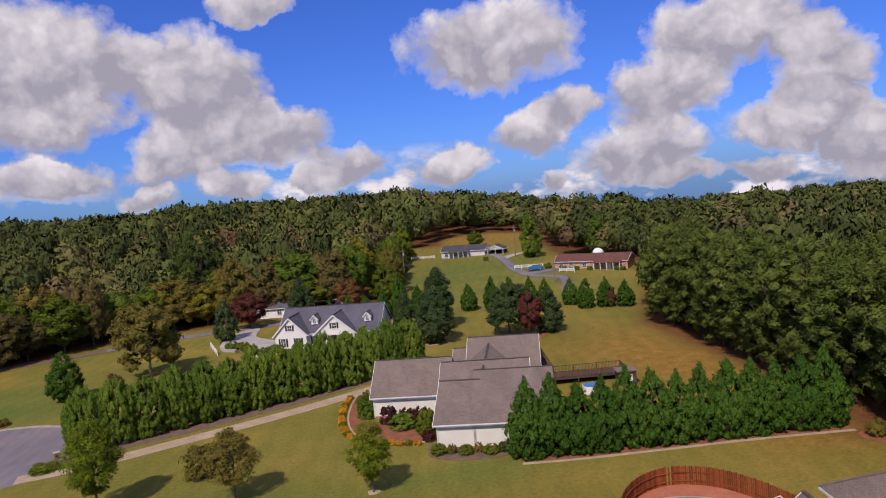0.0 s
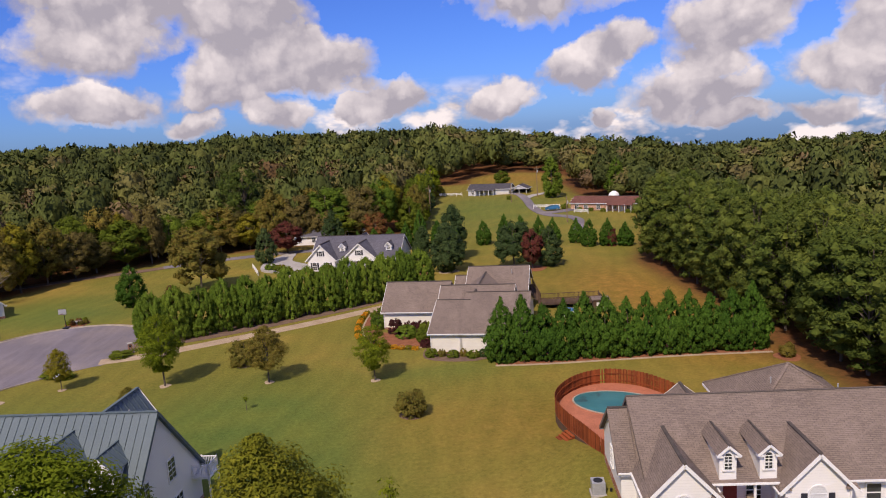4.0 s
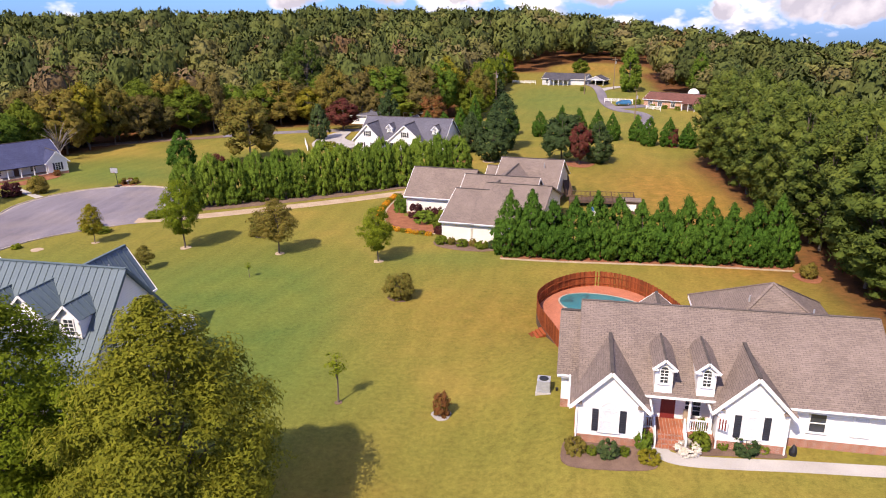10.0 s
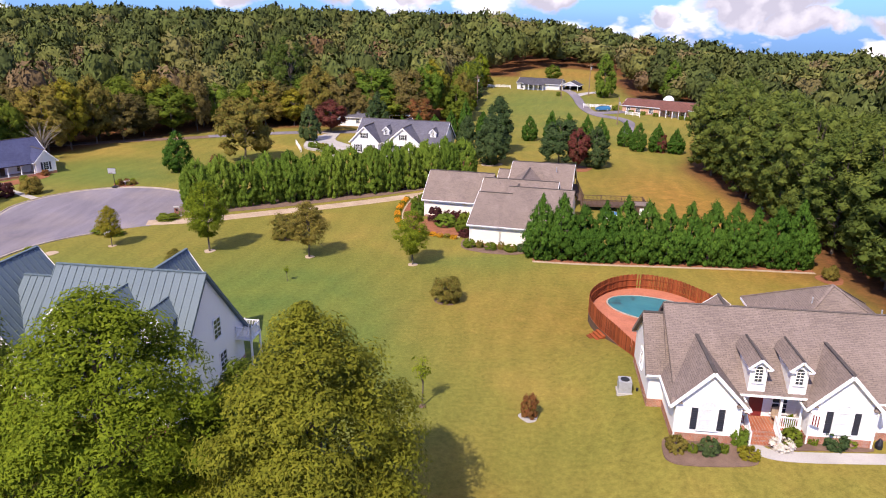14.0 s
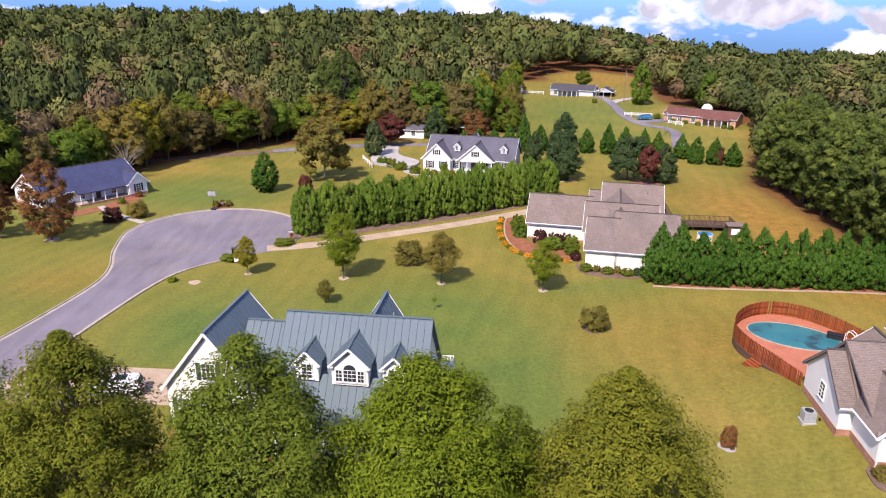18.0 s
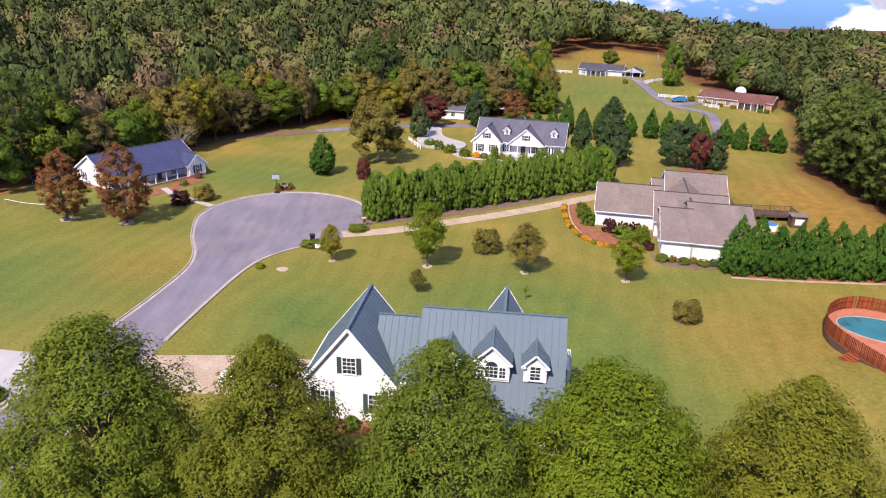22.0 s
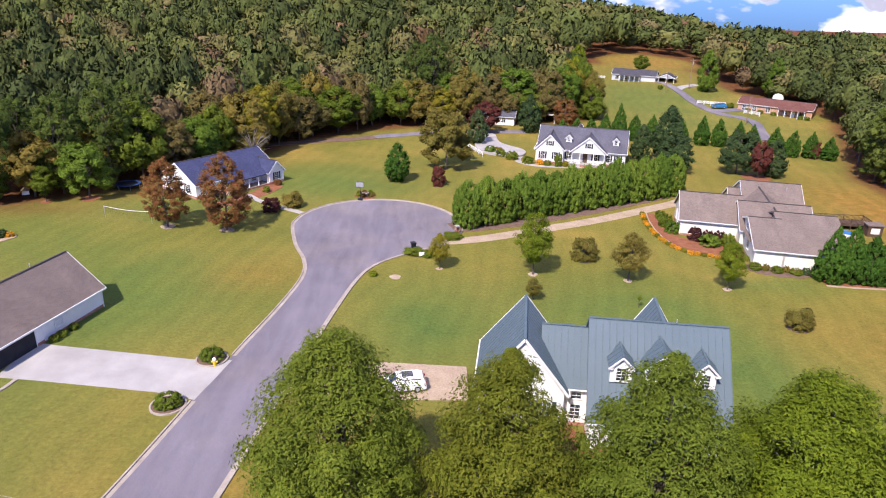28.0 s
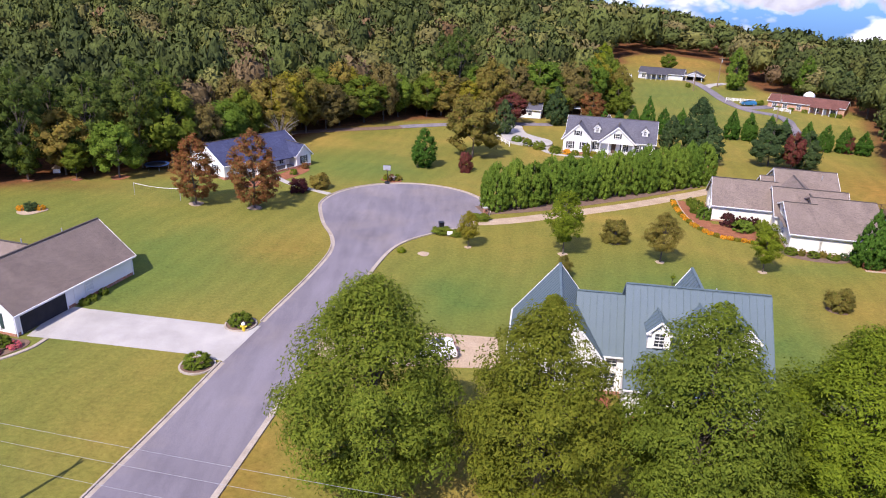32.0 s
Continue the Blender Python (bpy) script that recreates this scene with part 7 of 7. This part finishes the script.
# street
def street_things():
    can = thing("trash_can", "black wheeled trash can at the kerb", "trash can", pose(-48.6, 94.3, 0.02, 0, 0, 20))
    part("body", Solid().add([(-0.26, -0.28, 0.05), (0.26, -0.28, 0.05), (0.26, 0.28, 0.05), (-0.26, 0.28, 0.05), (-0.36, -0.38, 1.05), (0.36, -0.38, 1.05), (0.36, 0.38, 1.05), (-0.36, 0.38, 1.05)],
                             [(3, 2, 1, 0), (4, 5, 6, 7), (0, 1, 5, 4), (1, 2, 6, 5), (2, 3, 7, 6), (3, 0, 4, 7)]), BLACK, can)
    part("lid", Solid().box(-0.38, 0.38, -0.42, 0.42, 1.06, 1.14), BLACK, can)
    for s in (-0.32, 0.32):
        part("wheel", Solid().tube([(s - 0.04, 0.3, 0.12), (s + 0.04, 0.3, 0.12)], [0.13, 0.13], 12), BLACK, can)
    sg = thing("yard_sign", "small blank white sign in the juniper", "sign", pose(-47.3, 91.0, 0))
    part("board", Solid().box(-0.4, 0.4, -0.02, 0.02, 0.25, 0.85), TRIM, sg)
    for s in (-0.3, 0.3):
        part("stake", Solid().box(s - 0.02, s + 0.02, 0.021, 0.05, -0.2, 0.8), STEEL, sg)
    mb = thing("mailbox", "brown brick mailbox post beside the drive", "mailbox", pose(-41.6, 101.3, 0, 0, 0, 25))
    part("post", Solid().box(-0.3, 0.3, -0.3, 0.3, -0.2, 1.4), BRICK, mb)
    part("box", Solid().box(-0.14, 0.14, -0.36, -0.31, 0.95, 1.2), BLACK, mb)
    part("cap", Solid().box(-0.36, 0.36, -0.36, 0.36, 1.405, 1.5), CONCRETE, mb)
    hp = thing("basketball_hoop", "portable basketball hoop with a grey backboard", "basketball hoop", pose(-59.0, 118.6, 0.02, 0, 0, -6))
    part("base", Solid().box(-0.45, 0.45, -0.2, 0.8, 0.0, 0.25), BLACK, hp)
    part("pole", Solid().tube([(0, 0.3, 0.2), (0, 0.1, 3.0)], [0.06, 0.05], 8), BLACK, hp)
    part("backboard", Solid().box(-0.7, 0.7, -0.24, -0.2, 2.6, 3.5), STEEL, hp)
    part("board_frame", Solid().box(-0.75, 0.75, -0.2, -0.15, 2.55, 2.62).box(-0.75, 0.75, -0.2, -0.15, 3.48, 3.55), BLACK, hp)
    n = 14
    part("rim", Solid().tube([(0.23 * math.cos(2 * math.pi * i / n), -0.5 + 0.23 * math.sin(2 * math.pi * i / n), 2.75) for i in range(n + 1)], [0.02] * (n + 1), 6), DOOR_RED, hp)
    ring("flower_bed", -58.2, 121.4, 2.0, RED_MULCH, "round mulched flower bed beside the turning bulb", 0.08)
    wl = thing("planter", "pale stone planter in the round bed", "planter", pose(-58.2, 121.4, 0.05))
    part("tub", Solid().tube([(0, 0, 0), (0, 0, 0.6)], [0.45, 0.6], 12), WHITE_STONE, wl)
    part("soil", Solid().tube([(0, 0, 0.55), (0, 0, 0.62)], [0.52, 0.52], 12), MULCH, wl)
    for i in range(7):
        a = i * 0.9
        plant("clipped%d" % (i % 2), -58.2 + 1.4 * math.cos(a), 121.4 + 1.2 * math.sin(a), 0.9, 0.5, "small bronze shrub in the round bed", name="shrub", category="shrub", leaf=(LEAF_BRONZE, LEAF_OAK, LEAF_RED)[i % 3])
    # drive mouth of the garage house
    for x, y, yel in ((-71.4, 52.2, False), (-69.7, 60.9, True)):
        ring("kerb_island", x, y, 1.5, MULCH, "small kerbed bed at the drive mouth", 0.10, 20, lump=0.05)
        pts = [(x + 1.55 * math.cos(a), y + 1.55 * math.sin(a)) for a in (i * 2 * math.pi / 22 for i in range(23))]
        single("bed_kerb", strip(pts, offset(pts, -0.18), -0.1, 0.16), KERB, "low concrete kerb round the small bed", "kerb")
        plant("clipped1", x, y, 1.25, 1.35, "clipped dark green mound shrub", name="shrub", category="shrub", leaf=LEAF_DEEP)
    hy = thing("fire_hydrant", "yellow fire hydrant with a pale cap beside a clipped shrub", "fire hydrant", pose(-69.0, 59.5, 0.05))
    part("barrel", Solid().tube([(0, 0, 0), (0, 0, 0.75)], [0.2, 0.17], 12), YELLOW, hy)
    part("bonnet", Solid().tube([(0, 0, 0.75), (0, 0, 0.9), (0, 0, 1.0)], [0.22, 0.18, 0.06], 12), TRIM, hy)
    part("outlet", Solid().tube([(-0.34, 0, 0.5), (0.34, 0, 0.5)], [0.1, 0.1], 10), YELLOW, hy)
    # overhead wires cross the street corner, from poles outside the view
    poles = []
    for x, y in ((-104.0, 35.5), (-79.6, 29.9), (-26.0, 18.6)):
        p = thing("utility_pole", "tall wooden utility pole with a crossarm", "utility pole", pose(x, y, 0, 0, 0, -12))
        part("shaft", Solid().tube([(0, 0, -0.5), (0, 0, 10.2)], [0.17, 0.12], 9), POLE_WOOD, p)
        part("crossarm", Solid().box(-0.06, 0.06, -1.2, 1.2, 9.1, 9.25), POLE_WOOD, p)
    for k, (dy, z) in enumerate(((1.1, 9.3), (-0.4, 9.3), (-1.1, 8.2))):
        pts = []
        for i in range(25):
            f = i / 24
            pts.append((-104 + 78 * f, 35.5 - 16.9 * f + dy, z - 1.2 * 4 * f * (1 - f) * 0.5))
        single("overhead_wire", Solid().tube(pts, [0.009] * 25, 4), STEEL, "thin overhead wire crossing the street", "wire", group="overhead wires")


street_things()


def car(x, y, turn, paint, label, z=0.05, L=4.65, W=1.85, H=1.7):
    c = thing("car", label, "car", pose(x, y, z, 0, 0, turn))
    prof = [(-L / 2, 0.42), (-L / 2 + 0.03, 0.95), (-L / 2 + 0.12, 1.1), (-L / 2 + 0.35, H - 0.12), (-L / 2 + 0.8, H), (0.35, H - 0.03), (0.75, H - 0.15), (1.35, 1.08), (L / 2 - 0.25, 0.92), (L / 2 - 0.03, 0.7), (L / 2, 0.42), (L / 2 - 0.1, 0.28), (-L / 2 + 0.1, 0.28)]
    bm = bmesh.new()
    sides = []
    for s in (-1, 1):
        sides.append([bm.verts.new((px, s * (W / 2 - (0.16 if pz > 1.15 else 0.0)), pz)) for px, pz in prof])
    n = len(prof)
    for i in range(n):
        bm.faces.new((sides[0][i], sides[0][(i + 1) % n], sides[1][(i + 1) % n], sides[1][i]))
    bm.faces.new(sides[0][::-1])
    bm.faces.new(sides[1])
    bmesh.ops.recalc_face_normals(bm, faces=bm.faces)
    bmesh.ops.bevel(bm, geom=list(bm.edges), offset=0.05, segments=2, affect="EDGES")
    me = bpy.data.meshes.new("body")
    bm.to_mesh(me)
    me.materials.append(paint)
    part("body", me, None, c)
    part("windshield", Solid().add([(0.74, -0.68, H - 0.12), (0.74, 0.68, H - 0.12), (1.38, 0.74, 1.1), (1.38, -0.74, 1.1), (0.70, -0.68, H - 0.18), (0.70, 0.68, H - 0.18), (1.34, 0.74, 1.04), (1.34, -0.74, 1.04)], [(0, 3, 2, 1), (4, 5, 6, 7), (0, 1, 5, 4), (2, 3, 7, 6)]), GLASS, c)
    part("rear_window", Solid().add([(-L / 2 + 0.30, -0.66, H - 0.18), (-L / 2 + 0.30, 0.66, H - 0.18), (-L / 2 + 0.10, 0.72, 1.12), (-L / 2 + 0.10, -0.72, 1.12), (-L / 2 + 0.4, -0.66, H - 0.18), (-L / 2 + 0.4, 0.66, H - 0.18), (-L / 2 + 0.2, 0.72, 1.12), (-L / 2 + 0.2, -0.72, 1.12)], [(0, 1, 2, 3), (7, 6, 5, 4), (0, 4, 5, 1)]), GLASS, c)
    for s in (-1, 1):
        for x0, x1 in ((-1.75, -0.75), (-0.68, 0.2), (0.27, 0.85)):
            part("side_window", Solid().box(x0, x1 if x1 < 0.5 else x1 - 0.2, s * (W / 2 - 0.13) - 0.02, s * (W / 2 - 0.13) + 0.02, 1.12, H - 0.2), GLASS, c)
        part("mirror", Solid().box(0.85, 1.0, s * (W / 2 + 0.02) - 0.09, s * (W / 2 + 0.02) + 0.09, 1.02, 1.16), paint, c)
        part("headlight", Solid().box(L / 2 - 0.28, L / 2 - 0.04, s * 0.7 - 0.16, s * 0.7 + 0.16, 0.68, 0.82), BLIND, c)
        part("tail_light", Solid().box(-L / 2 - 0.01, -L / 2 + 0.1, s * 0.74 - 0.1, s * 0.74 + 0.1, 0.82, 1.1), DOOR_RED, c)
        for px in (-1.4, 1.4):
            w = part("wheel", Solid().tube([(px, s * (W / 2 - 0.2), 0.34), (px, s * (W / 2 + 0.02), 0.34)], [0.34, 0.34], 18), BLACK, c)
            o = new("rim", Solid().tube([(px, s * (W / 2 + 0.015), 0.34), (px, s * (W / 2 + 0.035), 0.34)], [0.22, 0.2], 14).mesh("rim", STEEL))
            o.parent = w
    part("sunroof", Solid().box(-1.0, 0.15, -0.5, 0.5, H - 0.03, H + 0.012), GLASS, c)


car(-48.9, 55.6, 188, CAR_PAINT, "white sport utility vehicle parked on the gravel pad")
car(46.6, 215.3, 170, BLUE_PAINT, "blue car parked by a white fence", ground_z(46.6, 215.3) + 0.15, 4.6, 1.85, 1.5)


# navy-roofed house yard
def navy_yard():
    tr = thing("trampoline", "round trampoline with a blue pad", "trampoline", pose(-103.6, 123.6, ground_z(-103, 123)))
    n = 28
    part("pad", strip([(2.3 * math.cos(2 * math.pi * i / n), 2.3 * math.sin(2 * math.pi * i / n)) for i in range(n + 1)], [(1.8 * math.cos(2 * math.pi * i / n), 1.8 * math.sin(2 * math.pi * i / n)) for i in range(n + 1)], 0.85, 0.92), BLUE_PAD, tr)
    part("mat", Solid().tube([(0, 0, 0.86), (0, 0, 0.885)], [1.8, 1.8], 28), BLACK, tr)
    for i in range(6):
        a = i * math.pi / 3
        part("leg", Solid().tube([(2.1 * math.cos(a), 2.1 * math.sin(a), 0), (2.1 * math.cos(a), 2.1 * math.sin(a), 0.86)], [0.04, 0.04], 6), STEEL, tr)
    nt = thing("volleyball_net", "sagging volleyball net on two thin posts", "net")
    a, b = Vector((-100.5, 106.2, 0)), Vector((-91.9, 103.8, 0))
    for p in (a, b):
        part("post", Solid().tube([p, p + Vector((0, 0, 2.1))], [0.04, 0.04], 6), STEEL, nt)
    part("tape", Solid().tube([a.lerp(b, i / 10) + Vector((0, 0, 2.05 - 0.25 * math.sin(math.pi * i / 10))) for i in range(11)], [0.04] * 11, 5), TRIM, nt)
    for i in range(1, 22):
        part("cord", Solid().tube([a.lerp(b, i / 22) + Vector((0, 0, z - 0.25 * math.sin(math.pi * i / 22))) for z in (1.2, 2.03)], [0.012, 0.012], 4), BLACK, nt)
    dh = thing("dog_house", "small white dog house under the trees", "dog house", pose(-120.2, 118.4, 0, 0, 0, 30))
    part("wall", Solid().box(-0.6, 0.6, -0.7, 0.7, 0, 0.8), TRIM, dh)
    part("roof", Solid().add([(-0.75, -0.8, 0.75), (-0.75, 0.8, 0.75), (0.75, -0.8, 0.75), (0.75, 0.8, 0.75), (0, -0.8, 1.3), (0, 0.8, 1.3)], [(0, 4, 5, 1), (2, 3, 5, 4), (0, 2, 4), (1, 5, 3), (0, 1, 3, 2)]), POLE_WOOD, dh)
    ring("island_bed", -112.3, 96.2, 2.2, GRAVEL, "kerbed island bed on the lawn", 0.08)
    for dx, leaf, r in ((0, LEAF_CEDAR, 1.1), (-1.4, LEAF_ORANGE, 0.7), (1.4, LEAF_ORANGE, 0.7), (0.6, LEAF_YELLOW, 0.6)):
        plant("clipped0", -112.3 + dx, 96.2 + 0.2 * dx, r * 1.3, r, "shrub in the island bed on the lawn", name="shrub", category="shrub", leaf=leaf)
    slab("mulch_bed", [(-83.6, 112.6), (-79.5, 116.6), (-76.5, 121.5), (-74.9, 126.5), (-77.5, 128.5), (-80.5, 121), (-86, 114.5)], RED_MULCH, "orange mulch bed along the porch", "bed", 0.05, n=4, kind="")
    line = spline([(-80.2, 120.6), (-77, 116.8), (-72.5, 113.4), (-68.4, 110.6)], 6)
    single("front_path", strip(offset(line, 0.6), offset(line, -0.6), -0.1, 0.055), CONCRETE, "pale concrete path to the porch", "path", kind="structure")
    for x, y, leaf in ((-84.6, 112.6, LEAF_DEEP), (-77.2, 122.6, LEAF_DEEP), (-76.0, 127.5, LEAF_RED)):
        plant("clipped1", x, y, 1.1, 0.8, "small rounded shrub along the porch", name="shrub", category="shrub", leaf=leaf)


navy_yard()


# garage house front bed
slab("front_bed", [(-100.5, 53.8), (-95.5, 51.6), (-91.8, 51.6), (-89.4, 54.2), (-89.6, 55.9), (-92.0, 56.3), (-99.5, 58.0), (-101.5, 57.0)], MULCH, "planted bed with a curved pale edging", "bed", 0.06, n=4, kind="")
edge_f = spline([(-101, 53.4), (-95.5, 51.2), (-91.6, 51.2), (-88.9, 54.0), (-88.2, 56.4)], 6)
single("bed_edging", strip(offset(edge_f, 0.1), offset(edge_f, -0.3), -0.1, 0.12), KERB, "curved pale concrete bed edging", "edging")
for i, (x, y, h, r, leaf) in enumerate(((-98.8, 56.2, 1.5, 1.2, LEAF_HEDGE), (-96.8, 55.6, 1.5, 1.2, LEAF_HEDGE), (-94.9, 55.2, 1.4, 1.15, LEAF_HEDGE), (-93.0, 54.8, 1.4, 1.2, LEAF_OAK), (-97.8, 54.2, 1.2, 1.0, LEAF_OAK), (-91.4, 54.4, 1.2, 1.0, LEAF_DEEP), (-95.6, 53.2, 0.9, 0.8, LEAF_OAK),
                                    (-93.6, 52.6, 0.6, 0.6, LEAF_PINK), (-92.4, 52.7, 0.6, 0.6, LEAF_PINK), (-91.2, 52.9, 0.6, 0.6, LEAF_PINK), (-90.2, 54.4, 0.7, 0.7, LEAF_PINK), (-94.6, 52.2, 0.5, 0.5, LEAF_WHITE), (-96.4, 52.4, 0.5, 0.5, LEAF_PINK), (-98.0, 53.0, 0.5, 0.5, LEAF_BRONZE))):
    plant("clipped%d" % (i % 2), x, y, h, r, "mounded pink-flowering plant in the bed" if leaf is LEAF_PINK else "rounded shrub in the front bed", name="shrub", category="shrub", leaf=leaf)
for u in (8.4, 9.6, 11.4):
    p = pose(-91.2, 56.5, 0, 0, 0, 74.5) @ Vector((u, -0.8, 0))
    plant("clipped0", p.x, p.y, 0.8, 0.6, "small dark shrub by the garage wall", name="shrub", category="shrub", leaf=LEAF_DEEP)


# teal-roofed house bed and far house garden
slab("front_bed", [(-41, 48.2), (-36, 47.6), (-33.6, 47.6), (-32.6, 45.4), (-26, 43.6), (-20, 42.9), (-20, 44.5), (-32, 46.6), (-33, 49.5), (-41.4, 50.3)], RED_MULCH, "orange pine straw bed along the front wall", "bed", 0.05, n=3, kind="")
for x, y, leaf in ((-40.2, 48.9, LEAF_DEEP), (-37.8, 48.5, LEAF_HEDGE), (-35.2, 48.2, LEAF_DEEP), (-32.4, 46.4, LEAF_DEEP), (-29.8, 44.9, LEAF_HEDGE), (-26.6, 44.3, LEAF_DEEP), (-23.0, 43.8, LEAF_DEEP)):
    plant("clipped1", x, y, 1.1, 0.8, "rounded evergreen shrub by the front wall", name="shrub", category="shrub", leaf=leaf)
bb = pose(-21.6, 150.4, 0.05, 0, 0, -15)
for u, w, h, r, leaf in ((-1.5, -2.0, 1.8, 1.3, LEAF_DEEP), (-5.5, 0.5, 2.0, 1.5, LEAF_DEEP), (-8.5, 2.5, 1.6, 1.2, LEAF_DEEP), (1.2, -2.2, 1.2, 0.9, LEAF_ORANGE), (3.0, -2.4, 1.2, 0.9, LEAF_DEEP), (5.4, -2.6, 3.2, 0.9, LEAF_DEEP), (7.0, -2.0, 1.2, 0.9, LEAF_YELLOW), (-11.5, 5.0, 1.8, 1.4, LEAF_HEDGE), (-10, 6.5, 1.2, 1.4, LEAF_YELLOW), (17.5, -0.2, 1.4, 1.0, LEAF_DEEP)):
    p = bb @ Vector((u, w, 0))
    plant("clipped%d" % (int(u * 3) % 2), p.x, p.y, h, r, "rounded garden shrub near the far white house", name="shrub", category="shrub", leaf=leaf)
walk_b = spline([(-24.5, 155.5), (-25.5, 150.5), (-22.5, 147.2), (-17.0, 146.0), (-10.5, 146.3)], 6)
single("garden_walk", strip(offset(walk_b, 0.7), offset(walk_b, -0.7), -0.2, 0.09), CONCRETE, "curving pale garden walk", "path", kind="structure")
ring("flower_bed", 1.5, 143.5, 2.6, RED_MULCH, "orange mulch bed beside the far house", 0.08)
plant("clipped1", 1.5, 143.8, 1.4, 1.2, "dark shrub in the orange bed", name="shrub", category="shrub", leaf=LEAF_PURPLE)


def picket_fence(p, q, label, z):
    f = thing("picket_fence", label, "fence")
    p, q = Vector((*p, z)), Vector((*q, z))
    n = int((q - p).length / 1.9)
    for i in range(n + 1):
        o = p.lerp(q, i / n)
        part("post", Solid().box(o.x - 0.07, o.x + 0.07, o.y - 0.07, o.y + 0.07, z - 0.6, z + 1.1), TRIM, f)
    for h in (0.35, 0.65, 0.95):
        part("rail", Solid().beam(p + Vector((0, 0, h)), q + Vector((0, 0, h)), 0.05, 0.14), TRIM, f)


picket_fence((41.8, 221.5), (49.8, 218.5), "white three-rail fence beside the hill drive", ground_z(46, 220) + 0.3)
picket_fence((52.0, 209.0), (55.2, 205.0), "short white fence by the brick house", ground_z(53, 207) + 0.1)
picket_fence((-36.5, 163.0), (-33.5, 154.0), "short white fence beside the parking pad", 0.2)
picket_fence((14.5, 273.0), (23.0, 270.5), "white fence beside the hill house", ground_z(20, 272) + 0.2)


def pole(x, y, h, label, arm=True):
    g = ground_z(x, y)
    p = thing("utility_pole", label, "utility pole", pose(x, y, g))
    part("shaft", Solid().tube([(0, 0, -0.4), (0, 0, h)], [0.17, 0.11], 8), POLE_WOOD, p)
    if arm:
        part("crossarm", Solid().box(-0.9, 0.9, -0.06, 0.06, h - 0.9, h - 0.75), POLE_WOOD, p)
    part("transformer", Solid().tube([(0.3, 0, h - 2.2), (0.3, 0, h - 1.3)], [0.22, 0.22], 10), STEEL, p)


pole(8.4, 223.4, 10.5, "weathered wooden utility pole on the hill lawn")
pole(48.6, 248.8, 11.0, "pale utility pole beside the hill drive")
pole(37.9, 242.1, 7.0, "thin pole beside the hill drive", False)
pole(46.0, 193.4, 7.5, "thin pale pole on the lawn", False)
plant("bush0", 38.2, 249, 1.6, 1.1, "dark round shrub beside the drive", name="shrub", category="shrub", leaf=LEAF_DEEP)
plant("bush1", 50.8, 216.5, 1.8, 1.2, "round shrub beside the blue car", name="shrub", category="shrub", leaf=LEAF_DEEP)
for u in (3.5, 7.2, 11.0, 18.8, 20.6):
    p = pose(52.4, 214.8, 0, 0, 0, -36) @ Vector((u, -1.6, 0))
    plant("clipped0", p.x, p.y, 1.2, 0.9, "round shrub before the brick house", name="shrub", category="shrub", leaf=LEAF_DEEP)
